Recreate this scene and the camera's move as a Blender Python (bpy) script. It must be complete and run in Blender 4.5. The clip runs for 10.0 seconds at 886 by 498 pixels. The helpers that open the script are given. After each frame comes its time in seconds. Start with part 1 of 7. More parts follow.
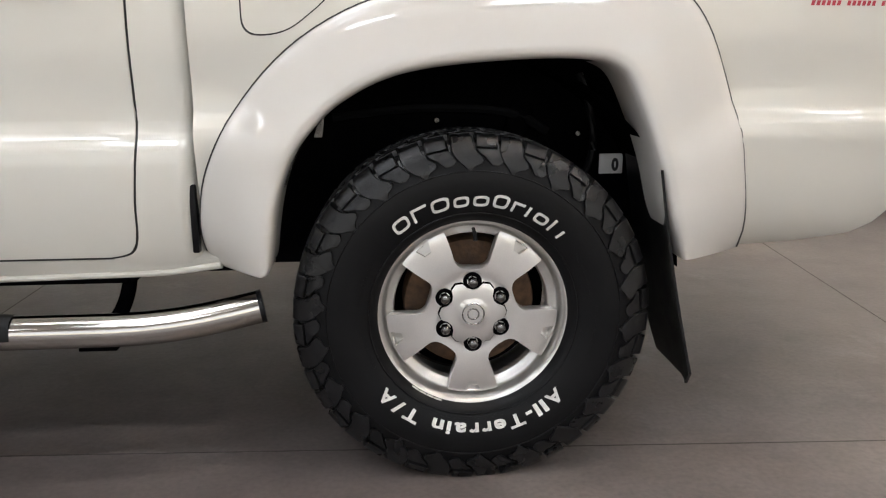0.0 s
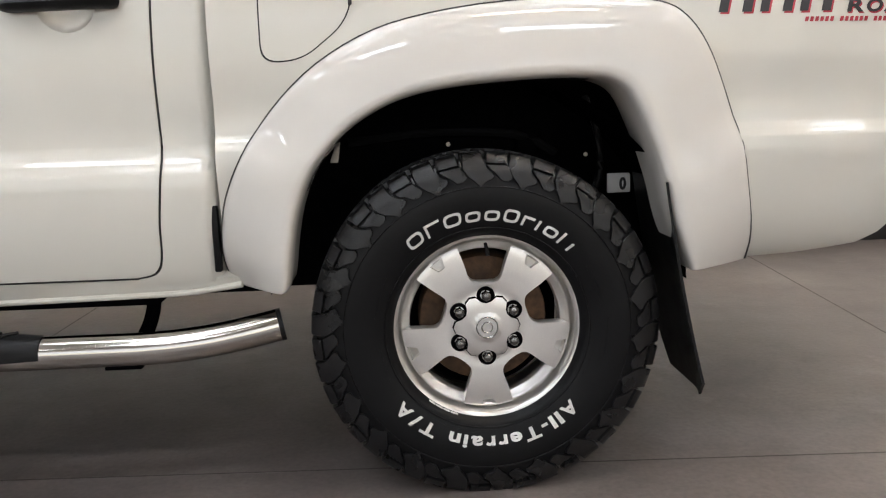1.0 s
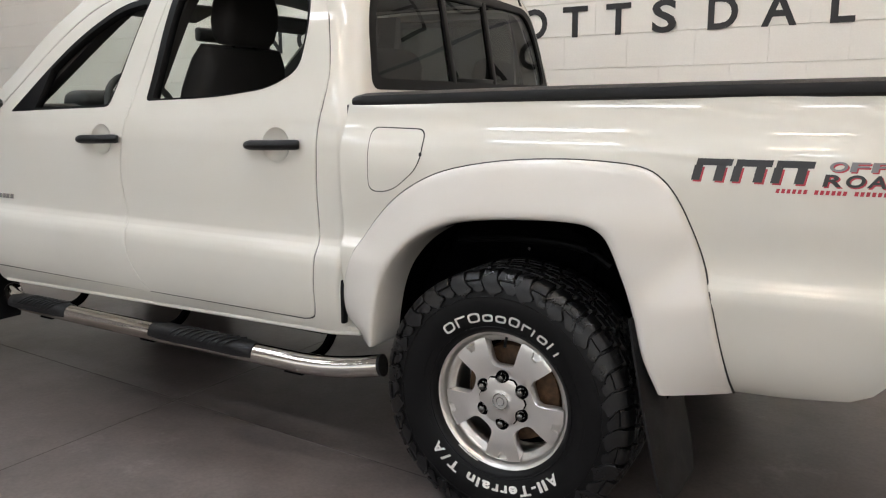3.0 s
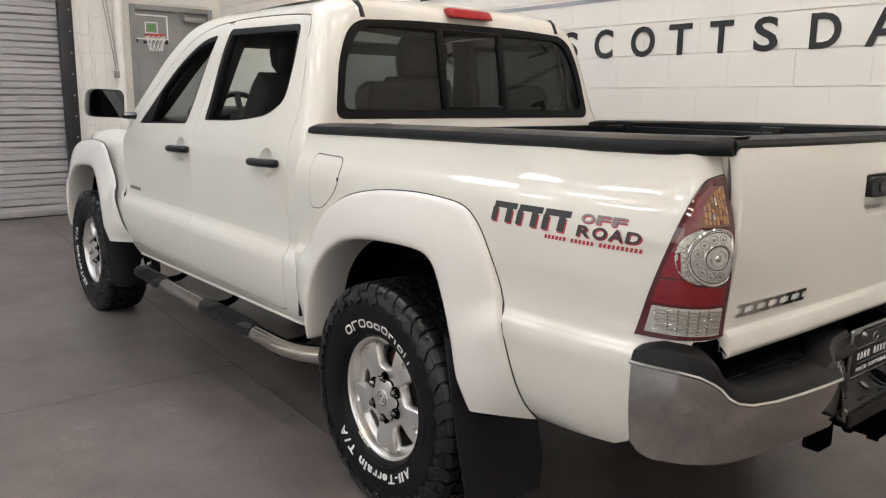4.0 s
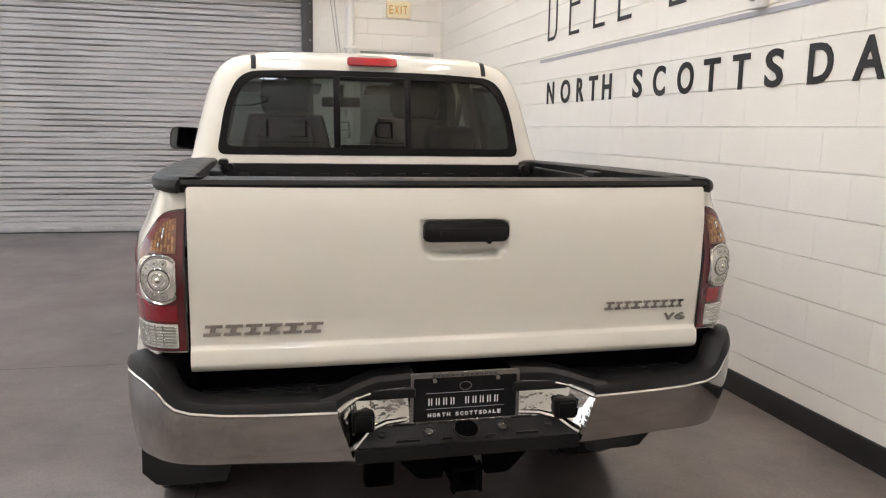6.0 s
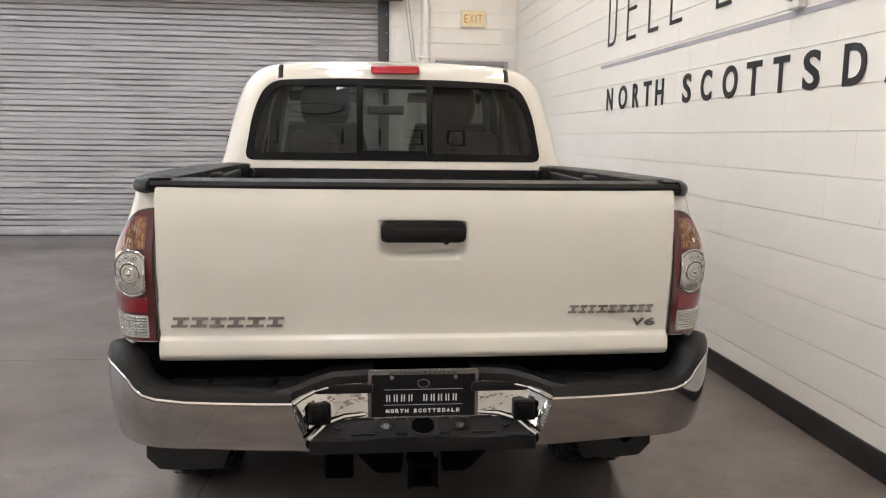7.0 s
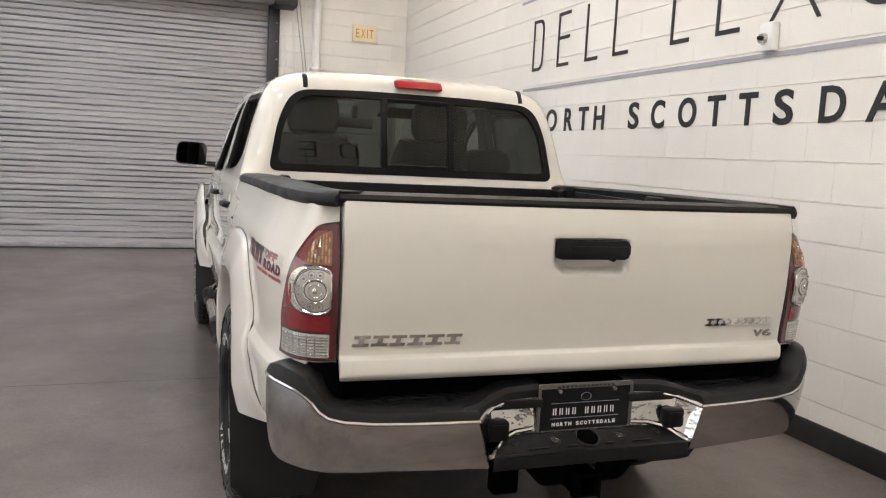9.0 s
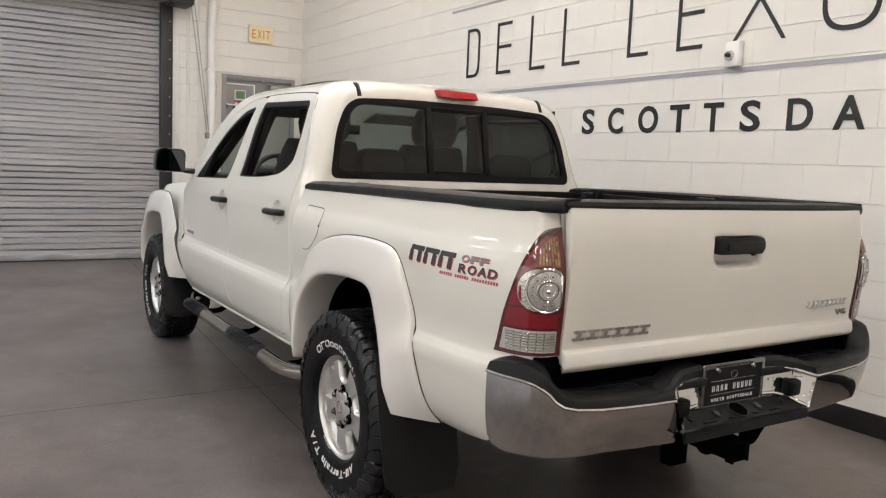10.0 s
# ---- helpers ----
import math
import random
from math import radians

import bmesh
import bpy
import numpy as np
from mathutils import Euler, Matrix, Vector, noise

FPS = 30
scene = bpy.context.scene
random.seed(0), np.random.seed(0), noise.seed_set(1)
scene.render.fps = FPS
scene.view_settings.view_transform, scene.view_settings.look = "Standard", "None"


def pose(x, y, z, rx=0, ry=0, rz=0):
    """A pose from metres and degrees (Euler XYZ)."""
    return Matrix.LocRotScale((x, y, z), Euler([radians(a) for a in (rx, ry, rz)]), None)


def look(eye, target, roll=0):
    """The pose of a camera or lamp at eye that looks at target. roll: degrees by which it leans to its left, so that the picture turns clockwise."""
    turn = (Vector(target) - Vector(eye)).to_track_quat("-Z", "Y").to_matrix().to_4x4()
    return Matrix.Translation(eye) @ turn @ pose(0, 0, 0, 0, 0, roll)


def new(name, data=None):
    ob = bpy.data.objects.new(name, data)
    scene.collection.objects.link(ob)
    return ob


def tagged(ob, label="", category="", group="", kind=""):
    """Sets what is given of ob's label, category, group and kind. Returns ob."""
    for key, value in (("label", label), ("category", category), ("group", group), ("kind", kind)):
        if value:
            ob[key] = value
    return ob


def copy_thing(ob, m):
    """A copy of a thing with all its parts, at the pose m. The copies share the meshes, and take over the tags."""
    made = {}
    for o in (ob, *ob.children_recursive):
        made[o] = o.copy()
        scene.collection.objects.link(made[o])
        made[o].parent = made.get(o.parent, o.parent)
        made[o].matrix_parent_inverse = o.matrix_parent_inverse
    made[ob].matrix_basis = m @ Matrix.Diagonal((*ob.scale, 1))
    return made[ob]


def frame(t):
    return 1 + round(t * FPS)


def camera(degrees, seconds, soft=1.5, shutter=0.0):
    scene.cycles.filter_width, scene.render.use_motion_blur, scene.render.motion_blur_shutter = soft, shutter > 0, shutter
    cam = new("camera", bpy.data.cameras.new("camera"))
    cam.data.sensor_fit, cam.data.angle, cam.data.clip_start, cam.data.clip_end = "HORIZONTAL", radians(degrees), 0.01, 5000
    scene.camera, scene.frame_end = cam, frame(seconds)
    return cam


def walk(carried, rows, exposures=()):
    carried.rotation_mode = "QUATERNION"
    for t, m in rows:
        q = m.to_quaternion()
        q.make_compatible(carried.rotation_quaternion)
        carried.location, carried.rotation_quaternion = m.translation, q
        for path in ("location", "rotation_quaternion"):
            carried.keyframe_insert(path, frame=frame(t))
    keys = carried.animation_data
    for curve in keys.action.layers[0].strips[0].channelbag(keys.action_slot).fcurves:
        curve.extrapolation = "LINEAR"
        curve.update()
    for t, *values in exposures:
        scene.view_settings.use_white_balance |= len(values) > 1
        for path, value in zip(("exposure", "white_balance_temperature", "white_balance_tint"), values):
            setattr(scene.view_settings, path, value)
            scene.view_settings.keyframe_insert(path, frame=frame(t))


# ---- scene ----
cam = camera(58.9, 10.0, soft=1.2)
PATH = [
    (0, (-0.188, -2.515, 0.920), (-0.038, -0.558, 0.445), -0.7),
    (0.5, (-0.187, -2.567, 0.848), (-0.047, -0.586, 0.478), -1.7),
    (1, (-0.184, -2.581, 0.852), (-0.075, -0.593, 0.509), -2.1),
    (1.5, (-0.149, -2.599, 0.851), (-0.147, -0.605, 0.526), -2.3),
    (2, (0.037, -2.680, 0.916), (-0.261, -0.706, 0.599), -2.3),
    (2.5, (0.465, -2.848, 1.104), (-0.206, -0.973, 0.764), -1.5),
    (2.7, (0.657, -2.869, 1.158), (-0.153, -1.051, 0.810), -1.1),
    (3.8, (1.816, -2.452, 1.329), (0.355, -1.109, 0.952), 0.5),
    (4, (2.025, -2.307, 1.348), (0.490, -1.048, 0.975), 0.6),
    (4.5, (2.479, -1.923, 1.358), (0.801, -0.854, 1.011), 1.3),
    (5, (2.809, -1.447, 1.369), (1.020, -0.567, 1.043), 1.7),
    (5.5, (3.060, -0.979, 1.403), (1.180, -0.308, 1.091), 1.4),
    (6, (3.162, -0.556, 1.407), (1.220, -0.086, 1.103), 1.0),
    (7.3, (3.291, -0.159, 1.397), (1.301, 0.041, 1.113), 0.8),
    (7.5, (3.289, -0.157, 1.406), (1.300, 0.054, 1.125), 0.8),
    (8, (3.288, -0.296, 1.393), (1.309, 0.010, 1.126), 1.5),
    (8.5, (3.190, -0.665, 1.368), (1.242, -0.190, 1.117), 2.4),
    (9, (3.096, -1.158, 1.379), (1.206, -0.484, 1.144), 2.9),
    (9.5, (2.959, -1.684, 1.360), (1.157, -0.799, 1.136), 3.0),
    (10, (2.787, -2.208, 1.359), (1.090, -1.133, 1.145), 2.4),
]
walk(cam, [(t, look(eye, target, roll)) for t, eye, target, roll in PATH], exposures=[(0.0, 0.08), (1.5, 0.0), (2.5, -0.10), (4.0, 0.02), (6.0, 0.22), (8.5, 0.20), (10.0, 0.0)])

# ---- world, lamps, exposure ----
world = bpy.data.worlds.new("world")
scene.world = world
world.use_nodes = True
_wn = world.node_tree
_sky = _wn.nodes.new("ShaderNodeTexSky")
_sky.sky_type = "NISHITA"
_sky.sun_disc = False
_sky.sun_elevation = radians(48)
_sky.sun_rotation = radians(150)
_wn.links.new(_sky.outputs["Color"], _wn.nodes["Background"].inputs["Color"])
_wn.nodes["Background"].inputs["Strength"].default_value = 0.12
PANEL_COOL, PANEL_WARM = 21.0, 51.0


# ---- materials ----
def material(name, colour, rough=0.5, metal=0.0, coat=0.0, grain=0.0, grain_scale=60.0, stain=0.0, stain_scale=3.0, bump=0.0,
             bump_scale=200.0, rough_var=0.0, stretch=(1, 1, 1), piece=0.0, specular=0.5):
    """A principled surface with fine grain, broad stains and fine relief, in object space at real size."""
    m = bpy.data.materials.new(name)
    m.use_nodes = True
    nt = m.node_tree
    b = nt.nodes["Principled BSDF"]
    b.inputs["Roughness"].default_value = rough
    b.inputs["Metallic"].default_value = metal
    b.inputs["Coat Weight"].default_value = coat
    b.inputs["Coat Roughness"].default_value = 0.03
    b.inputs["Specular IOR Level"].default_value = specular
    b.inputs["Base Color"].default_value = (*colour, 1)
    tc = nt.nodes.new("ShaderNodeTexCoord")
    mp = nt.nodes.new("ShaderNodeMapping")
    mp.inputs["Scale"].default_value = stretch
    nt.links.new(tc.outputs["Object"], mp.inputs["Vector"])

    def noise_node(scale, detail=5.0):
        n = nt.nodes.new("ShaderNodeTexNoise")
        n.inputs["Scale"].default_value = scale
        n.inputs["Detail"].default_value = detail
        nt.links.new(mp.outputs["Vector"], n.inputs["Vector"])
        return n

    def spread(fac, lo, hi):
        r = nt.nodes.new("ShaderNodeMapRange")
        r.inputs["From Min"].default_value = 0.3
        r.inputs["From Max"].default_value = 0.7
        r.inputs["To Min"].default_value = lo
        r.inputs["To Max"].default_value = hi
        nt.links.new(fac, r.inputs["Value"])
        return r.outputs["Result"]

    value = None
    for amount, scale in ((grain, grain_scale), (stain, stain_scale)):
        if amount:
            v = spread(noise_node(scale).outputs["Fac"], 1 - amount, 1 + amount)
            if value is None:
                value = v
            else:
                mul = nt.nodes.new("ShaderNodeMath")
                mul.operation = "MULTIPLY"
                nt.links.new(value, mul.inputs[0])
                nt.links.new(v, mul.inputs[1])
                value = mul.outputs[0]
    if piece:
        oi = nt.nodes.new("ShaderNodeObjectInfo")
        r = nt.nodes.new("ShaderNodeMapRange")
        r.inputs["To Min"].default_value = 1 - piece
        r.inputs["To Max"].default_value = 1 + piece
        nt.links.new(oi.outputs["Random"], r.inputs["Value"])
        if value is None:
            value = r.outputs["Result"]
        else:
            mul = nt.nodes.new("ShaderNodeMath")
            mul.operation = "MULTIPLY"
            nt.links.new(value, mul.inputs[0])
            nt.links.new(r.outputs["Result"], mul.inputs[1])
            value = mul.outputs[0]
    if value is not None:
        hsv = nt.nodes.new("ShaderNodeHueSaturation")
        hsv.inputs["Color"].default_value = (*colour, 1)
        nt.links.new(value, hsv.inputs["Value"])
        nt.links.new(hsv.outputs["Color"], b.inputs["Base Color"])
    if rough_var:
        nt.links.new(spread(noise_node(stain_scale * 2.3).outputs["Fac"], max(0.02, rough - rough_var), rough + rough_var), b.inputs["Roughness"])
    if bump:
        bp = nt.nodes.new("ShaderNodeBump")
        bp.inputs["Strength"].default_value = 1.0
        bp.inputs["Distance"].default_value = bump
        nt.links.new(noise_node(bump_scale, 3.0).outputs["Fac"], bp.inputs["Height"])
        nt.links.new(bp.outputs["Normal"], b.inputs["Normal"])
    return m


def glass(name, tint, gloss=0.05):
    """A thin pane: it lets light through with a tint and mirrors more towards grazing, alike from both sides."""
    m = bpy.data.materials.new(name)
    m.use_nodes = True
    nt = m.node_tree
    nt.nodes.remove(nt.nodes["Principled BSDF"])
    tr, gl, lw, mx = (nt.nodes.new("ShaderNode" + n) for n in ("BsdfTransparent", "BsdfGlossy", "LayerWeight", "MixShader"))
    tr.inputs["Color"].default_value = (*tint, 1)
    gl.inputs["Roughness"].default_value = 0.0
    lw.inputs["Blend"].default_value = 0.5
    pw, ma = nt.nodes.new("ShaderNodeMath"), nt.nodes.new("ShaderNodeMath")
    pw.operation, ma.operation = "POWER", "MULTIPLY_ADD"
    pw.inputs[1].default_value = 5.0
    ma.inputs[1].default_value, ma.inputs[2].default_value = 1 - gloss, gloss
    nt.links.new(lw.outputs["Facing"], pw.inputs[0])
    nt.links.new(pw.outputs[0], ma.inputs[0])
    nt.links.new(ma.outputs[0], mx.inputs[0])
    nt.links.new(tr.outputs[0], mx.inputs[1])
    nt.links.new(gl.outputs[0], mx.inputs[2])
    nt.links.new(mx.outputs[0], nt.nodes["Material Output"].inputs["Surface"])
    return m


def lens(name, colour, transmit=0.5, rough=0.08):
    m = material(name, colour, rough, coat=0.9, specular=0.4, grain=0.12, grain_scale=90)
    b = m.node_tree.nodes["Principled BSDF"]
    b.inputs["Transmission Weight"].default_value = transmit
    b.inputs["IOR"].default_value = 1.49
    return m


def glow(name, colour, strength):
    m = bpy.data.materials.new(name)
    m.use_nodes = True
    nt = m.node_tree
    b = nt.nodes["Principled BSDF"]
    b.inputs["Base Color"].default_value = (0.8, 0.8, 0.8, 1)
    b.inputs["Emission Color"].default_value = (*colour, 1)
    b.inputs["Emission Strength"].default_value = strength
    return m


PAINT = material("white_car_paint", (0.655, 0.638, 0.580), 0.55, coat=1.0, specular=0.2, stain=0.012, stain_scale=2.0)
RUBBER_SEAL = material("matt_black_rubber", (0.004, 0.004, 0.0045), 0.42, specular=0.14, stain=0.1)
PAINT_FLARE = material("white_flare_paint", (0.655, 0.632, 0.592), 0.55, coat=1.0, specular=0.2, stain=0.012, stain_scale=3.0)
for _m in (PAINT, PAINT_FLARE):
    _m.node_tree.nodes["Principled BSDF"].inputs["Coat Roughness"].default_value = 0.022
TRIM = material("black_textured_plastic", (0.0062, 0.0062, 0.0068), 0.42, specular=0.24, grain=0.12, grain_scale=300, stain=0.15, stain_scale=6, bump=0.0004, bump_scale=900, rough_var=0.06)
GLOSS_BLACK = material("gloss_black", (0.010, 0.010, 0.011), 0.12, coat=0.6, stain=0.1)
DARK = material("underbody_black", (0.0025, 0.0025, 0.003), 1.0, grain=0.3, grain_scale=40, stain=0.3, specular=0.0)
LINER = material("bed_liner_black", (0.006, 0.006, 0.007), 0.55, specular=0.15, grain=0.2, grain_scale=200, bump=0.0005, bump_scale=500)
CHROME = material("chrome", (0.62, 0.61, 0.585), 0.055, 1.0, stain=0.03, stain_scale=5, rough_var=0.02)
CHROME_WAVY = material("rippled_chrome", (0.60, 0.59, 0.56), 0.06, 1.0, stain=0.06, stain_scale=25, rough_var=0.03, bump=0.006, bump_scale=16)
CHROME_BUMPER = material("bumper_chrome", (0.40, 0.39, 0.375), 0.075, 1.0, stain=0.06, stain_scale=4, rough_var=0.03)
STEEL_TUBE = material("polished_steel", (0.52, 0.49, 0.45), 0.10, 1.0, stain=0.05, stain_scale=8, rough_var=0.04)
ALLOY = material("silver_alloy", (0.68, 0.66, 0.635), 0.31, 0.85, coat=0.25, grain=0.04, grain_scale=400, stain=0.06, stain_scale=12)
ALLOY_LIP = material("machined_alloy_lip", (0.62, 0.605, 0.58), 0.30, 0.85, stain=0.08, stain_scale=15)
NUT = material("dark_chrome_nut", (0.16, 0.155, 0.15), 0.16, 1.0, stain=0.1)
RUBBER = material("tyre_rubber", (0.0062, 0.0062, 0.0068), 0.32, specular=0.38, grain=0.25, grain_scale=120, stain=0.25, stain_scale=9, bump=0.0004, bump_scale=300, rough_var=0.1)
SIDEWALL = material("sidewall_rubber", (0.005, 0.005, 0.0055), 0.40, specular=0.16, grain=0.15, grain_scale=200, stain=0.2, stain_scale=10, rough_var=0.08)
TYRE_WHITE = material("raised_white_letters", (0.72, 0.71, 0.68), 0.6, grain=0.08, grain_scale=150, stain=0.08, stain_scale=20)
RUST = material("rusted_brake_drum", (0.085, 0.045, 0.022), 0.8, grain=0.35, grain_scale=60, stain=0.4, stain_scale=14, bump=0.001, bump_scale=120)
SEAM = material("black_rubber_seal", (0.012, 0.012, 0.012), 0.6, grain=0.1)
SEAT = material("charcoal_seat_fabric", (0.030, 0.029, 0.029), 0.85, stain=0.15)
DASH = material("charcoal_dash_plastic", (0.035, 0.034, 0.033), 0.55, stain=0.12)
LINING = material("grey_headliner", (0.17, 0.165, 0.155), 0.9, stain=0.06)
GLASS_CLEAR = glass("clear_car_glass", (0.80, 0.87, 0.83), 0.05)
GLASS_TINT = glass("tinted_privacy_glass", (0.145, 0.163, 0.154), 0.04)
LENS_RED = lens("red_lens", (0.075, 0.006, 0.009), 0.0, 0.05)
LENS_BRIGHT = lens("bright_red_lens", (0.18, 0.004, 0.010), 0.0, 0.05)
STOP_RED = material("stop_lamp_red", (0.29, 0.006, 0.012), 0.28, specular=0.3, grain=0.12, grain_scale=160)
LENS_CLEAR = lens("clear_lens", (0.62, 0.60, 0.56), 0.35, 0.10)
LENS_AMBER = lens("amber_tinted_lens", (0.17, 0.075, 0.045), 0.0, 0.08)
REFLECTOR = material("silver_reflector", (0.62, 0.61, 0.59), 0.22, 0.9, grain=0.1, grain_scale=200)
CHROME_DULL = material("brushed_chrome", (0.30, 0.293, 0.28), 0.24, 1.0, stain=0.12, stain_scale=14)
LAMP_SILVER = material("lamp_bowl_silver", (0.46, 0.45, 0.42), 0.30, 0.3, coat=0.4, grain=0.06, grain_scale=150)
DIODE = material("clear_diode_cup", (0.23, 0.225, 0.205), 0.38, 0.3)
FRAME_GREY = material("grey_chrome_frame", (0.27, 0.265, 0.26), 0.2, 0.9, stain=0.06)
DECAL_BLACK = material("black_decal", (0.025, 0.025, 0.028), 0.35, stain=0.1)
DECAL_RED = material("red_decal", (0.42, 0.03, 0.05), 0.35, stain=0.1)
DECAL_GREY = material("grey_decal", (0.20, 0.20, 0.21), 0.35, stain=0.1)
PLATE_BLACK = material("plate_black", (0.006, 0.006, 0.007), 0.35, specular=0.2, stain=0.1)
PLATE_WHITE = material("plate_white", (0.80, 0.80, 0.80), 0.4, stain=0.03)
WALL = material("white_painted_block", (0.77, 0.747, 0.703), 0.55, grain=0.02, grain_scale=90, stain=0.035, stain_scale=1.3, bump=0.0012, bump_scale=160, piece=0.012)
WALL_JOINT = material("white_painted_joint", (0.74, 0.716, 0.673), 0.6, grain=0.03, grain_scale=90, stain=0.05, stain_scale=1.5, bump=0.001, bump_scale=200)
BASE = material("black_rubber_base", (0.014, 0.014, 0.015), 0.4, grain=0.1, stain=0.2, stain_scale=4)
LETTER = material("black_wall_letter", (0.012, 0.012, 0.014), 0.5, grain=0.08, stain=0.1)
LINE_GREY = material("slate_wall_line", (0.34, 0.34, 0.38), 0.5, grain=0.05, stain=0.05)
SLAT = material("galvanised_slat", (0.365, 0.348, 0.350), 0.55, 0.15, grain=0.06, grain_scale=18, stain=0.10, stain_scale=3, stretch=(1, 0.16, 5), rough_var=0.1, piece=0.05)
TRACK = material("black_door_track", (0.016, 0.016, 0.018), 0.5, grain=0.1, stain=0.3, stain_scale=6)
DOOR_GREY = material("grey_steel_door", (0.24, 0.235, 0.235), 0.45, grain=0.04, stain=0.08, stain_scale=4)
PIPE = material("white_painted_pipe", (0.78, 0.765, 0.73), 0.45, stain=0.05, stain_scale=8)
CHAIN = material("galvanised_chain", (0.36, 0.35, 0.34), 0.4, 0.8, grain=0.2)
SIGN_FACE = material("cream_sign_face", (0.80, 0.70, 0.48), 0.45, stain=0.04, stain_scale=12)
SIGN_LETTER = material("orange_sign_letter", (0.62, 0.30, 0.05), 0.45, stain=0.04)
CEILING = material("white_ceiling_panel", (0.76, 0.75, 0.72), 0.8, grain=0.04, stain=0.06, stain_scale=2)
PLAIN_WALL = material("white_painted_wall", (0.72, 0.70, 0.66), 0.6, grain=0.03, stain=0.05, stain_scale=1.2, bump=0.001)
LAMP_FRAME = material("white_lamp_frame", (0.75, 0.75, 0.74), 0.5, stain=0.03)
LAMP_COOL = glow("cool_lamp_diffuser", (0.83, 0.885, 0.97), PANEL_COOL)
LAMP_WARM = glow("warm_lamp_diffuser", (1.0, 0.805, 0.62), PANEL_WARM)
GREEN = material("green_sticker", (0.10, 0.28, 0.09), 0.5, stain=0.05)
RED_PAINT = material("red_paint", (0.45, 0.04, 0.03), 0.45, stain=0.06)


def concrete():
    m = bpy.data.materials.new("sealed_concrete")
    m.use_nodes = True
    nt = m.node_tree
    b = nt.nodes["Principled BSDF"]
    tc = nt.nodes.new("ShaderNodeTexCoord")

    def noisy(scale, detail, rough=0.5, distort=0.0):
        n = nt.nodes.new("ShaderNodeTexNoise")
        for k, v in (("Scale", scale), ("Detail", detail), ("Roughness", rough), ("Distortion", distort)):
            n.inputs[k].default_value = v
        nt.links.new(tc.outputs["Object"], n.inputs["Vector"])
        return n.outputs["Fac"]

    def ramp(fac, stops):
        r = nt.nodes.new("ShaderNodeValToRGB")
        while len(r.color_ramp.elements) < len(stops):
            r.color_ramp.elements.new(0.5)
        for e, (p, c) in zip(r.color_ramp.elements, stops):
            e.position, e.color = p, (*c, 1)
        nt.links.new(fac, r.inputs[0])
        return r.outputs[0]

    def mix(kind, a, c, fac):
        n = nt.nodes.new("ShaderNodeMixRGB")
        n.blend_type = kind
        n.inputs[0].default_value = fac
        nt.links.new(a, n.inputs[1])
        nt.links.new(c, n.inputs[2])
        return n.outputs[0]

    base = ramp(noisy(0.7, 6, 0.55, 0.4), ((0.30, (0.090, 0.075, 0.070)), (0.5, (0.138, 0.116, 0.108)), (0.70, (0.196, 0.170, 0.158))))
    mid = ramp(noisy(4.0, 9, 0.70, 0.3), ((0.28, (0.66, 0.65, 0.65)), (0.48, (0.96, 0.96, 0.96)), (0.74, (1.20, 1.20, 1.20))))
    fine = ramp(noisy(70.0, 4), ((0.25, (0.8, 0.8, 0.8)), (0.6, (1.03, 1.03, 1.03))))
    pale = ramp(noisy(2.1, 12, 0.80, 0.15), ((0.57, (0, 0, 0)), (0.70, (0.10, 0.098, 0.095))))
    col = mix("ADD", mix("MULTIPLY", mix("MULTIPLY", base, mid, 1.0), fine, 1.0), pale, 0.7)
    nt.links.new(col, b.inputs["Base Color"])
    rr = nt.nodes.new("ShaderNodeMapRange")
    rr.inputs["From Min"].default_value, rr.inputs["From Max"].default_value = 0.3, 0.7
    rr.inputs["To Min"].default_value, rr.inputs["To Max"].default_value = 0.28, 0.38
    nt.links.new(noisy(1.6, 7, 0.6), rr.inputs["Value"])
    nt.links.new(rr.outputs[0], b.inputs["Roughness"])
    bp = nt.nodes.new("ShaderNodeBump")
    bp.inputs["Distance"].default_value = 0.0006
    nt.links.new(noisy(40.0, 6), bp.inputs["Height"])
    nt.links.new(bp.outputs[0], b.inputs["Normal"])
    return m


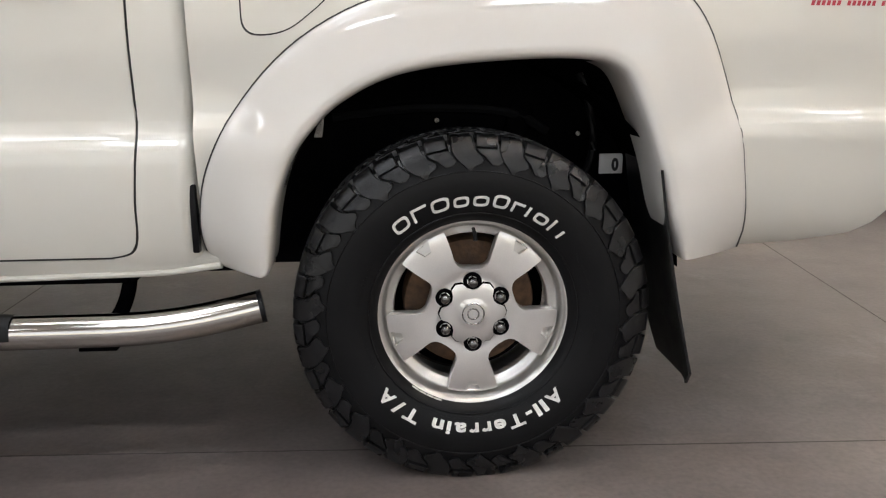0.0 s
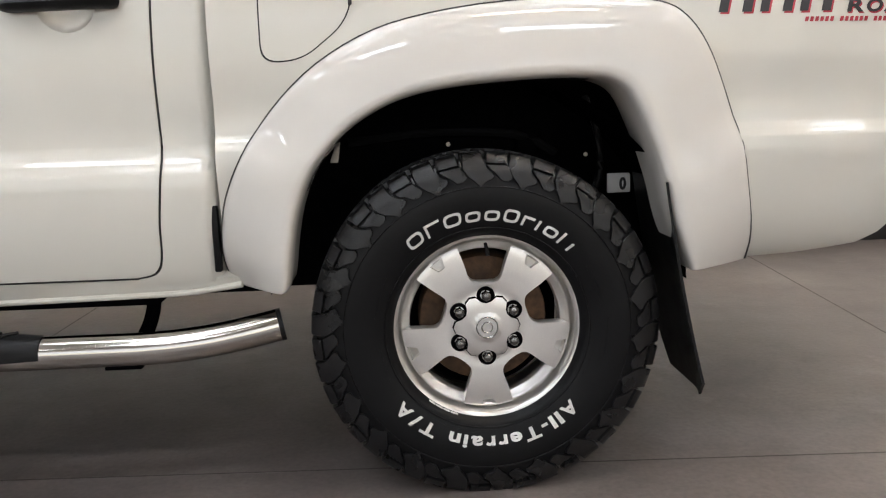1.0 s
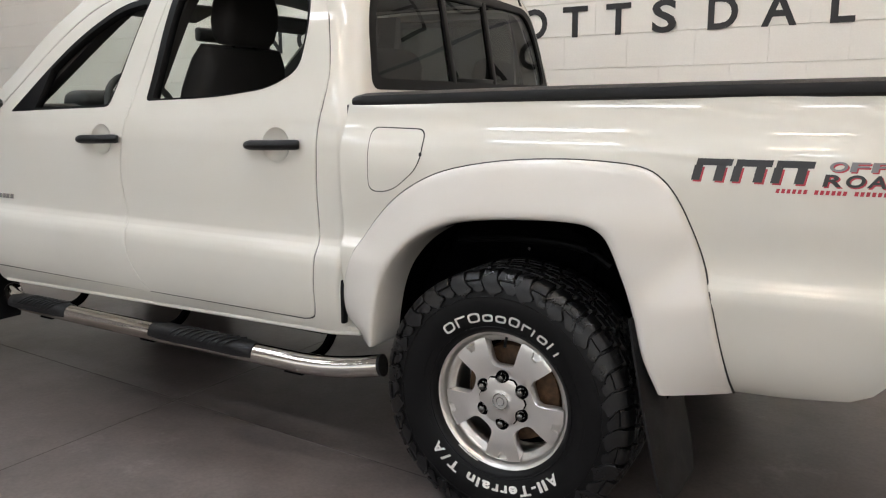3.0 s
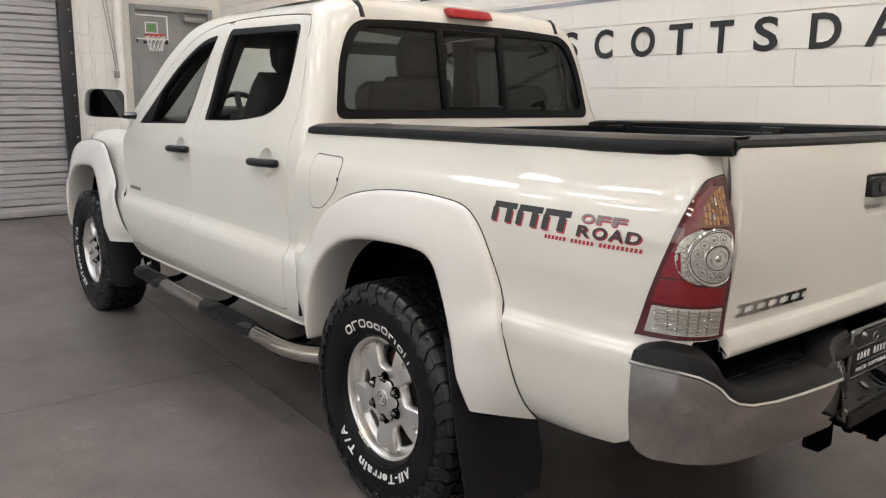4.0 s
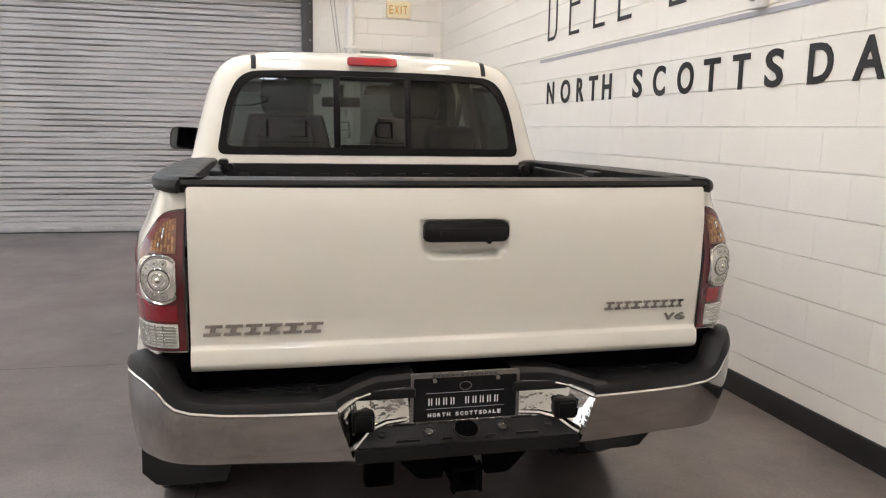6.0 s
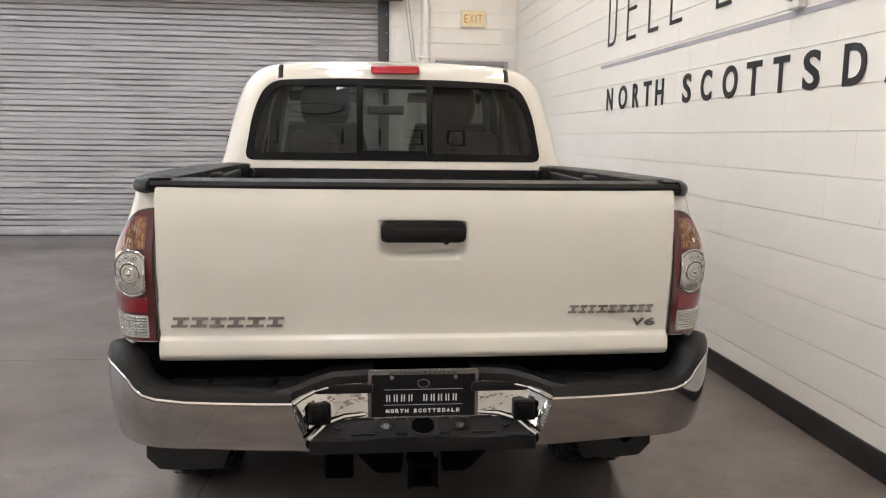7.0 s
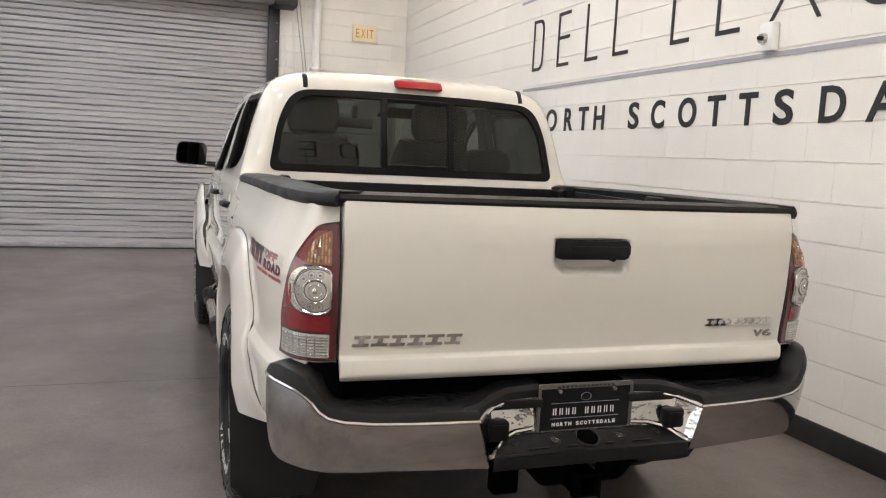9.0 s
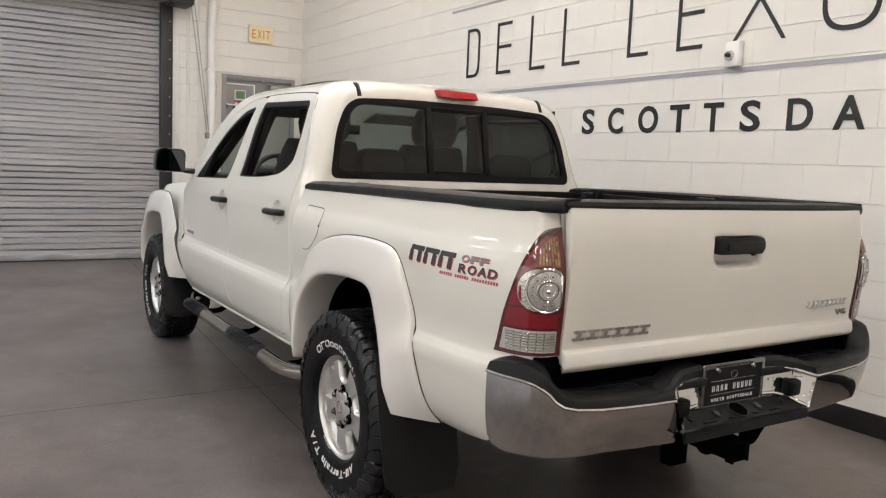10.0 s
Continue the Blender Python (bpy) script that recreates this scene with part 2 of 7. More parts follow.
def slat_joint_shade(m):
    """Joint shade painted dark along the top edge of each slat, in broken runs of its own for every slat."""
    nt = m.node_tree
    b = nt.nodes["Principled BSDF"]
    was = b.inputs["Base Color"].links[0].from_socket
    tc, info, sep, add = (nt.nodes.new("ShaderNode" + n) for n in ("TexCoord", "ObjectInfo", "SeparateXYZ", "VectorMath"))
    nt.links.new(tc.outputs["Object"], sep.inputs[0])
    com, mul = nt.nodes.new("ShaderNodeCombineXYZ"), nt.nodes.new("ShaderNodeMath")
    mul.operation = "MULTIPLY"
    mul.inputs[1].default_value = 37.0
    nt.links.new(info.outputs["Random"], mul.inputs[0])
    nt.links.new(mul.outputs[0], com.inputs["X"])
    nt.links.new(sep.outputs["Y"], com.inputs["Y"])
    n = nt.nodes.new("ShaderNodeTexNoise")
    n.inputs["Scale"].default_value, n.inputs["Detail"].default_value = 0.55, 5.0
    nt.links.new(com.outputs[0], n.inputs["Vector"])

    def span(v, a, c, lo, hi):
        r = nt.nodes.new("ShaderNodeMapRange")
        for k, x in zip(("From Min", "From Max", "To Min", "To Max"), (a, c, lo, hi)):
            r.inputs[k].default_value = x
        nt.links.new(v, r.inputs["Value"])
        return r.outputs[0]
    run = span(n.outputs["Fac"], 0.47, 0.55, 0.0, 0.9)
    edge = span(sep.outputs["Z"], 0.050, 0.058, 0.0, 1.0)
    both = nt.nodes.new("ShaderNodeMath")
    both.operation = "MULTIPLY"
    nt.links.new(run, both.inputs[0])
    nt.links.new(edge, both.inputs[1])
    mix = nt.nodes.new("ShaderNodeMixRGB")
    mix.inputs[2].default_value = (0.045, 0.042, 0.042, 1)
    nt.links.new(both.outputs[0], mix.inputs[0])
    nt.links.new(was, mix.inputs[1])
    nt.links.new(mix.outputs[0], b.inputs["Base Color"])
    return m


BAR_STEEL = material("galvanised_bar", (0.36, 0.35, 0.35), 0.45, 0.3, grain=0.08, grain_scale=30, stain=0.2, stain_scale=4)
slat_joint_shade(SLAT)
CONCRETE = concrete()
JOINT = material("dark_floor_joint", (0.072, 0.062, 0.057), 0.7, grain=0.3)


# ---- building helpers ----
def hermite(xs, ys):
    """A smooth curve through points, xs rising."""
    n = len(xs)
    d = [(ys[i + 1] - ys[i]) / (xs[i + 1] - xs[i]) for i in range(n - 1)]
    s = [d[0]] + [0.0 if d[i - 1] * d[i] <= 0 else 2 * d[i - 1] * d[i] / (d[i - 1] + d[i]) for i in range(1, n - 1)] + [d[-1]]

    def f(x):
        if x <= xs[0]:
            return ys[0] + s[0] * (x - xs[0])
        if x >= xs[-1]:
            return ys[-1] + s[-1] * (x - xs[-1])
        i = next(k for k in range(n - 1) if x <= xs[k + 1])
        h = xs[i + 1] - xs[i]
        t = (x - xs[i]) / h
        return ((2 * t**3 - 3 * t**2 + 1) * ys[i] + (t**3 - 2 * t**2 + t) * h * s[i]
                + (3 * t**2 - 2 * t**3) * ys[i + 1] + (t**3 - t**2) * h * s[i + 1])
    return f


def spline(pts, closed=False, n=8):
    """Points of a Catmull-Rom curve through pts (tuples of any size)."""
    p = [np.array(q, float) for q in pts]
    m = len(p)
    out = []
    for i in range(m if closed else m - 1):
        g = lambda k: p[k % m] if closed else p[min(max(k, 0), m - 1)]
        a, b, c, d = g(i - 1), g(i), g(i + 1), g(i + 2)
        for k in range(n):
            t = k / n
            out.append(tuple(0.5 * (2 * b + (c - a) * t + (2 * a - 5 * b + 4 * c - d) * t * t + (3 * b - a - 3 * c + d) * t**3)))
    if not closed:
        out.append(tuple(p[-1]))
    return out


def fillet(pts, n=6):
    """A closed polygon from (u, v, radius) corners."""
    out = []
    m = len(pts)
    for i in range(m):
        u, v, r = pts[i]
        if r <= 0:
            out.append((u, v))
            continue
        c = np.array((u, v))
        a = np.array(pts[i - 1][:2]) - c
        b = np.array(pts[(i + 1) % m][:2]) - c
        la, lb = np.linalg.norm(a), np.linalg.norm(b)
        r1 = min(r, la * 0.48, lb * 0.48)
        p0, p1 = c + a / la * r1, c + b / lb * r1
        for k in range(n + 1):
            t = k / n
            out.append(tuple((1 - t)**2 * p0 + 2 * t * (1 - t) * c + t * t * p1))
    return out


def inside(pts, poly):
    pts, poly = np.asarray(pts, float), np.asarray(poly, float)
    x, y = pts[:, 0], pts[:, 1]
    hit = np.zeros(len(pts), bool)
    for (x0, y0), (x1, y1) in zip(poly, np.roll(poly, -1, 0)):
        c = (y0 > y) != (y1 > y)
        with np.errstate(divide="ignore", invalid="ignore"):
            hit ^= c & (x < (x1 - x0) * (y - y0) / (y1 - y0) + x0)
    return hit


def densify(loop, step):
    out = []
    for a, b in zip(loop, loop[1:] + loop[:1]):
        n = max(1, int(math.ceil(math.hypot((b[0] - a[0]) / step[0], (b[1] - a[1]) / step[1]) / 0.9)))
        out += [(a[0] + (b[0] - a[0]) * k / n, a[1] + (b[1] - a[1]) * k / n) for k in range(n)]
    return out


def area(loop):
    return sum(a[0] * b[1] - b[0] * a[1] for a, b in zip(loop, loop[1:] + loop[:1])) / 2


def mesh_of(name, verts, faces, normals=None):
    me = bpy.data.meshes.new(name)
    me.from_pydata([tuple(v) for v in verts], [], faces)
    me.update()
    me.polygons.foreach_set("use_smooth", [True] * len(me.polygons))
    if normals is not None:
        me.normals_split_custom_set_from_vertices([tuple(n) for n in normals])
    return me


def trimmed(surf, outer, holes=(), step=(0.03, 0.03), depth=0.012, flip=False, rows=None):
    """A sheet on surf(u, v) inside the loop outer and outside the holes, with its edges turned in by depth. flip mirrors it in y; rows: the v values of the inner grid."""
    step = step if isinstance(step, tuple) else (step, step)
    loops = [densify(list(outer), step)] + [densify(list(h), step) for h in holes]
    loops[0] = loops[0] if area(loops[0]) > 0 else loops[0][::-1]
    loops[1:] = [h if area(h) < 0 else h[::-1] for h in loops[1:]]
    pts, edges = [], []
    for lp in loops:
        k = len(pts)
        pts += lp
        edges += [(k + i, k + (i + 1) % len(lp)) for i in range(len(lp))]
    us, vs = [p[0] for p in loops[0]], [p[1] for p in loops[0]]
    g = [(u, v) for u in np.arange(min(us) + step[0] / 2, max(us), step[0]) for v in (rows if rows is not None else np.arange(min(vs) + 0.6 * step[1], max(vs), step[1]))]
    g = np.array(g).reshape(-1, 2)
    ok = inside(g, loops[0])
    for h in loops[1:]:
        ok &= ~inside(g, h)
    sc = np.array(step)
    rim = np.array(pts) / sc
    g = g[ok]
    if len(g):
        near = np.array([((rim - q / sc)**2).sum(1).min() for q in g])
        g = g[near > (0.16 if rows is None else 0.05)]
    allp = pts + [tuple(q) for q in g]
    from mathutils.geometry import delaunay_2d_cdt
    co, _, fs, *_ = delaunay_2d_cdt([Vector((p[0] / step[0], p[1] / step[1])) for p in allp], edges, [], 0, 1e-7)
    co = [(c[0] * step[0], c[1] * step[1]) for c in co]
    fs = [list(f) for f in fs]
    cen = np.array([np.mean([co[i] for i in f], 0) for f in fs])
    keep = inside(cen, loops[0])
    for h in loops[1:]:
        keep &= ~inside(cen, h)
    tris = []
    for f, k in zip(fs, keep):
        if k:
            tris.append(f if area([co[i] for i in f]) > 0 else f[::-1])
    verts, norms = [], []

    def frame_at(u, v):
        p = np.array(surf(u, v), float)
        e = 2e-4
        n = np.cross(np.array(surf(u + e, v)) - np.array(surf(u - e, v)), np.array(surf(u, v + e)) - np.array(surf(u, v - e)))
        return p, n / (np.linalg.norm(n) + 1e-12)
    for u, v in co:
        p, n = frame_at(u, v)
        verts.append(p)
        norms.append(n)
    if depth:
        for lp in loops:
            fr = [frame_at(u, v) for u, v in lp]
            k, m = len(verts), len(lp)
            for i, (p, n) in enumerate(fr):
                tang = fr[(i + 1) % m][0] - fr[i - 1][0]
                side = np.cross(tang, n)
                side = side / (np.linalg.norm(side) + 1e-12)
                verts += [p, p - n * depth]
                norms += [side * 0.75 + n * 0.66, side]
            tris += [[k + 2 * i, k + 2 * i + 1, k + 2 * ((i + 1) % m) + 1, k + 2 * ((i + 1) % m)] for i in range(m)]
    if flip:
        s = np.array((1, -1, 1))
        verts, norms, tris = [v * s for v in verts], [n * s for n in norms], [t[::-1] for t in tris]
    return mesh_of("sheet", verts, tris, norms)


def to_bm(me):
    bm = bmesh.new()
    bm.from_mesh(me)
    return bm


def part(name, data, material_, parent=None, label="", at=None, sharp=35):
    """Links a bmesh or a mesh as one object, under a thing or a part where parent is given."""
    if isinstance(data, bmesh.types.BMesh):
        bm, data = data, bpy.data.meshes.new(name)
        bmesh.ops.recalc_face_normals(bm, faces=bm.faces)
        bm.to_mesh(data)
        bm.free()
        data.polygons.foreach_set("use_smooth", [True] * len(data.polygons))
        data.set_sharp_from_angle(angle=radians(sharp))
    if not data.materials:
        for mm in material_ if isinstance(material_, (list, tuple)) else [material_]:
            data.materials.append(mm)
    ob = new(name, data)
    if parent is not None:
        ob.parent = parent
    if at is not None:
        ob.matrix_basis = at
    if label:
        tagged(ob, label)
    return ob


def box(bm, lo, hi, bevel=0.0, seg=2, m=None):
    """Adds a bevelled block from corner lo to corner hi."""
    lo, hi = Vector(lo), Vector(hi)
    mat = Matrix.Translation((lo + hi) / 2) @ Matrix.Diagonal((*(hi - lo), 1))
    vs = bmesh.ops.create_cube(bm, size=1, matrix=mat)["verts"]
    if bevel:
        es = list({e for v in vs for e in v.link_edges})
        r = bmesh.ops.bevel(bm, geom=es, offset=bevel, segments=seg, affect="EDGES", profile=0.5)
        vs = list({v for f in r["faces"] for v in f.verts} | {v for v in vs if v.is_valid})
    if m is not None:
        bmesh.ops.transform(bm, matrix=m, verts=vs)
    return vs


def tube(bm, path, radius, seg=16, caps=True, squash=1.0):
    """Adds a round bar along a path; radius a number or a list."""
    p = [Vector(q) for q in path]
    rings = []
    up = Vector((0, 0, 1))
    for i, q in enumerate(p):
        t = (p[min(i + 1, len(p) - 1)] - p[max(i - 1, 0)]).normalized()
        a = t.cross(up)
        if a.length < 1e-3:
            a = t.cross(Vector((1, 0, 0)))
        a.normalize()
        b = a.cross(t)
        r = radius[i] if isinstance(radius, (list, tuple)) else radius
        rings.append([bm.verts.new(q + a * (r * math.cos(2 * math.pi * k / seg)) + b * (r * squash * math.sin(2 * math.pi * k / seg))) for k in range(seg)])
    for r0, r1 in zip(rings, rings[1:]):
        for k in range(seg):
            bm.faces.new((r0[k], r0[(k + 1) % seg], r1[(k + 1) % seg], r1[k]))
    if caps:
        bm.faces.new(rings[0][::-1])
        bm.faces.new(rings[-1])


def prism(bm, poly, z0, z1, m=None, bevel=0.0):
    """Adds a polygon in x, y drawn up from z0 to z1, set by m."""
    a = [bm.verts.new((x, y, z0)) for x, y in poly]
    b = [bm.verts.new((x, y, z1)) for x, y in poly]
    n = len(poly)
    fs = [bm.faces.new((a[i], a[(i + 1) % n], b[(i + 1) % n], b[i])) for i in range(n)]
    fs += [bm.faces.new(a[::-1]), bm.faces.new(b)]
    vs = a + b
    if bevel:
        r = bmesh.ops.bevel(bm, geom=list({e for e in fs[-1].edges}), offset=bevel, segments=2, affect="EDGES", profile=0.5)
        vs = list({v for v in vs if v.is_valid} | {v for f in r["faces"] for v in f.verts})
    if m is not None:
        bmesh.ops.transform(bm, matrix=m, verts=vs)
    return vs


def revolve(bm, prof, seg=64, closed=False):
    """Adds a ring surface about the y axis from (radius, y) points."""
    rings = [[bm.verts.new((r * math.cos(2 * math.pi * k / seg), y, r * math.sin(2 * math.pi * k / seg))) for k in range(seg)] for r, y in prof]
    pairs = list(zip(rings, rings[1:])) + ([(rings[-1], rings[0])] if closed else [])
    for r0, r1 in pairs:
        for k in range(seg):
            bm.faces.new((r0[k], r0[(k + 1) % seg], r1[(k + 1) % seg], r1[k]))
    return rings


def loft(rows, closed_row=False, caps=False):
    """A grid mesh through rows of points."""
    bm = bmesh.new()
    g = [[bm.verts.new(p) for p in row] for row in rows]
    n = len(rows[0])
    for a, b in zip(g, g[1:]):
        for k in range(n if closed_row else n - 1):
            bm.faces.new((a[k], a[(k + 1) % n], b[(k + 1) % n], b[k]))
    if caps:
        bm.faces.new(g[0][::-1])
        bm.faces.new(g[-1])
    return bm


GLYPHS = {}


def glyph(ch, bold=0.0):
    """Flat outline mesh of a character: verts and faces, 1 high for capitals, and its width."""
    if (ch, bold) not in GLYPHS:
        cu = bpy.data.curves.new("glyph", "FONT")
        cu.body, cu.resolution_u, cu.offset = ch, 4, bold
        ob = bpy.data.objects.new("glyph", cu)
        scene.collection.objects.link(ob)
        bpy.context.view_layer.update()
        me = bpy.data.meshes.new_from_object(ob)
        vs = np.array([v.co[:2] for v in me.vertices])
        fs = [list(p.vertices) for p in me.polygons]
        bpy.data.objects.remove(ob)
        bpy.data.curves.remove(cu)
        bpy.data.meshes.remove(me)
        cap = 0.729
        x0 = vs[:, 0].min()
        GLYPHS[ch, bold] = ((vs - (x0, 0)) / cap, fs, (vs[:, 0].max() - x0) / cap)
    return GLYPHS[ch, bold]


def letter(bm, ch, place, width, height, thick=0.003, bold=0.0):
    """Adds a character as a raised plate; place(x, y, h) gives the point for flat x, y at height h."""
    vs, fs, w = glyph(ch, bold)
    k = width / w
    front = [bm.verts.new(place(x * k, y * height, thick)) for x, y in vs]
    back = [bm.verts.new(place(x * k, y * height, 0)) for x, y in vs]
    seen = {}
    for f in fs:
        try:
            bm.faces.new([front[i] for i in f])
        except ValueError:
            continue
        for a, b in zip(f, f[1:] + f[:1]):
            seen[frozenset((a, b))] = seen.get(frozenset((a, b)), []) + [(a, b)]
    for e in seen.values():
        if len(e) == 1:
            a, b = e[0]
            bm.faces.new((front[b], front[a], back[a], back[b]))


def plate_shape(bm, poly, place, thick=0.003):
    """Adds a flat polygon as a raised plate, by place(x, y, h)."""
    a = [bm.verts.new(place(x, y, thick)) for x, y in poly]
    b = [bm.verts.new(place(x, y, 0)) for x, y in poly]
    n = len(poly)
    bm.faces.new(a)
    for i in range(n):
        bm.faces.new((a[(i + 1) % n], a[i], b[i], b[(i + 1) % n]))


def slanted(x, y, w, h, slant=0.0):
    return [(x, y), (x + w, y), (x + w + slant * h, y + h), (x + slant * h, y + h)]


def empty(name, label, category, group="", at=None):
    ob = new(name)
    ob.empty_display_size = 0.2
    if at is not None:
        ob.matrix_basis = at
    return tagged(ob, label, category, group)


# ---- the room ----
WALL_Y, BACK_X, LEFT_Y, FRONT_X, CEIL = 1.990, -7.70, -8.0, 5.6, 5.4


def slab(name, lo, hi, mat, label, category, bevel=0.0):
    bm = bmesh.new()
    box(bm, lo, hi, bevel)
    return tagged(part(name, bm, mat), label, category, kind="structure")


floor = slab("floor", (BACK_X - 0.3, LEFT_Y - 0.3, -0.2), (FRONT_X + 0.3, WALL_Y + 0.3, 0), CONCRETE, "grey brown sealed concrete floor with thin control joints", "floor")
slab("ceiling", (BACK_X - 0.3, LEFT_Y - 0.3, CEIL), (FRONT_X + 0.3, WALL_Y + 0.3, CEIL + 0.15), CEILING, "white ceiling over the workshop bay", "ceiling")
wall_right = slab("wall_right", (BACK_X - 0.3, WALL_Y + 0.0075, 0), (FRONT_X + 0.3, WALL_Y + 0.3, CEIL), WALL_JOINT, "white painted concrete block wall with black lettering", "wall")
slab("wall_front", (FRONT_X, LEFT_Y - 0.3, 0), (FRONT_X + 0.3, WALL_Y + 0.012, CEIL), PLAIN_WALL, "white painted wall behind the truck", "wall")

# the back wall, with the openings for the rolling door and the steel door
DOOR_Y0, DOOR_Y1, DOOR_TOP = -5.8, 0.165, 3.6
MD_Y0, MD_Y1, MD_TOP = 0.875, 1.885, 2.44


def back_wall():
    bm = bmesh.new()
    x0, x1 = BACK_X - 0.3, BACK_X - 0.012
    for y0, y1, z0, z1 in ((LEFT_Y - 0.3, DOOR_Y0, 0, CEIL), (DOOR_Y0, DOOR_Y1, DOOR_TOP, CEIL), (DOOR_Y1, MD_Y0, 0, CEIL),
                           (MD_Y0, MD_Y1, MD_TOP, CEIL), (MD_Y1, WALL_Y + 0.012, 0, CEIL)):
        box(bm, (x0, y0, z0), (x1, y1, z1))
    bmesh.ops.remove_doubles(bm, verts=bm.verts, dist=1e-5)
    return tagged(part("wall_back", bm, WALL_JOINT), "white painted concrete block wall with a rolling door", "wall", kind="structure")


wall_back = back_wall()


# unseen side wall; an added bay along its length holds a soft fill lamp
BAY0, BAY_N, BAY_W, BAY_LOW, BAY_TOP = -7.3, 9, 1.4, 0.3, 3.2
BAY1 = BAY0 + BAY_N * BAY_W


def open_side():
    bm = bmesh.new()
    y0, y1 = LEFT_Y - 0.3, LEFT_Y
    for xa, xb, za, zb in ((BACK_X - 0.3, BAY0, 0, CEIL), (BAY0, BAY1, BAY_TOP, CEIL), (BAY1, FRONT_X + 0.3, 0, CEIL), (BAY0, BAY1, 0, BAY_LOW)):
        box(bm, (xa, y0, za), (xb, y1, zb))
    return tagged(part("wall_left", bm, PLAIN_WALL), "unseen white painted wall with an added light bay", "wall", kind="structure")


open_side()
bay = tagged(new("window_1"), "added light bay in the unseen side wall", "window", kind="structure")
for k in range(BAY_N):
    bm = bmesh.new()
    xa, xb = BAY0 + BAY_W * k, BAY0 + BAY_W * (k + 1)
    for lo, hi in (((xa, BAY_LOW), (xa + 0.04, BAY_TOP)), ((xb - 0.04, BAY_LOW), (xb, BAY_TOP)), ((xa + 0.04, BAY_LOW), (xb - 0.04, BAY_LOW + 0.06)), ((xa + 0.04, BAY_TOP - 0.06), (xb - 0.04, BAY_TOP))):
        box(bm, (lo[0], LEFT_Y - 0.18, lo[1]), (hi[0], LEFT_Y - 0.1, hi[1]), 0.004)
    part("window_frame", bm, LAMP_FRAME, bay)
# invented area lamp, softly fills the truck's left side
_bay_fill = bpy.data.lights.new("bay_fill_lamp", "AREA")
_bay_fill.shape, _bay_fill.size, _bay_fill.size_y, _bay_fill.energy, _bay_fill.color = "RECTANGLE", BAY1 - BAY0 - 0.1, BAY_TOP - BAY_LOW - 0.1, 120.0, (1.0, 0.93, 0.86)
new("bay_fill_lamp", _bay_fill).matrix_basis = look(((BAY0 + BAY1) / 2, LEFT_Y - 0.08, (BAY_LOW + BAY_TOP) / 2), ((BAY0 + BAY1) / 2, 0, (BAY_LOW + BAY_TOP) / 2))

# floor joints: narrow dark grooves
for a, b in (((-7.9, -0.27), (5.8, -1.16)), ((-1.67, -8), (-1.64, 2.0)), ((0.6, -8), (1.81, 2.0))):
    a, b = Vector((*a, 0)), Vector((*b, 0))
    d = (b - a).normalized()
    bm = bmesh.new()
    box(bm, (-(b - a).length / 2, -0.0022, -0.01), ((b - a).length / 2, 0.0022, 0.0006))
    part("floor_joint", bm, JOINT, floor, at=Matrix.Translation((a + b) / 2) @ Matrix.Rotation(math.atan2(d.y, d.x), 4, "Z"))

# black base along the block walls
bm = bmesh.new()
box(bm, (BACK_X + 0.02, WALL_Y - 0.012, 0), (FRONT_X, WALL_Y + 0.012, 0.125), 0.004)
tagged(part("baseboard", bm, BASE), "black rubber base along the block wall", "baseboard", kind="structure")
bm = bmesh.new()
box(bm, (BACK_X - 0.012, DOOR_Y1 + 0.12, 0), (BACK_X + 0.012, MD_Y0 - 0.06, 0.125), 0.004)
tagged(part("baseboard", bm, BASE), "black rubber base along the back wall", "baseboard", kind="structure")


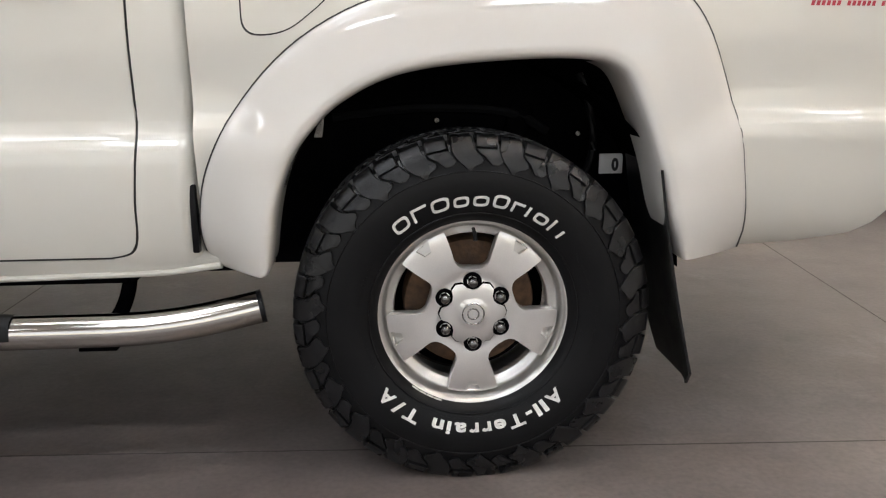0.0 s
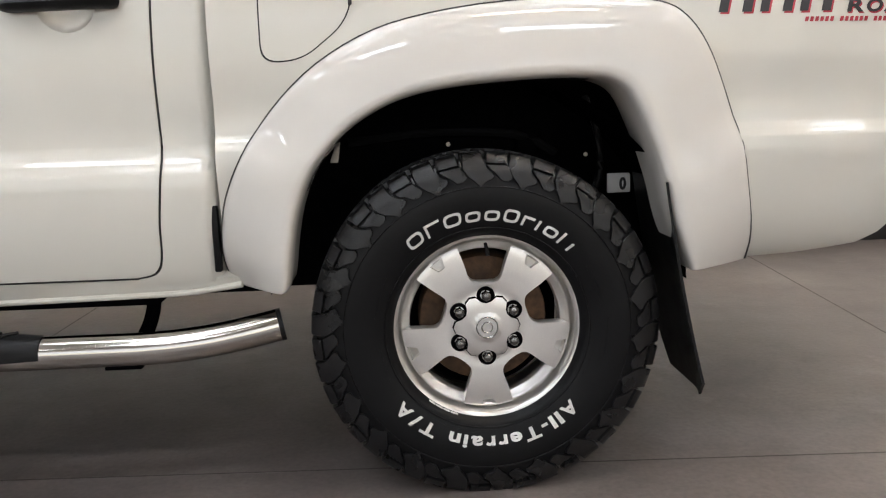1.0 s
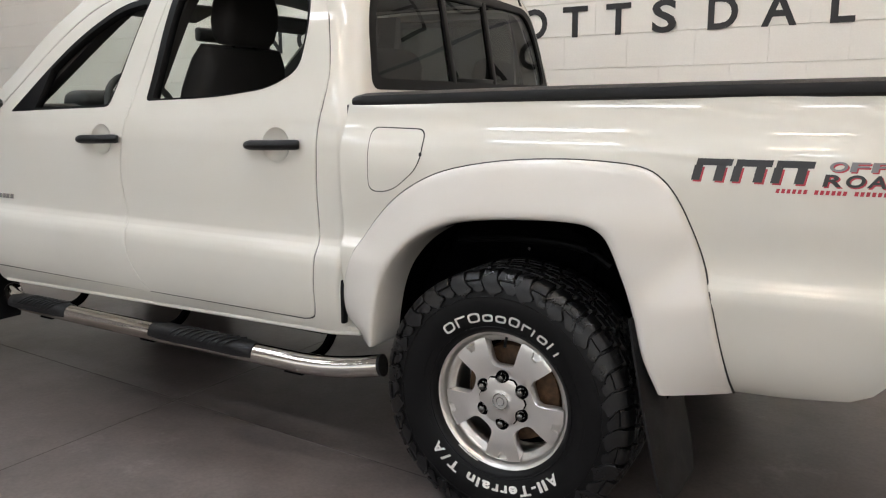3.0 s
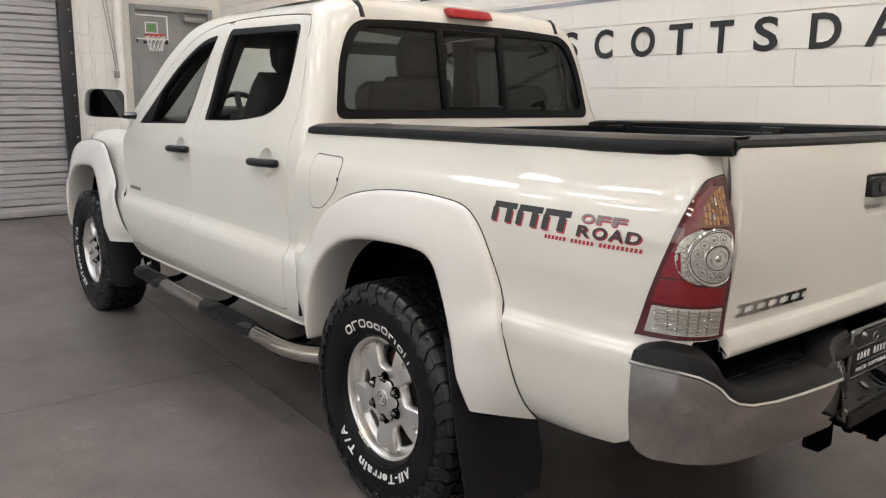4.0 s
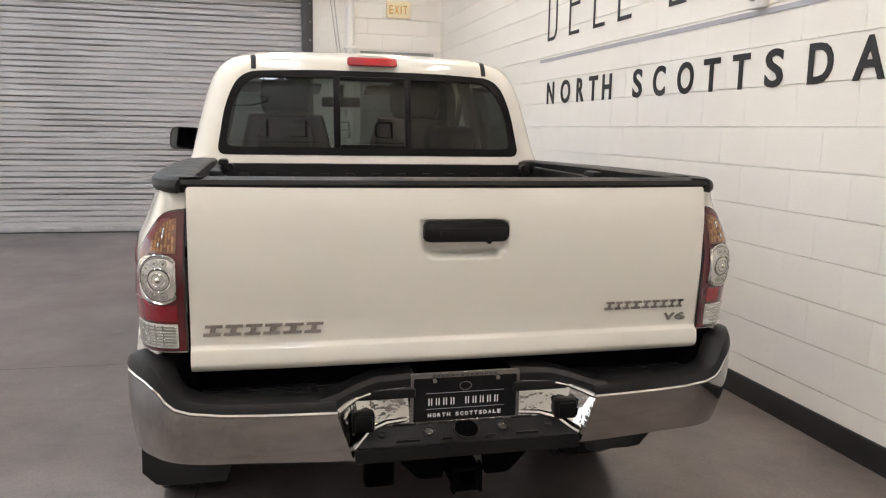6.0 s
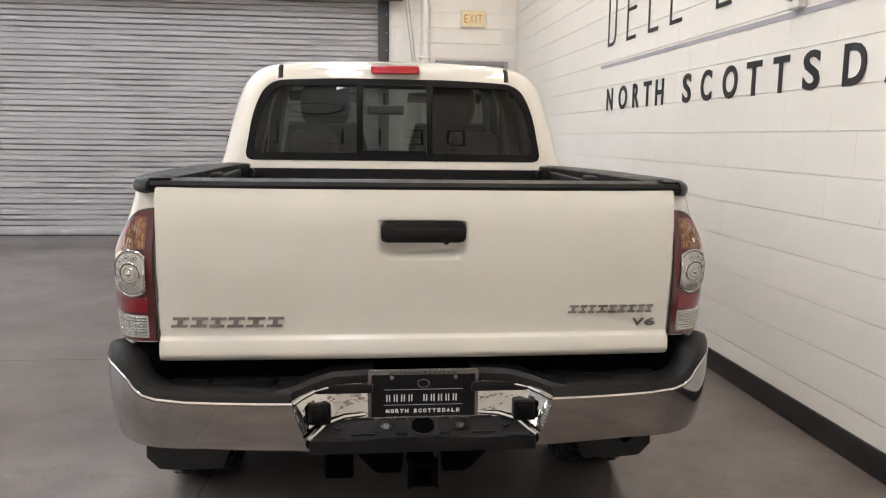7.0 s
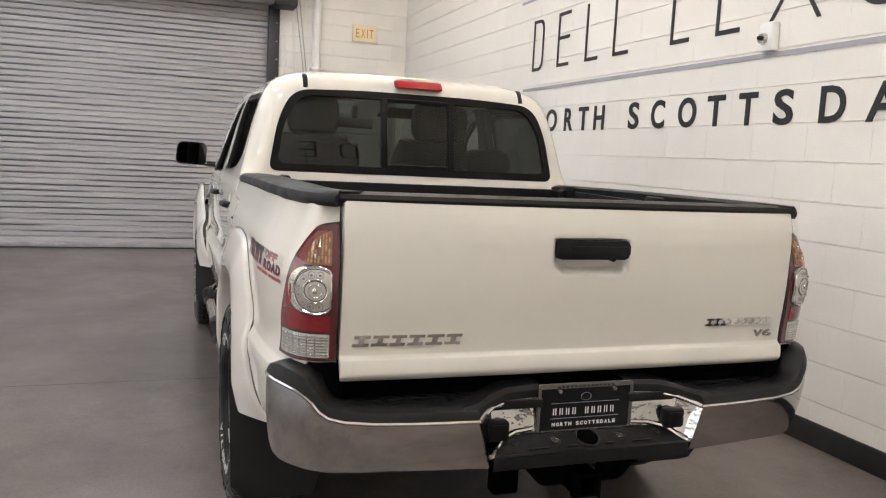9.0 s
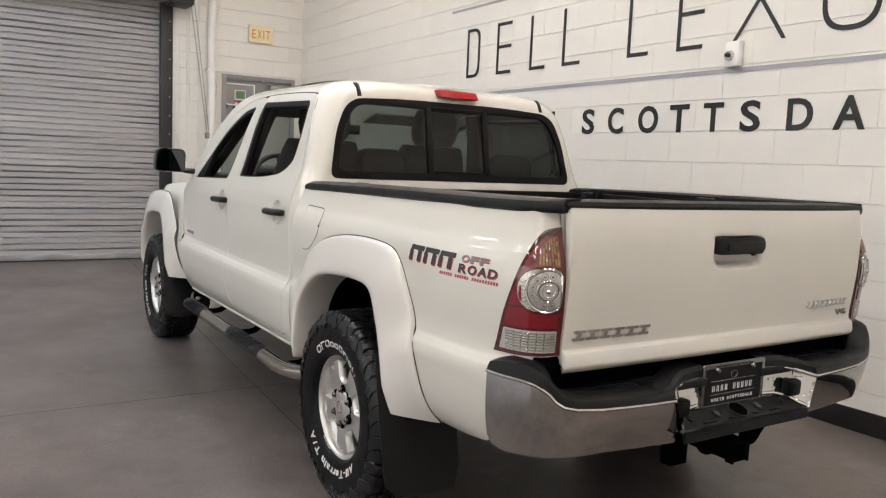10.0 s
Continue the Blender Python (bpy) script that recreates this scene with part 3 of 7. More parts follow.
# rolling steel door of curved slats
def rolling_door():
    d = tagged(new("door_1"), "closed grey galvanised rolling steel door", "door", kind="structure")
    pitch, n = 0.0725, 50
    prof = [(-0.002, 0.0), (0.008, 0.0005), (0.0138, 0.003), (0.0146, 0.007), (0.0132, 0.012), (0.0125, 0.020), (0.0135, 0.036), (0.0128, 0.056), (0.0115, 0.063), (0.0075, 0.0665), (-0.002, 0.0680)]
    rows = []
    for i in range(25):
        y = DOOR_Y0 + 0.05 + (DOOR_Y1 - 0.07 - DOOR_Y0) * i / 24
        rows.append([(dx + 0.0025 * math.sin(i * 1.7), y, z) for dx, z in prof])
    me = None
    for k in range(n):
        at = pose(BACK_X - 0.09, 0, 0.075 + k * pitch)
        if me is None:
            me = part("slat", loft(rows), SLAT, d, at=at, sharp=60).data
        else:
            part("slat", me, SLAT, d, at=at)
    bm = bmesh.new()
    box(bm, (BACK_X - 0.125, DOOR_Y0 + 0.03, 0.012), (BACK_X - 0.065, DOOR_Y1 - 0.03, 0.078), 0.006)
    part("bottom_bar", bm, BAR_STEEL, d, "grey steel bottom bar")
    bm = bmesh.new()
    box(bm, (BACK_X - 0.12, DOOR_Y0 + 0.03, 0.0), (BACK_X - 0.07, DOOR_Y1 - 0.03, 0.014))
    part("bottom_seal", bm, SEAM, d, "black rubber seal")
    for ya, yb in ((DOOR_Y1 - 0.07, DOOR_Y1 + 0.075), (DOOR_Y0 - 0.05, DOOR_Y0 + 0.07)):
        bm = bmesh.new()
        box(bm, (BACK_X - 0.06, ya, 0), (BACK_X + 0.03, yb, 3.24), 0.004)
        track = part("track", bm, TRACK, d, "black steel door track")
        for k in range(13):
            bm = bmesh.new()
            m = pose(BACK_X + 0.03, (ya + yb) / 2 + 0.035, 0.2 + 0.235 * k, 0, 90, 0)
            bmesh.ops.create_cone(bm, cap_ends=True, segments=10, radius1=0.011, radius2=0.008, depth=0.014, matrix=m)
            part("bolt", bm, CHAIN, track)
    bm = bmesh.new()
    bmesh.ops.create_cone(bm, cap_ends=True, segments=32, radius1=0.27, radius2=0.27, depth=DOOR_Y1 - DOOR_Y0 - 0.02,
                          matrix=Matrix.Translation((BACK_X + 0.2, (DOOR_Y0 + DOOR_Y1) / 2, 3.50)) @ Matrix.Rotation(radians(90), 4, "X"))
    part("hood", bm, BAR_STEEL, d, "grey steel door barrel")
    for y0, y1 in ((DOOR_Y1 - 0.03, DOOR_Y1 + 0.26), (DOOR_Y0 - 0.20, DOOR_Y0 + 0.03)):
        bm = bmesh.new()
        box(bm, (BACK_X, y0, 3.20), (BACK_X + 0.34, y1, 3.80), 0.02)
        part("head_bracket", bm, TRACK, d, "black steel head bracket")
    return d


rolling_door()
# unseen panel, added to close off the opening behind the slats
bm = bmesh.new()
box(bm, (BACK_X - 0.3, DOOR_Y0 - 0.1, 0), (BACK_X - 0.2, DOOR_Y1 + 0.1, DOOR_TOP + 0.3))
tagged(part("wall_outer", bm, PLAIN_WALL), "unseen backing added behind the rolling door", "wall", kind="structure")


# grey steel door in its frame, with a closer, a sticker and a small toy hoop
def steel_door():
    d = tagged(new("door_2"), "closed grey steel door with a closer arm", "door", kind="structure")
    bm = bmesh.new()
    for lo, hi in (((MD_Y0, 0), (MD_Y0 + 0.06, MD_TOP)), ((MD_Y1 - 0.06, 0), (MD_Y1, MD_TOP)), ((MD_Y0 + 0.06, MD_TOP - 0.06), (MD_Y1 - 0.06, MD_TOP))):
        box(bm, (BACK_X - 0.14, lo[0], lo[1]), (BACK_X + 0.025, hi[0], hi[1]), 0.004)
    part("door_frame", bm, DOOR_GREY, d)
    bm = bmesh.new()
    box(bm, (BACK_X - 0.06, MD_Y0 + 0.063, 0.008), (BACK_X - 0.015, MD_Y1 - 0.063, MD_TOP - 0.064), 0.003)
    leaf = part("leaf", bm, DOOR_GREY, d)
    bm = bmesh.new()
    box(bm, (BACK_X - 0.014, 1.52, 2.27), (BACK_X + 0.05, 1.80, 2.335), 0.008)
    part("door_closer", bm, CHAIN, leaf, "aluminium door closer")
    bm = bmesh.new()
    tube(bm, [(BACK_X + 0.04, 1.56, 2.345), (BACK_X + 0.10, 1.38, 2.37), (BACK_X + 0.02, 1.44, 2.385)], 0.010, 8)
    part("closer_arm", bm, CHAIN, leaf)
    bm = bmesh.new()
    tube(bm, [(BACK_X + 0.0, 0.92, 1.0), (BACK_X + 0.05, 0.92, 1.0), (BACK_X + 0.05, 1.05, 1.0)], 0.011, 10)
    part("door_handle", bm, CHAIN, leaf, "brushed steel lever handle")
    return d


steel_door()


def toy_hoop():
    h = empty("toy_basketball_hoop", "small toy basketball hoop hung on the grey steel door", "toy hoop", at=pose(BACK_X - 0.012, 1.125, 2.185))
    bm = bmesh.new()
    box(bm, (0, -0.20, -0.145), (0.010, 0.20, 0.145), 0.003)
    part("backboard", bm, DOOR_GREY, h, "smoky clear backboard")
    for lo, hi, mat in ((-0.20, 0.20, PLATE_WHITE), (-0.075, 0.075, PLATE_WHITE)):
        zl, zh = (-0.145, 0.145) if lo < -0.1 else (-0.07, 0.06)
        t = 0.016 if lo < -0.1 else 0.010
        bm = bmesh.new()
        for y0, y1, z0, z1 in ((lo, hi, zh - t, zh), (lo, hi, zl, zl + t), (lo, lo + t, zl + t, zh - t), (hi - t, hi, zl + t, zh - t)):
            box(bm, (0.010, y0, z0), (0.014, y1, z1))
        part("board_border", bm, mat, h, "white border line")
    bm = bmesh.new()
    box(bm, (0.010, -0.042, -0.045), (0.015, 0.042, 0.035), 0.002)
    part("board_sticker", bm, GREEN, h, "green sticker")
    bm = bmesh.new()
    for y in (-0.19, 0.17):
        box(bm, (0.0, y, -0.185), (0.02, y + 0.02, -0.14), 0.003)
    box(bm, (0.0, -0.10, -0.19), (0.025, 0.19, -0.165), 0.003)
    part("bracket", bm, TRIM, h, "black plastic door bracket")
    bm = bmesh.new()
    ring = [(0.14 + 0.115 * math.cos(a * math.pi / 10), 0.115 * math.sin(a * math.pi / 10), -0.10) for a in range(21)]
    tube(bm, ring, 0.009, 8, caps=False)
    part("rim", bm, RED_PAINT, h, "red hoop rim")
    bm = bmesh.new()
    for a in range(12):
        for sgn in (1, -1):
            t = a * math.pi / 6
            tube(bm, [(0.14 + r * math.cos(t + sgn * u), r * math.sin(t + sgn * u), z) for r, u, z in ((0.115, 0.0, -0.10), (0.10, 0.26, -0.16), (0.085, 0.52, -0.22), (0.07, 0.78, -0.28))], 0.0028, 5)
    part("net", bm, PLATE_WHITE, h, "white cord net")


toy_hoop()


# exit sign
def exit_sign():
    s = empty("exit_sign", "cream illuminated exit sign with orange letters on the block wall", "exit sign", at=pose(BACK_X, 1.385, 3.0))
    bm = bmesh.new()
    box(bm, (0, -0.165, -0.115), (0.045, 0.165, 0.115), 0.008)
    part("housing", bm, SIGN_FACE, s)
    bm = bmesh.new()
    x = -0.125
    for ch, w in (("E", 0.05), ("X", 0.064), ("I", 0.014), ("T", 0.058)):
        letter(bm, ch, lambda a, b, h, x=x: (0.046 + h, x + a, -0.06 + b), w, 0.12, 0.002, 0.012)
        x += w + 0.020
    part("lettering", bm, SIGN_LETTER, s)


exit_sign()


# pipe and hoist chain beside the rolling door
bm = bmesh.new()
tube(bm, [(BACK_X + 0.07, 0.725, 0.0), (BACK_X + 0.07, 0.725, 2.0), (BACK_X + 0.07, 0.725, CEIL)], 0.052, 20)
pp = empty("wall_pipe", "white painted steel pipe standing against the back wall", "pipe")
part("pipe", bm, PIPE, pp)
for z in (0.9, 2.45, 3.6):
    bm = bmesh.new()
    box(bm, (BACK_X, 0.655, z), (BACK_X + 0.126, 0.795, z + 0.035), 0.004)
    part("clamp", bm, PIPE, pp)


cords = empty("wall_conduits", "thin white painted conduits on the back wall", "conduit")
for y in (0.285, 0.325, 0.415, 0.455, 0.565):
    bm = bmesh.new()
    tube(bm, [(BACK_X + 0.010, y, 0.0), (BACK_X + 0.010, y + 0.004, 1.6), (BACK_X + 0.010, y, 3.9)], 0.0075, 8)
    part("conduit", bm, PIPE, cords)


def hoist_chain():
    c = empty("hoist_chain", "galvanised hoist chain hanging beside the rolling door", "chain")
    link = None
    runs = (((BACK_X + 0.12, 0.42, 3.8), (BACK_X + 0.10, 0.685, 1.66)), ((BACK_X + 0.14, 0.36, 3.8), (BACK_X + 0.11, 0.655, 1.67)))
    for a, b in runs:
        a, b = Vector(a), Vector(b)
        n = 104
        d = (b - a).normalized()
        q = d.to_track_quat("Z", "X").to_matrix().to_4x4()
        for k in range(n):
            at = Matrix.Translation(a.lerp(b, (k + 0.5) / n)) @ q @ Matrix.Rotation(radians(90 * (k % 2)), 4, "Z")
            if link is None:
                bm = bmesh.new()
                ring = [(0.0065 * math.sin(t * math.pi / 6), 0, 0.0155 * math.cos(t * math.pi / 6)) for t in range(13)]
                tube(bm, ring, 0.0026, 5, caps=False)
                link = part("link", bm, CHAIN, c, at=at).data
            else:
                part("link", link, CHAIN, c, at=at)
    bm = bmesh.new()
    box(bm, (BACK_X, 0.655, 1.58), (BACK_X + 0.11, 0.70, 1.66), 0.01)
    part("hook", bm, CHAIN, c, "dark steel wall hook")


hoist_chain()


# alarm box on the lettered wall
def alarm():
    a = empty("wall_alarm", "small white and grey alarm sounder on the block wall", "alarm", at=pose(-0.50, WALL_Y, 2.125))
    bm = bmesh.new()
    box(bm, (-0.052, -0.05, -0.078), (0.052, 0, 0.078), 0.008)
    part("housing", bm, LAMP_FRAME, a)
    bm = bmesh.new()
    bmesh.ops.create_cone(bm, cap_ends=True, segments=24, radius1=0.034, radius2=0.026, depth=0.02, matrix=pose(-0.014, -0.060, -0.012, 90, 0, 0))
    part("horn", bm, REFLECTOR, a, "grey round horn")
    bm = bmesh.new()
    bmesh.ops.create_cone(bm, cap_ends=True, segments=16, radius1=0.014, radius2=0.010, depth=0.02, matrix=pose(-0.012, -0.08, -0.01, 90, 0, 0))
    part("strobe", bm, TRIM, a)


alarm()


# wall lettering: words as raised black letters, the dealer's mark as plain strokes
def wall_letters(name, label, items, y, mat=LETTER):
    t = empty(name, label, "wall sign", at=pose(0, y, 0))
    for ch, x, w, z, h in items:
        bm = bmesh.new()
        letter(bm, ch, lambda a, b, d, x=x, z=z: (x + a, -d, z + b), w, h, 0.004, 0.022)
        part("letter", bm, mat, t)
    return t


ROW = [("N", -3.52, 0.165), ("O", -3.20, 0.205), ("R", -2.86, 0.145), ("T", -2.62, 0.16), ("H", -2.375, 0.155),
       ("S", -1.885, 0.135), ("C", -1.60, 0.155), ("O", -1.295, 0.185), ("T", -1.005, 0.165), ("T", -0.72, 0.155),
       ("S", -0.435, 0.145), ("D", -0.11, 0.165), ("A", 0.18, 0.185), ("L", 0.53, 0.12), ("E", 0.83, 0.13)]
wall_letters("wall_words", "black capital letters across the white block wall", [(c, x, w, 1.652, 0.188) for c, x, w in ROW], WALL_Y - 0.002)


def mark(y_wall, m, name, label):
    """The dealer's mark: tall thin strokes of the real spacing, a rule under and over them."""
    t = empty(name, label, "wall sign", at=m)
    z0, z1, s = 2.190, 2.640, 0.028

    def stroke(bm, x0, za, x1, zb):
        box(bm, (min(x0, x1), -0.004, min(za, zb)), (max(x0, x1), 0, max(za, zb)))
    for x, w, kind in ((-3.55, 0.21, "frame"), (-3.07, 0.21, "bars"), (-2.59, 0.20, "stem"), (-2.17, 0.21, "stem"),
                       (-1.45, 0.20, "stem"), (-0.99, 0.215, "bars"), (-0.55, 0.36, "cross"), (0.055, 0.34, "trough"), (0.66, 0.22, "bars")):
        bm = bmesh.new()
        stroke(bm, x, z0, x + s, z1)
        if kind in ("frame", "trough"):
            bm.free()
            bm = bmesh.new()
            zt = z1 if kind == "frame" else z1 + 0.12
            turn = 0.10 if kind == "frame" else w * 0.47
            o = fillet([(x, z0, 0 if kind == "frame" else turn), (x + w, z0, turn), (x + w, zt, turn if kind == "frame" else 0), (x, zt, 0)], 10)
            mx, mz = x + w / 2, (z0 + zt) / 2
            q = [(mx + (u - mx) * (1 - 2 * s / w), mz + (v - mz) * (1 - 2 * s / (zt - z0))) for u, v in o]
            for k in range(len(o)):
                if kind == "trough" and o[k][1] > zt - 0.01 and o[(k + 1) % len(o)][1] > zt - 0.01:
                    continue
                plate_shape(bm, [o[k], o[(k + 1) % len(o)], q[(k + 1) % len(o)], q[k]], lambda u, v, d: (u, -d, v), 0.004)
        elif kind == "bars":
            for z in (z0, (z0 + z1) / 2, z1 - s):
                stroke(bm, x + s, z, x + w, z + s)
        elif kind == "stem":
            stroke(bm, x + s, z0, x + w, z0 + s)
        else:
            bm.free()
            bm = bmesh.new()
            for a, b in (((x, z0), (x + w, z1 + 0.08)), ((x + w, z0), (x, z1 + 0.08))):
                plate_shape(bm, [(a[0], a[1]), (a[0] + s, a[1]), (b[0] + s, b[1]), (b[0], b[1])], lambda u, v, d: (u, -d, v), 0.004 if a[0] < b[0] else 0.0045)
        part("stroke", bm, LETTER, t)
    for x0, x1, z, h in ((-3.72, 1.2, 2.015, 0.028), (-3.84, 1.2, 2.825, 0.022)):
        bm = bmesh.new()
        box(bm, (x0, -0.003, z), (x1, 0, z + h))
        part("rule", bm, LINE_GREY, t, "slate grey painted rule")
    return t


mark(WALL_Y, pose(0, WALL_Y - 0.002, 0), "wall_mark", "tall thin black strokes and grey rules on the block wall")
mark(FRONT_X, pose(FRONT_X - 0.002, -2.86, 1.96, 0, 0, -90) @ Matrix.Diagonal((1.15, 1, 0.62, 1)), "wall_mark", "tall thin black strokes and grey rules on the plain wall")
oval = empty("wall_emblem", "black oval ring painted on the plain wall", "wall sign", at=pose(FRONT_X - 0.002, -0.72, 3.88, 0, 0, -90))
bm = bmesh.new()
tube(bm, [(0.36 * math.cos(a * math.pi / 24), -0.006, 0.125 * math.sin(a * math.pi / 24)) for a in range(49)], 0.014, 6, caps=False)
part("ring", bm, LETTER, oval)


# ceiling lights
def ceiling_light(x, y, mat, half):
    """A light panel, or a narrow strip, half as wide as twice half."""
    c = empty("ceiling_light", "white ceiling light, lit", "ceiling light", "ceiling lights", pose(x, y, CEIL - 0.6))
    bm = bmesh.new()
    h = half + 0.005
    for lo, hi in (((-0.75, -h - 0.04, 0), (0.75, -h, 0.08)), ((-0.75, h, 0), (0.75, h + 0.04, 0.08)), ((-0.75, -h, 0), (-0.71, h, 0.08)), ((0.71, -h, 0), (0.75, h, 0.08)), ((-0.71, -h, 0.05), (0.71, h, 0.08))):
        box(bm, lo, hi)
    part("frame", bm, LAMP_FRAME, c)
    bm = bmesh.new()
    box(bm, (-0.70, -half, 0.012), (0.70, half, 0.045), 0.003)
    part("diffuser", bm, mat, c)
    for dx in (-0.5, 0.5):
        bm = bmesh.new()
        tube(bm, [(dx, 0, 0.08), (dx, 0, 0.6)], 0.004, 6)
        part("hanger", bm, CHAIN, c)


for y, cool in ((1.15, False), (-0.3, True), (-1.8, False), (-3.3, True), (-4.8, False), (-6.2, True)):
    for x in (-5.2, -2.1, 1.0, 4.1):
        c = cool or (x < -1.5 and y < -1)
        ceiling_light(x + (0.5 if cool else 0), y, LAMP_COOL if c else LAMP_WARM, 0.16 if c else 0.06)


# ---- the pickup truck: rear axle at x = 0, nose towards -x, left side at -y ----
truck = empty("pickup_truck", "white double cab pickup truck with black trim on concrete", "pickup truck")
cab_w = hermite([0.40, 0.45, 0.49, 0.53, 0.58, 0.64, 0.705, 0.733, 0.754, 0.772, 0.795, 0.97, 1.09, 1.16, 1.22, 1.30, 1.40, 1.50, 1.60, 1.65, 1.69, 1.722, 1.742],
                [0.79, 0.825, 0.850, 0.868, 0.880, 0.889, 0.8925, 0.8890, 0.878, 0.8645, 0.8580, 0.8660, 0.8675, 0.860, 0.845, 0.822, 0.797, 0.772, 0.740, 0.716, 0.684, 0.630, 0.560])
cab_r = hermite([0.40, 1.20, 1.28, 1.45, 1.60, 1.65, 1.70, 1.722, 1.742], [-0.575, -0.550, -0.562, -0.591, -0.618, -0.630, -0.652, -0.674, -0.722])
cab_c = hermite([0.40, 1.15, 1.30, 1.60, 1.742], [0.035, 0.05, 0.10, 0.12, 0.14])
QA, QB = 0.60, 0.78


BODY_ROWS = list(np.arange(0.505, 0.695, 0.025)) + list(np.arange(0.70, 0.86, 0.006)) + list(np.arange(0.87, 1.62, 0.024)) + list(np.arange(1.625, 1.742, 0.009))


def cab_surf(q, z):
    """The cab's skin: q runs along the left side, round the back (0 in the middle) and up the right side."""
    s, a = (1 if q > 0 else -1), abs(q)
    w, xr, r = cab_w(z), cab_r(z), cab_c(z)
    if a <= QA:
        return (xr, s * a / QA * (w - r), z)
    if a <= QB:
        t = (a - QA) / (QB - QA) * math.pi / 2
        return (xr - r + r * math.cos(t), s * (w - r + r * math.sin(t)), z)
    return (xr - r - (a - QB), s * w, z)


def q_side(x, z):
    return -(QB + cab_r(z) - cab_c(z) - x)


def side_surf(x, z):
    return (x, -cab_w(z), z)


def q_rear(y, z):
    return QA * y / (cab_w(z) - cab_c(z))


DOOR_TOP_LINE = [(-0.705, 1.50), (-0.715, 1.60), (-0.745, 1.650), (-0.80, 1.668), (-1.10, 1.682), (-1.45, 1.682), (-1.70, 1.655), (-1.90, 1.585), (-2.10, 1.465), (-2.30, 1.315), (-2.46, 1.19)]
REAR_SEAM = [(-0.757, 0.507), (-0.716, 0.518), (-0.698, 0.553), (-0.692, 0.63), (-0.681, 0.735), (-0.682, 0.79), (-0.683, 0.98), (-0.674, 1.15), (-0.656, 1.30), (-0.668, 1.40), (-0.690, 1.50)]
MID_SEAM = [(-1.533, 0.507), (-1.575, 0.565), (-1.618, 0.65), (-1.622, 0.73), (-1.632, 0.785), (-1.646, 0.965), (-1.615, 1.13), (-1.585, 1.22), (-1.530, 1.40), (-1.470, 1.60), (-1.455, 1.676)]
FRONT_SEAM = [(-2.46, 1.19), (-2.60, 1.10), (-2.63, 0.95), (-2.63, 0.75), (-2.60, 0.60), (-2.55, 0.510)]
REAR_WIN = fillet([(-1.500, 1.236, 0.02), (-1.15, 1.246, 0.2), (-0.905, 1.275, 0.12), (-0.785, 1.335, 0.05), (-0.765, 1.50, 0.1), (-0.790, 1.628, 0.03), (-1.432, 1.640, 0.02)])
FRONT_WIN = fillet([(-2.340, 1.195, 0.02), (-1.715, 1.214, 0.03), (-1.560, 1.622, 0.03), (-1.72, 1.600, 0.15), (-1.95, 1.490, 0.2), (-2.16, 1.345, 0.2)])


def rear_loop(d):
    """The rear window's outline, grown by d."""
    c = [(-0.708 - d, 1.279 - d, 0.045), (0.708 + d, 1.279 - d, 0.045), (0.672 + d, 1.50, 0.2), (0.598 + d, 1.640 + d * 0.6, 0.10), (0.30, 1.653 + d, 0.3), (-0.30, 1.653 + d, 0.3), (-0.598 - d, 1.640 + d * 0.6, 0.10), (-0.672 - d, 1.50, 0.2)]
    return [(q_rear(y, z), z) for y, z in fillet(c, 8)]


def off_line(line, d):
    """The line moved by d to its right."""
    out = []
    for i, p in enumerate(line):
        a, b = np.array(line[max(i - 1, 0)]), np.array(line[min(i + 1, len(line) - 1)])
        t = (b - a) / np.linalg.norm(b - a)
        out.append((p[0] + t[1] * d, p[1] - t[0] * d))
    return out


def cab():
    rear = spline(REAR_SEAM, n=4)
    top = spline(DOOR_TOP_LINE, n=4)
    a_out = [(-2.53, 1.215), (-2.36, 1.36), (-2.14, 1.53), (-1.95, 1.655), (-1.82, 1.712), (-1.70, 1.738)]
    left = [(-0.757, 0.494)] + off_line(rear, 0.0035) + [(-0.700, 1.53)] + off_line(top[2:], 0.0035)[::1]
    left = left + a_out
    loop = [(q_side(x, z), z) for x, z in left]
    cut = [(q_side(-1.4, 1.742), 1.742), (q_side(-1.0, 1.742), 1.742), (-QB, 1.742), (-0.69, 1.742)]
    loop = loop[::-1]
    # along the top from left to right, then down the right side, and back along the sill
    upper = [(-q, z) for q, z in loop]
    full = loop[::-1] + cut + [(0.0, 1.742)] + [(-q, z) for q, z in cut[::-1]] + upper + [(0.69, 0.494), (-0.69, 0.494)]
    win = rear_loop(0.004)
    sheet = trimmed(cab_surf, full[::-1], [win], (0.016, 0.03), 0.015, rows=BODY_ROWS)
    part("cab_shell", sheet, PAINT, truck)


cab()


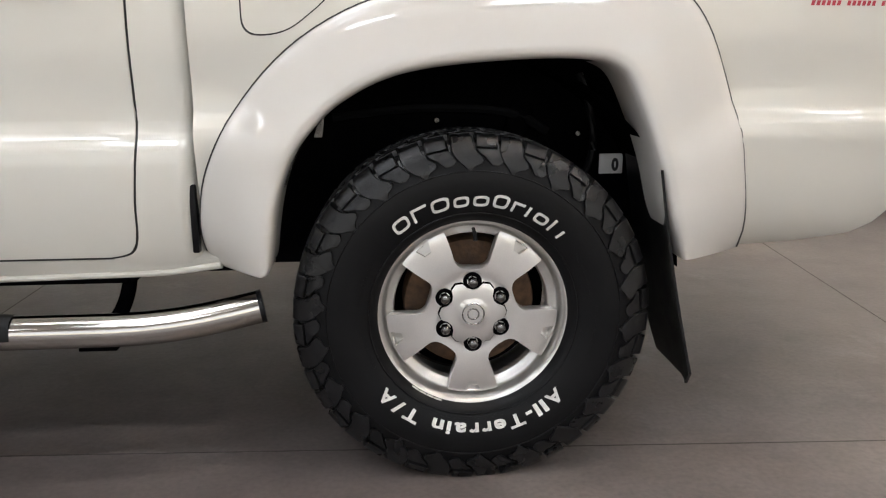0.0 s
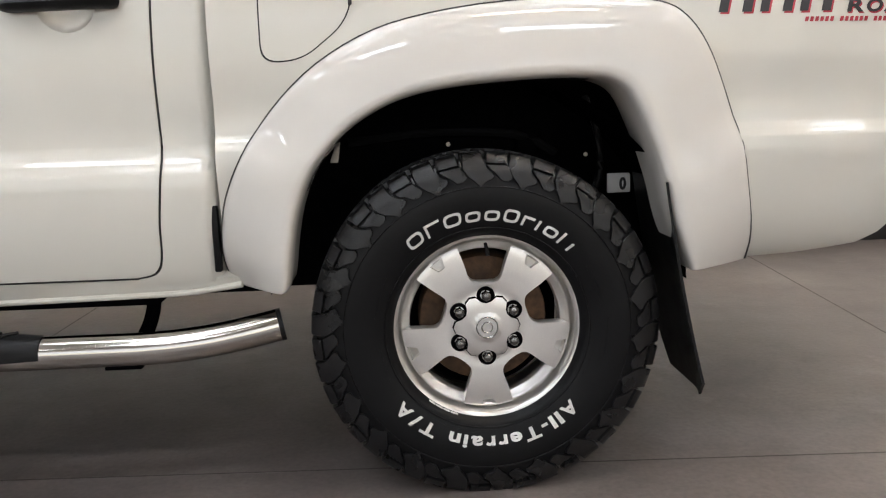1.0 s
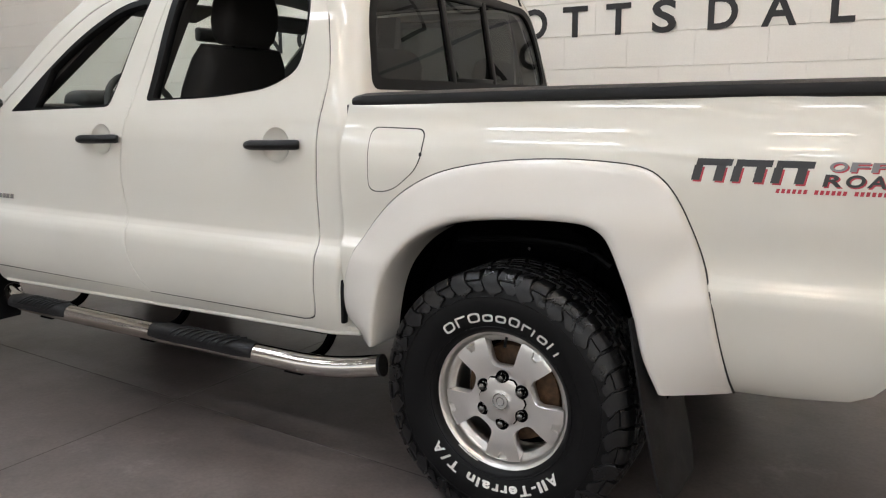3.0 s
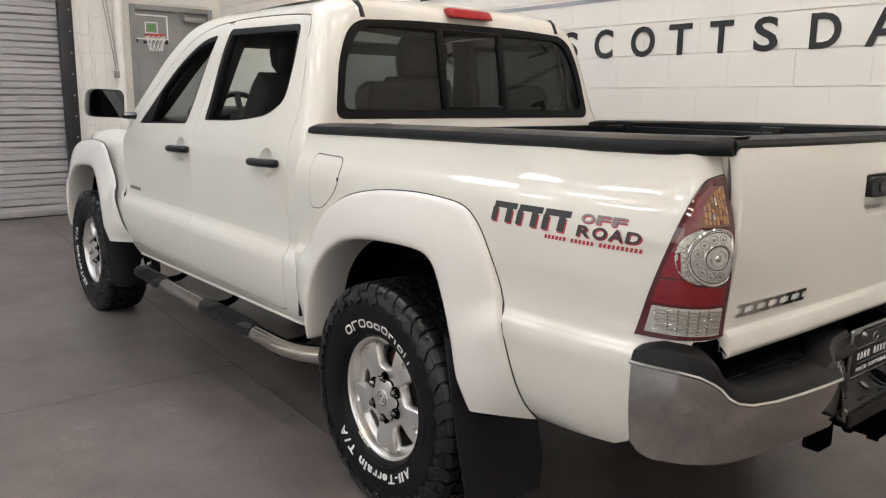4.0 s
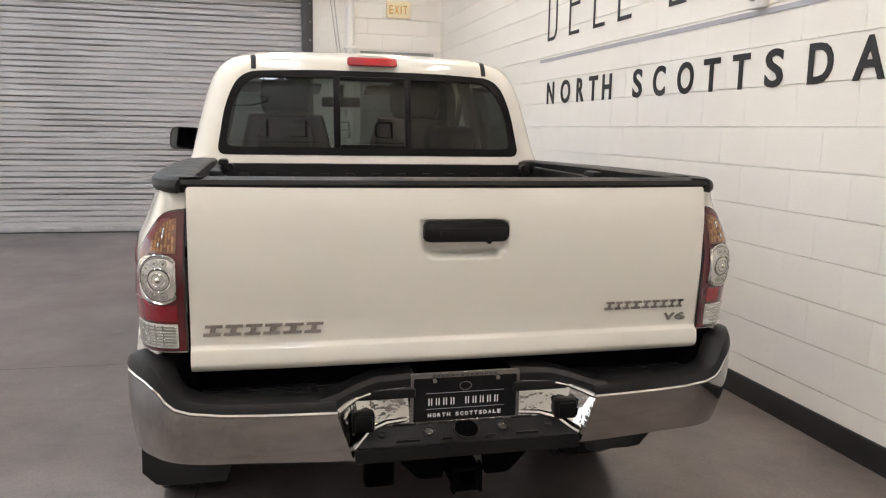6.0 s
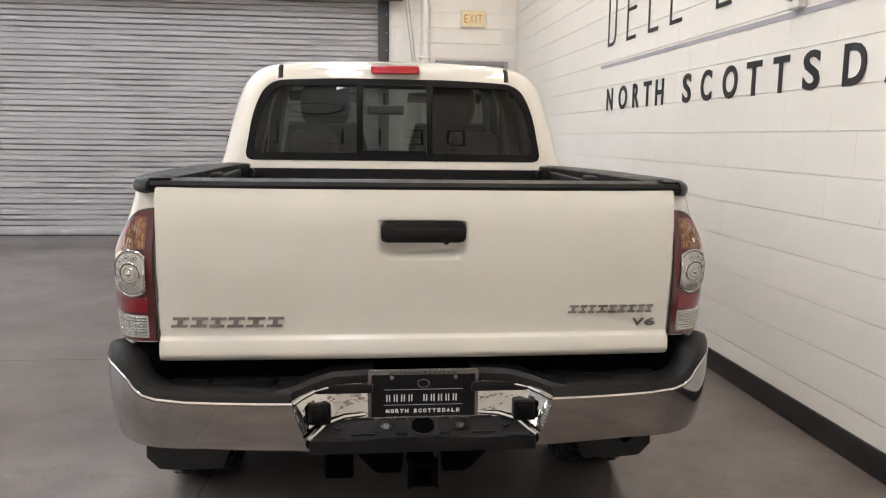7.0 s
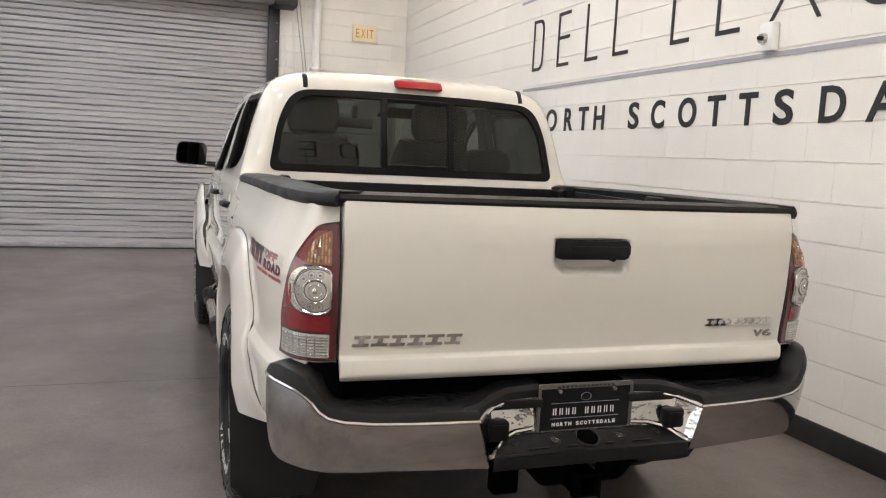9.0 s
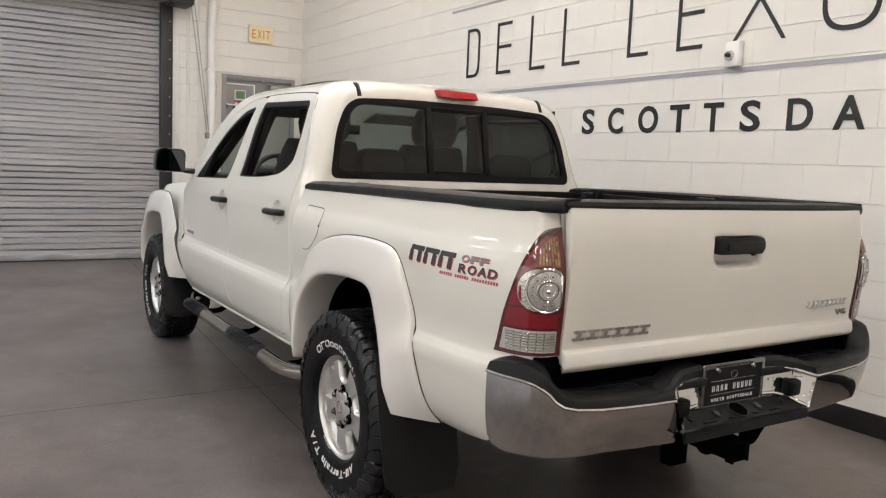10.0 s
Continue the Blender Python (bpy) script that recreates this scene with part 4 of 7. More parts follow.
# roof over the doors
def roof():
    def z_at(x, y):
        e = hermite([-2.0, -1.75, -1.45, -1.1, -0.85, -0.74, -0.70], [1.690, 1.742, 1.766, 1.771, 1.764, 1.752, 1.738])(x)
        return e - 0.022 * (abs(y) / 0.56)**2.6
    rows = []
    for i in range(41):
        x = -1.86 + 1.155 * i / 40
        half = 0.562 if x < -0.86 else 0.562 - 0.02 * ((x + 0.86) / 0.16)**2
        rows.append([(x, half * (k / 12 - 1), z_at(x, half * (k / 12 - 1))) for k in range(25)])
    bm = loft(rows)
    part("roof_panel", bm, PAINT, truck)
    for s in (-1, 1):
        path = [(x, s * 0.547, z_at(x, 0.547) - 0.012) for x in np.linspace(-1.80, -0.735, 28)]
        path += [(cab_r(z) - 0.004, s * 0.549, z - 0.004) for z in (1.718, 1.706, 1.688, 1.660)]
        bm = bmesh.new()
        tube(bm, path, 0.0135, 10, squash=0.8)
        part("roof_moulding", bm, TRIM, truck)


roof()


def rear_window():
    glass_loop, outer, inner = rear_loop(-0.012), rear_loop(0.010), rear_loop(-0.026)

    def lift(d):
        def f(q, z):
            x, y, zz = cab_surf(q, z)
            return (x + d, y, zz)
        return f
    w = part("rear_window", trimmed(lift(-0.008), glass_loop, (), (0.05, 0.05), 0.004), GLASS_TINT, truck, "dark tinted sliding rear window")
    part("window_seal", trimmed(lift(0.003), outer, [inner], (0.03, 0.03), 0.016), RUBBER_SEAL, w, "black rubber window surround")
    for y in (-0.172, 0.168):
        bm = bmesh.new()
        box(bm, (-0.012, y - 0.016, 1.300), (0.004, y + 0.016, 1.634), 0.003)
        for v in bm.verts:
            v.co.x += cab_r(v.co.z)
        part("divider", bm, RUBBER_SEAL, w)
    for z in (1.310, 1.626):
        bm = bmesh.new()
        box(bm, (cab_r(z) - 0.012, -0.156, z - 0.010), (cab_r(z) + 0.004, 0.152, z + 0.010), 0.003)
        part("slider_rail", bm, RUBBER_SEAL, w)
    # stop lamp above it
    bm = bmesh.new()
    box(bm, (-0.034, -0.118, 1.686), (0.014, 0.118, 1.728), 0.011, 3)
    for v in bm.verts:
        v.co.x += -0.606 - (v.co.z - 1.68) * 0.8
    part("stop_lamp", bm, STOP_RED, truck, "red high stop lamp")


rear_window()


def doors():
    rear, mid, top = spline(REAR_SEAM, n=4), spline(MID_SEAM, n=4), spline(DOOR_TOP_LINE, n=4)
    front = spline(FRONT_SEAM, n=4)
    top_r = [p for p in top if p[0] > -1.452]
    top_f = [p for p in top if p[0] <= -1.462]
    g = 0.0025
    rear_loop = off_line(rear, -g) + [(-0.700, 1.54)] + off_line(top_r[4:], -g) + off_line(mid[::-1], -g)
    front_loop = off_line(mid, -g)[:-1] + off_line(top_f, -g) + off_line(front[1:], -g)
    for flip in (False, True):
        s = 1 if flip else -1
        for name, loop, win, hx in (("rear_door", rear_loop, REAR_WIN, -0.853), ("front_door", front_loop, FRONT_WIN, -1.75)):
            cup = [(hx + 0.004 + 0.060 * math.cos(t * math.pi / 14), 1.089 + 0.058 * math.sin(t * math.pi / 14)) for t in range(28)]
            d = part(name, trimmed(side_surf, loop, [win, cup], (0.035, 0.028), 0.02, flip, BODY_ROWS), PAINT, truck)

            def inset(x, z, k=0.014):
                return (x, -cab_w(z) + k, z)

            def proud(x, z, k=-0.0015):
                return (x, -cab_w(z) + k, z)
            cx, cz = np.mean(win, 0)
            big = [(cx + (x - cx) * 1.01, cz + (z - cz) * 1.012) for x, z in win]
            small = [(cx + (x - cx) * 0.955 + 0.008, cz + (z - cz) * 0.925 - 0.008) for x, z in win]
            part("window_seal", trimmed(proud, big, [small], (0.03, 0.03), 0.03, flip), RUBBER_SEAL, d, "black rubber window seal")
            mid_ = [(cx + (x - cx) * 0.99, cz + (z - cz) * 0.985) for x, z in win]
            if flip:                          # the left windows are wound down
                part("door_glass", trimmed(inset, mid_, (), (0.08, 0.08), 0.004, flip), GLASS_TINT if name == "rear_door" else GLASS_CLEAR, d, "raised door glass")
            # recess cup and pull handle
            bm = bmesh.new()
            path = [(hx - 0.112, s * 0.872, 1.084), (hx - 0.092, s * 0.886, 1.087), (hx, s * 0.892, 1.089), (hx + 0.084, s * 0.887, 1.092), (hx + 0.110, s * 0.873, 1.092)]
            tube(bm, spline(path, n=4), [0.014 + 0.0085 * min(1, k / 4) * min(1, (17 - k) / 4 + 0.2) for k in range(17)], 12, squash=0.75)
            part("door_handle", bm, TRIM, d, "black plastic pull handle")
            rows = []
            for i in range(9):
                k = i / 8
                deep = 0.022 * (1 - k**3) - 0.001 * (1 - k)
                rows.append([(hx + 0.004 + 0.060 * max(k, 0.02) * math.cos(t * math.pi / 14), s * (cab_w(1.089 + 0.058 * k * math.sin(t * math.pi / 14)) - deep), 1.089 + 0.058 * max(k, 0.02) * math.sin(t * math.pi / 14)) for t in range(28)])
            bm = loft(rows, closed_row=True)
            part("handle_cup", bm, PAINT, d)
    # dark strips behind the door gaps put the gaps' shade into colour
    for s in (-1, 1):
        for line in (rear + [(-0.700, 1.54)] + top[3:], mid, front, [(-2.55, 0.508), (-2.0, 0.507), (-1.4, 0.507), (-0.757, 0.507)]):
            bm = bmesh.new()
            tube(bm, [(x, s * (cab_w(z) - 0.007), z) for x, z in line], 0.0036, 6)
            part("door_seal", bm, SEAM, truck)
    # small chrome badge low on the front door
        bm = bmesh.new()
        for k in range(6):
            plate_shape(bm, slanted(-2.55 + 0.029 * k, 0.818, 0.021, 0.020, 0.25), lambda a, b, d, s=s: (a, s * (cab_w(b) + d), b), 0.004)
        part("door_badge", bm, CHROME, truck, "small chrome badge of slanted blocks")
    # sills

    def sill_surf(x, z):
        return (x, -cab_w(z) + 0.004 + 0.06 * max(0, x + 0.60)**1 , z)
    for flip in (False, True):
        part("sill_panel", trimmed(sill_surf, fillet([(-2.62, 0.424, 0.02), (-0.56, 0.470, 0.01), (-0.52, 0.502, 0.01), (-2.60, 0.502, 0.0)]), (), (0.06, 0.012), 0.03, flip), PAINT, truck)
        bm = bmesh.new()
        tube(bm, [(x, (1 if flip else -1) * (cab_w(0.428 + (x + 2.6) * 0.020 + 0.12 * max(0, x + 0.66)) - 0.004), 0.428 + (x + 2.6) * 0.020 + 0.12 * max(0, x + 0.66)) for x in np.linspace(-2.58, -0.535, 40)], 0.008, 10)
        part("sill_lip", bm, PAINT, truck)


doors()

# the bed: side panels that turn the rear corner
bed_w = hermite([0.44, 0.49, 0.52, 0.56, 0.62, 0.70, 0.755, 0.778, 0.795, 0.815, 0.85, 0.97, 1.05, 1.085, 1.12, 1.15, 1.19, 1.23, 1.27],
                [0.75, 0.800, 0.835, 0.862, 0.884, 0.899, 0.906, 0.904, 0.896, 0.8865, 0.8845, 0.8955, 0.897, 0.893, 0.882, 0.868, 0.853, 0.840, 0.832])
PLAN = spline([(-0.7, 0.897), (0.2, 0.898), (0.6, 0.898), (0.80, 0.888), (0.95, 0.867), (1.03, 0.849), (1.075, 0.823), (1.100, 0.785), (1.110, 0.733), (1.112, 0.68)], n=16)
_pl = np.array(PLAN)
_len = np.concatenate([[0], np.cumsum(np.linalg.norm(np.diff(_pl, axis=0), axis=1))])
_len = _len - np.interp(0.2, _pl[:40, 0], _len[:40]) + 0.2
PLAN_X, PLAN_Y = hermite(list(_len), list(_pl[:, 0])), hermite(list(_len), list(_pl[:, 1]))
S_END = float(np.interp(0.7315, _pl[::-1, 1], _len[::-1]))


def bed_surf(s, z, lift=0.0):
    x, y = PLAN_X(s), PLAN_Y(s)
    dx, dy = PLAN_X(s + 1e-3) - PLAN_X(s - 1e-3), PLAN_Y(s + 1e-3) - PLAN_Y(s - 1e-3)
    n = math.hypot(dx, dy)
    k = min(max((s - 0.95) / 0.2, 0), 1)
    k = k * k * (3 - 2 * k)
    d = (0.897 - bed_w(z)) * (1 - 0.2 * k) - lift
    # outward across the plan line is (-dy, dx) turned to the left side
    return (x + dy / n * d, -(y - dx / n * d), z)


RAIL_Z = hermite([-0.6, 0.1, 0.8, 1.0, 1.2], [1.224, 1.240, 1.250, 1.253, 1.256])
FLARE_OUT = [(-0.547, 0.480), (-0.563, 0.500), (-0.567, 0.56), (-0.560, 0.62), (-0.546, 0.68), (-0.518, 0.745), (-0.478, 0.815), (-0.418, 0.888), (-0.344, 0.953), (-0.250, 1.008), (-0.150, 1.042),
             (0.0, 1.068), (0.178, 1.079), (0.330, 1.074), (0.400, 1.062), (0.440, 1.038), (0.475, 0.998), (0.508, 0.938), (0.542, 0.856), (0.570, 0.764), (0.592, 0.662), (0.612, 0.57), (0.626, 0.494)]
FLARE_IN = [(-0.438, 0.474), (-0.425, 0.490), (-0.414, 0.565), (-0.404, 0.62), (-0.392, 0.665), (-0.368, 0.722), (-0.335, 0.769), (-0.290, 0.815), (-0.235, 0.852), (-0.175, 0.880), (-0.105, 0.898),
            (0.0, 0.911), (0.14, 0.919), (0.235, 0.917), (0.275, 0.908), (0.304, 0.890), (0.325, 0.860), (0.348, 0.810), (0.372, 0.752), (0.396, 0.679), (0.416, 0.600), (0.440, 0.54), (0.462, 0.492)]


def bed_sides():
    arch = [((a[0] * 0.35 + b[0] * 0.65), (a[1] * 0.35 + b[1] * 0.65)) for a, b in zip(FLARE_OUT, FLARE_IN)]
    top = [(s, RAIL_Z(s)) for s in np.linspace(S_END, -0.56, 30)]
    loop = [(-0.56, 0.50)] + arch[1:-1] + [(0.56, 0.492), (0.75, 0.503), (0.90, 0.522), (0.945, 0.548), (0.985, 0.60), (1.0, 0.79), (1.085, 0.795), (1.105, 0.830), (S_END, 0.832)] + top
    for flip in (False, True):
        part("bed_side", trimmed(bed_surf, loop, (), (0.025, 0.024), 0.012, flip, BODY_ROWS), PAINT, truck)
        s = 1 if flip else -1
        # dark inner face that closes the gap behind the cab
        bm = bmesh.new()
        box(bm, (-0.57, min(s * 0.60, s * 0.84), 0.55), (-0.55, max(s * 0.60, s * 0.84), 1.22))
        part("bed_front_post", bm, SEAM, truck)


bed_sides()


def front_arch(p):
    """The front arch: the rear one, shorter ahead of the wheel."""
    return (p[0] * (0.89 if p[0] < 0 else 0.97), p[1] - 0.012)


def flare(cx, mirror_x, name="wheel_flare", front=False):
    out, inn = spline(FLARE_OUT, n=3), spline(FLARE_IN, n=3)
    if front:
        out, inn = [front_arch(p) for p in out], [front_arch(p) for p in inn]
    sect = [(0.0, 0.0015), (0.012, 0.009), (0.035, 0.0155), (0.075, 0.0195), (0.15, 0.0235), (0.30, 0.0305), (0.50, 0.038), (0.70, 0.0435), (0.86, 0.0465), (0.94, 0.0455), (0.98, 0.0415), (1.0, 0.035)]
    for flip in (False, True):
        s = 1 if flip else -1
        rows = []
        for i, (o, n) in enumerate(zip(out, inn)):
            end = min(i, len(out) - 1 - i)
            fade = 0.72 + 0.28 * min(1, end / 5)
            row = []
            base_o = bed_w(max(o[1], 0.5))
            for b, h in sect:
                x, z = o[0] + (n[0] - o[0]) * b, o[1] + (n[1] - o[1]) * b
                y = base_o * (1 - b) + 0.899 * b + h * fade - 0.02 * (1 - fade)
                row.append((cx + (x if not mirror_x else -x), s * y, z))
            x, z = n
            px, pz = (n[0] - o[0]), (n[1] - o[1])
            ln = math.hypot(px, pz)
            for k, d in ((0.05, 0.015), (0.07, 0.07), (0.075, 0.14)):
                row.append((cx + (1 if not mirror_x else -1) * (x + px / ln * 0.004), s * (0.93 - d), z + pz / ln * 0.004))
            rows.append(row)
        bm = loft(rows)
        ob = part(name, bm, PAINT_FLARE, truck, sharp=60)
        bm = bmesh.new()
        seam = [(cx + (1 if not mirror_x else -1) * o[0], s * (bed_w(max(o[1], 0.5)) + 0.0005), o[1]) for o in out]
        tube(bm, seam, 0.0032, 6)
        part("flare_seal", bm, SEAM, ob, "thin black rubber seal")


flare(0.0, False)
flare(-3.246, False, front=True)


for s in (-1, 1):
    bm = bmesh.new()
    box(bm, (-0.584, min(s * 0.860, s * 0.882), 0.52), (-0.570, max(s * 0.860, s * 0.882), 0.665), 0.003)
    part("flare_block", bm, RUBBER_SEAL, truck, "black rubber filler block")


def fuel_door():
    loop = fillet([(-0.452, 0.962, 0.035), (-0.37, 0.965, 0.05), (-0.268, 1.045, 0.05), (-0.262, 1.148, 0.03), (-0.452, 1.152, 0.03)])
    cx, cz = np.mean(loop, 0)
    ring = [(cx + (x - cx) * 1.036, cz + (z - cz) * 1.036) for x, z in loop]
    f = part("fuel_door", trimmed(lambda s, z: bed_surf(s, z, 0.0022), loop, (), (0.02, 0.02), 0.003), PAINT, truck)
    part("fuel_door_gap", trimmed(lambda s, z: bed_surf(s, z, 0.0008), ring, [loop], (0.02, 0.02), 0.002), SEAM, f)
    bm = bmesh.new()
    box(bm, (-0.270, -0.9, 1.072), (-0.262, -0.894, 1.083), 0.002)
    part("finger_notch", bm, SEAM, f)


fuel_door()


# front end
def front_end():
    fr_w = hermite([0.45, 0.55, 0.70, 0.78, 0.80, 0.95, 1.05, 1.12, 1.17], [0.80, 0.86, 0.889, 0.888, 0.874, 0.862, 0.832, 0.780, 0.715])

    def surf(x, z):
        t = max(0, (-3.30 - x) / 0.62)
        return (x, -(fr_w(z) - 0.34 * t**2.2 - 0.02 * t), z)
    arch = [front_arch((x * 0.35 + a * 0.65, z * 0.35 + b * 0.65)) for (x, z), (a, b) in zip(FLARE_OUT, FLARE_IN)]
    arch = [(-3.246 + x, z) for x, z in arch[1:-1]]
    top = [(-2.60, 1.13), (-2.80, 1.135), (-3.1, 1.125), (-3.4, 1.09), (-3.65, 1.03), (-3.85, 0.95)]
    loop = [(-2.56, 0.54), (-2.604, 0.60), (-2.634, 0.75), (-2.634, 0.95), (-2.605, 1.10)] + top[0:] + [(-3.88, 0.80), (-3.86, 0.62), (-3.80, 0.52)] + arch
    for flip in (False, True):
        part("front_fender", trimmed(surf, loop[::-1], (), (0.04, 0.03), 0.015, flip), PAINT, truck)
    rows = []
    for i in range(16):
        x = -2.52 - 1.36 * i / 15
        t = max(0, (-3.30 - x) / 0.62)
        half = 0.735 - 0.26 * t**2.2
        zc = np.interp(-x, [2.5, 2.8, 3.2, 3.6, 3.88], [1.17, 1.175, 1.155, 1.09, 0.97])
        rows.append([(x, half * (k / 8 - 1), zc - 0.03 * abs(k / 8 - 1)**3 - 0.012) for k in range(17)])
    part("hood", loft(rows), PAINT, truck)
    bm = bmesh.new()
    box(bm, (-4.02, -0.72, 0.50), (-3.84, 0.72, 0.74), 0.05, 3)
    part("front_bumper", bm, PAINT, truck)
    bm = bmesh.new()
    box(bm, (-3.95, -0.42, 0.75), (-3.86, 0.42, 0.96), 0.03, 3)
    part("grille", bm, TRIM, truck)
    for s in (-1, 1):
        bm = bmesh.new()
        box(bm, (-3.92, min(s * 0.44, s * 0.66), 0.77), (-3.72, max(s * 0.44, s * 0.66), 0.95), 0.04, 3)
        part("headlight", bm, LENS_CLEAR, truck)
    # windscreen
    rows = []
    for i in range(13):
        t = i / 12
        x, z = -2.53 + 0.72 * t, 1.205 + 0.51 * t - 0.03 * (1 - t) * t
        half = (cab_w(z) - 0.012) if z < 1.66 else cab_w(z) - 0.02
        rows.append([(x - 0.10 * (1 - (k / 8 - 1)**2), half * (k / 8 - 1), z) for k in range(17)])
    part("windscreen", loft(rows), GLASS_CLEAR, truck, "clear front windscreen")
    # door mirror
    for s in (-1, 1):
        bm = bmesh.new()
        rows = []
        for i, (x, k) in enumerate(((-2.585, 0.30), (-2.570, 0.62), (-2.54, 0.86), (-2.50, 0.97), (-2.46, 1.0), (-2.43, 1.0), (-2.415, 0.97))):
            ring = fillet([(-0.112 * k, -0.074 * k, 0.040), (0.105 * k, -0.084 * k, 0.035), (0.112 * k, 0.080 * k, 0.045), (-0.098 * k, 0.086 * k, 0.05)], 4)
            rows.append([(x + 0.02 * (-u / 0.11), s * (1.000 - u * 0.92), 1.292 + v * 0.93) for u, v in ring])
        bm.free()
        bm = loft(rows, closed_row=True, caps=True)
        mi = part("door_mirror", bm, GLOSS_BLACK, truck, "black plastic door mirror")
        bm = bmesh.new()
        ring = fillet([(-0.100, -0.063, 0.035), (0.094, -0.072, 0.03), (0.100, 0.069, 0.038), (-0.088, 0.074, 0.045)], 4)
        a = [(-2.4135 + 0.02 * (-u / 0.11), s * (1.000 - u * 0.92), 1.292 + v * 0.93) for u, v in ring]
        vs = [bm.verts.new(p) for p in a]
        f = bm.faces.new(vs)
        r = bmesh.ops.extrude_face_region(bm, geom=[f])
        bmesh.ops.translate(bm, vec=(0.004, 0, 0), verts=[v for v in r["geom"] if isinstance(v, bmesh.types.BMVert)])
        part("mirror_glass", bm, material("mirror_glass", (0.10, 0.105, 0.11), 0.03, 1.0), mi)
        bm = bmesh.new()
        tube(bm, [(-2.45, s * 0.84, 1.225), (-2.46, s * 0.90, 1.228), (-2.47, s * 0.95, 1.245)], [0.035, 0.03, 0.028], 12, squash=0.6)
        part("mirror_arm", bm, GLOSS_BLACK, mi)


front_end()


# ---- tailgate, lamps, bumper ----
gate_x = hermite([0.775, 0.785, 0.80, 0.838, 0.847, 0.88, 0.95, 1.05, 1.15, 1.20, 1.235, 1.262], [1.106, 1.125, 1.135, 1.1295, 1.1135, 1.1155, 1.1225, 1.1300, 1.131, 1.127, 1.1205, 1.1125])


def gate_surf(y, z):
    # a shallow scoop round the handle, its lower lip curling out
    u, v, r = abs(y) - 0.122 + 0.045, 1.062 + 0.045 - z, 0.045
    out = math.hypot(max(u, 0), max(v, 0)) + min(max(u, v), 0) - r
    e = min(-out / 0.026, (1.176 - z) / 0.008)
    d = min(1.0, max(0.0, e))
    k = d * d * (3 - 2 * d)
    return (gate_x(z) - 0.010 * (abs(y) / 0.72)**3 - 0.036 * k, y, z)


def tailgate():
    loop = fillet([(-0.722, 0.778, 0.012), (0.722, 0.778, 0.012), (0.722, 1.260, 0.008), (-0.722, 1.260, 0.008)])
    me = trimmed(gate_surf, loop, (), (0.02, 0.0125), 0.03, rows=[0.784, 0.79, 0.796, 0.803, 0.812, 0.822, 0.830, 0.836, 0.841, 0.846, 0.851, 0.858] + list(np.arange(0.87, 1.04, 0.02)) + list(np.arange(1.05, 1.18, 0.006)) + list(np.arange(1.19, 1.255, 0.01)))
    g = part("tailgate", me, PAINT, truck, "white tailgate, closed")
    bm = bmesh.new()
    box(bm, (1.06, -0.722, 0.785), (1.078, 0.722, 1.255))
    part("inner_panel", bm, PAINT, g)
    # handle
    bm = bmesh.new()
    poly = fillet([(-0.118, 1.114, 0.016), (0.118, 1.114, 0.016), (0.118, 1.168, 0.014), (-0.118, 1.168, 0.014)])
    prism(bm, poly, 0, 0.030, Matrix(((0, 0, 1, 1.112), (1, 0, 0, 0), (0, 1, 0, 0), (0, 0, 0, 1))), 0.006)
    h = part("gate_handle", bm, TRIM, g, "black plastic tailgate handle")
    bm = bmesh.new()
    prism(bm, fillet([(-0.075, 1.128, 0.006), (0.112, 1.128, 0.006), (0.112, 1.152, 0.006), (-0.075, 1.152, 0.006)]), 0, 0.034, Matrix(((0, 0, 1, 1.112), (1, 0, 0, 0), (0, 1, 0, 0), (0, 0, 0, 1))), 0.003)
    part("handle_flap", bm, TRIM, g)
    bm = bmesh.new()
    bmesh.ops.create_cone(bm, cap_ends=True, segments=14, radius1=0.008, radius2=0.008, depth=0.012, matrix=pose(1.138, 0.062, 1.116, 0, 90, 0))
    part("lock", bm, TRIM, g)
    # top cap
    bm = bmesh.new()
    sec = [(1.060, 1.255), (1.098, 1.253), (1.114, 1.257), (1.118, 1.266), (1.113, 1.277), (1.085, 1.283), (1.062, 1.283), (1.052, 1.278), (1.052, 1.258)]
    bm.free()
    bm = loft([[(x - 0.012 * (abs(y) / 0.72)**3, y, z) for x, z in sec] for y in np.linspace(-0.735, 0.735, 21)], closed_row=True, caps=True)
    part("top_cap", bm, TRIM, g, "black plastic tailgate cap")

    def badge(name, words, y0, z0, h, w, gap, label, slant=0.25):
        """A chromed word as plain slanted blocks."""
        y = y0
        for k in words:
            ww = w * k
            bm = bmesh.new()
            for poly in (slanted(y, z0, ww, h * 0.27, slant), slanted(y + slant * h * 0.73, z0 + h * 0.73, ww, h * 0.27, slant), slanted(y + ww * 0.34 + slant * h * 0.27, z0 + h * 0.27, ww * 0.32, h * 0.46, slant)):
                plate_shape(bm, poly, lambda a, b, d: (gate_surf(a, b)[0] + d, a, b), 0.006)
            y += ww + gap
            part(name, bm, CHROME, g, label)
    badge("badge", (1, 1, 0.95, 1, 1.1, 1), -0.692, 0.874, 0.030, 0.044, 0.007, "chrome model badge of slanted blocks")
    badge("badge", (1, 0.8, 0.8, 1.1, 0.9, 0.9, 0.9, 0.8, 0.7), 0.420, 0.905, 0.024, 0.026, 0.0055, "chrome trim badge of small blocks")
    bm = bmesh.new()
    x = 0.612
    for ch, w in (("V", 0.036), ("6", 0.032)):
        letter(bm, ch, lambda a, b, d, x=x: (gate_surf(x, 0.88)[0] + d, x + a + b * 0.2, 0.866 + b), w, 0.022, 0.006, 0.02)
        x += w + 0.004
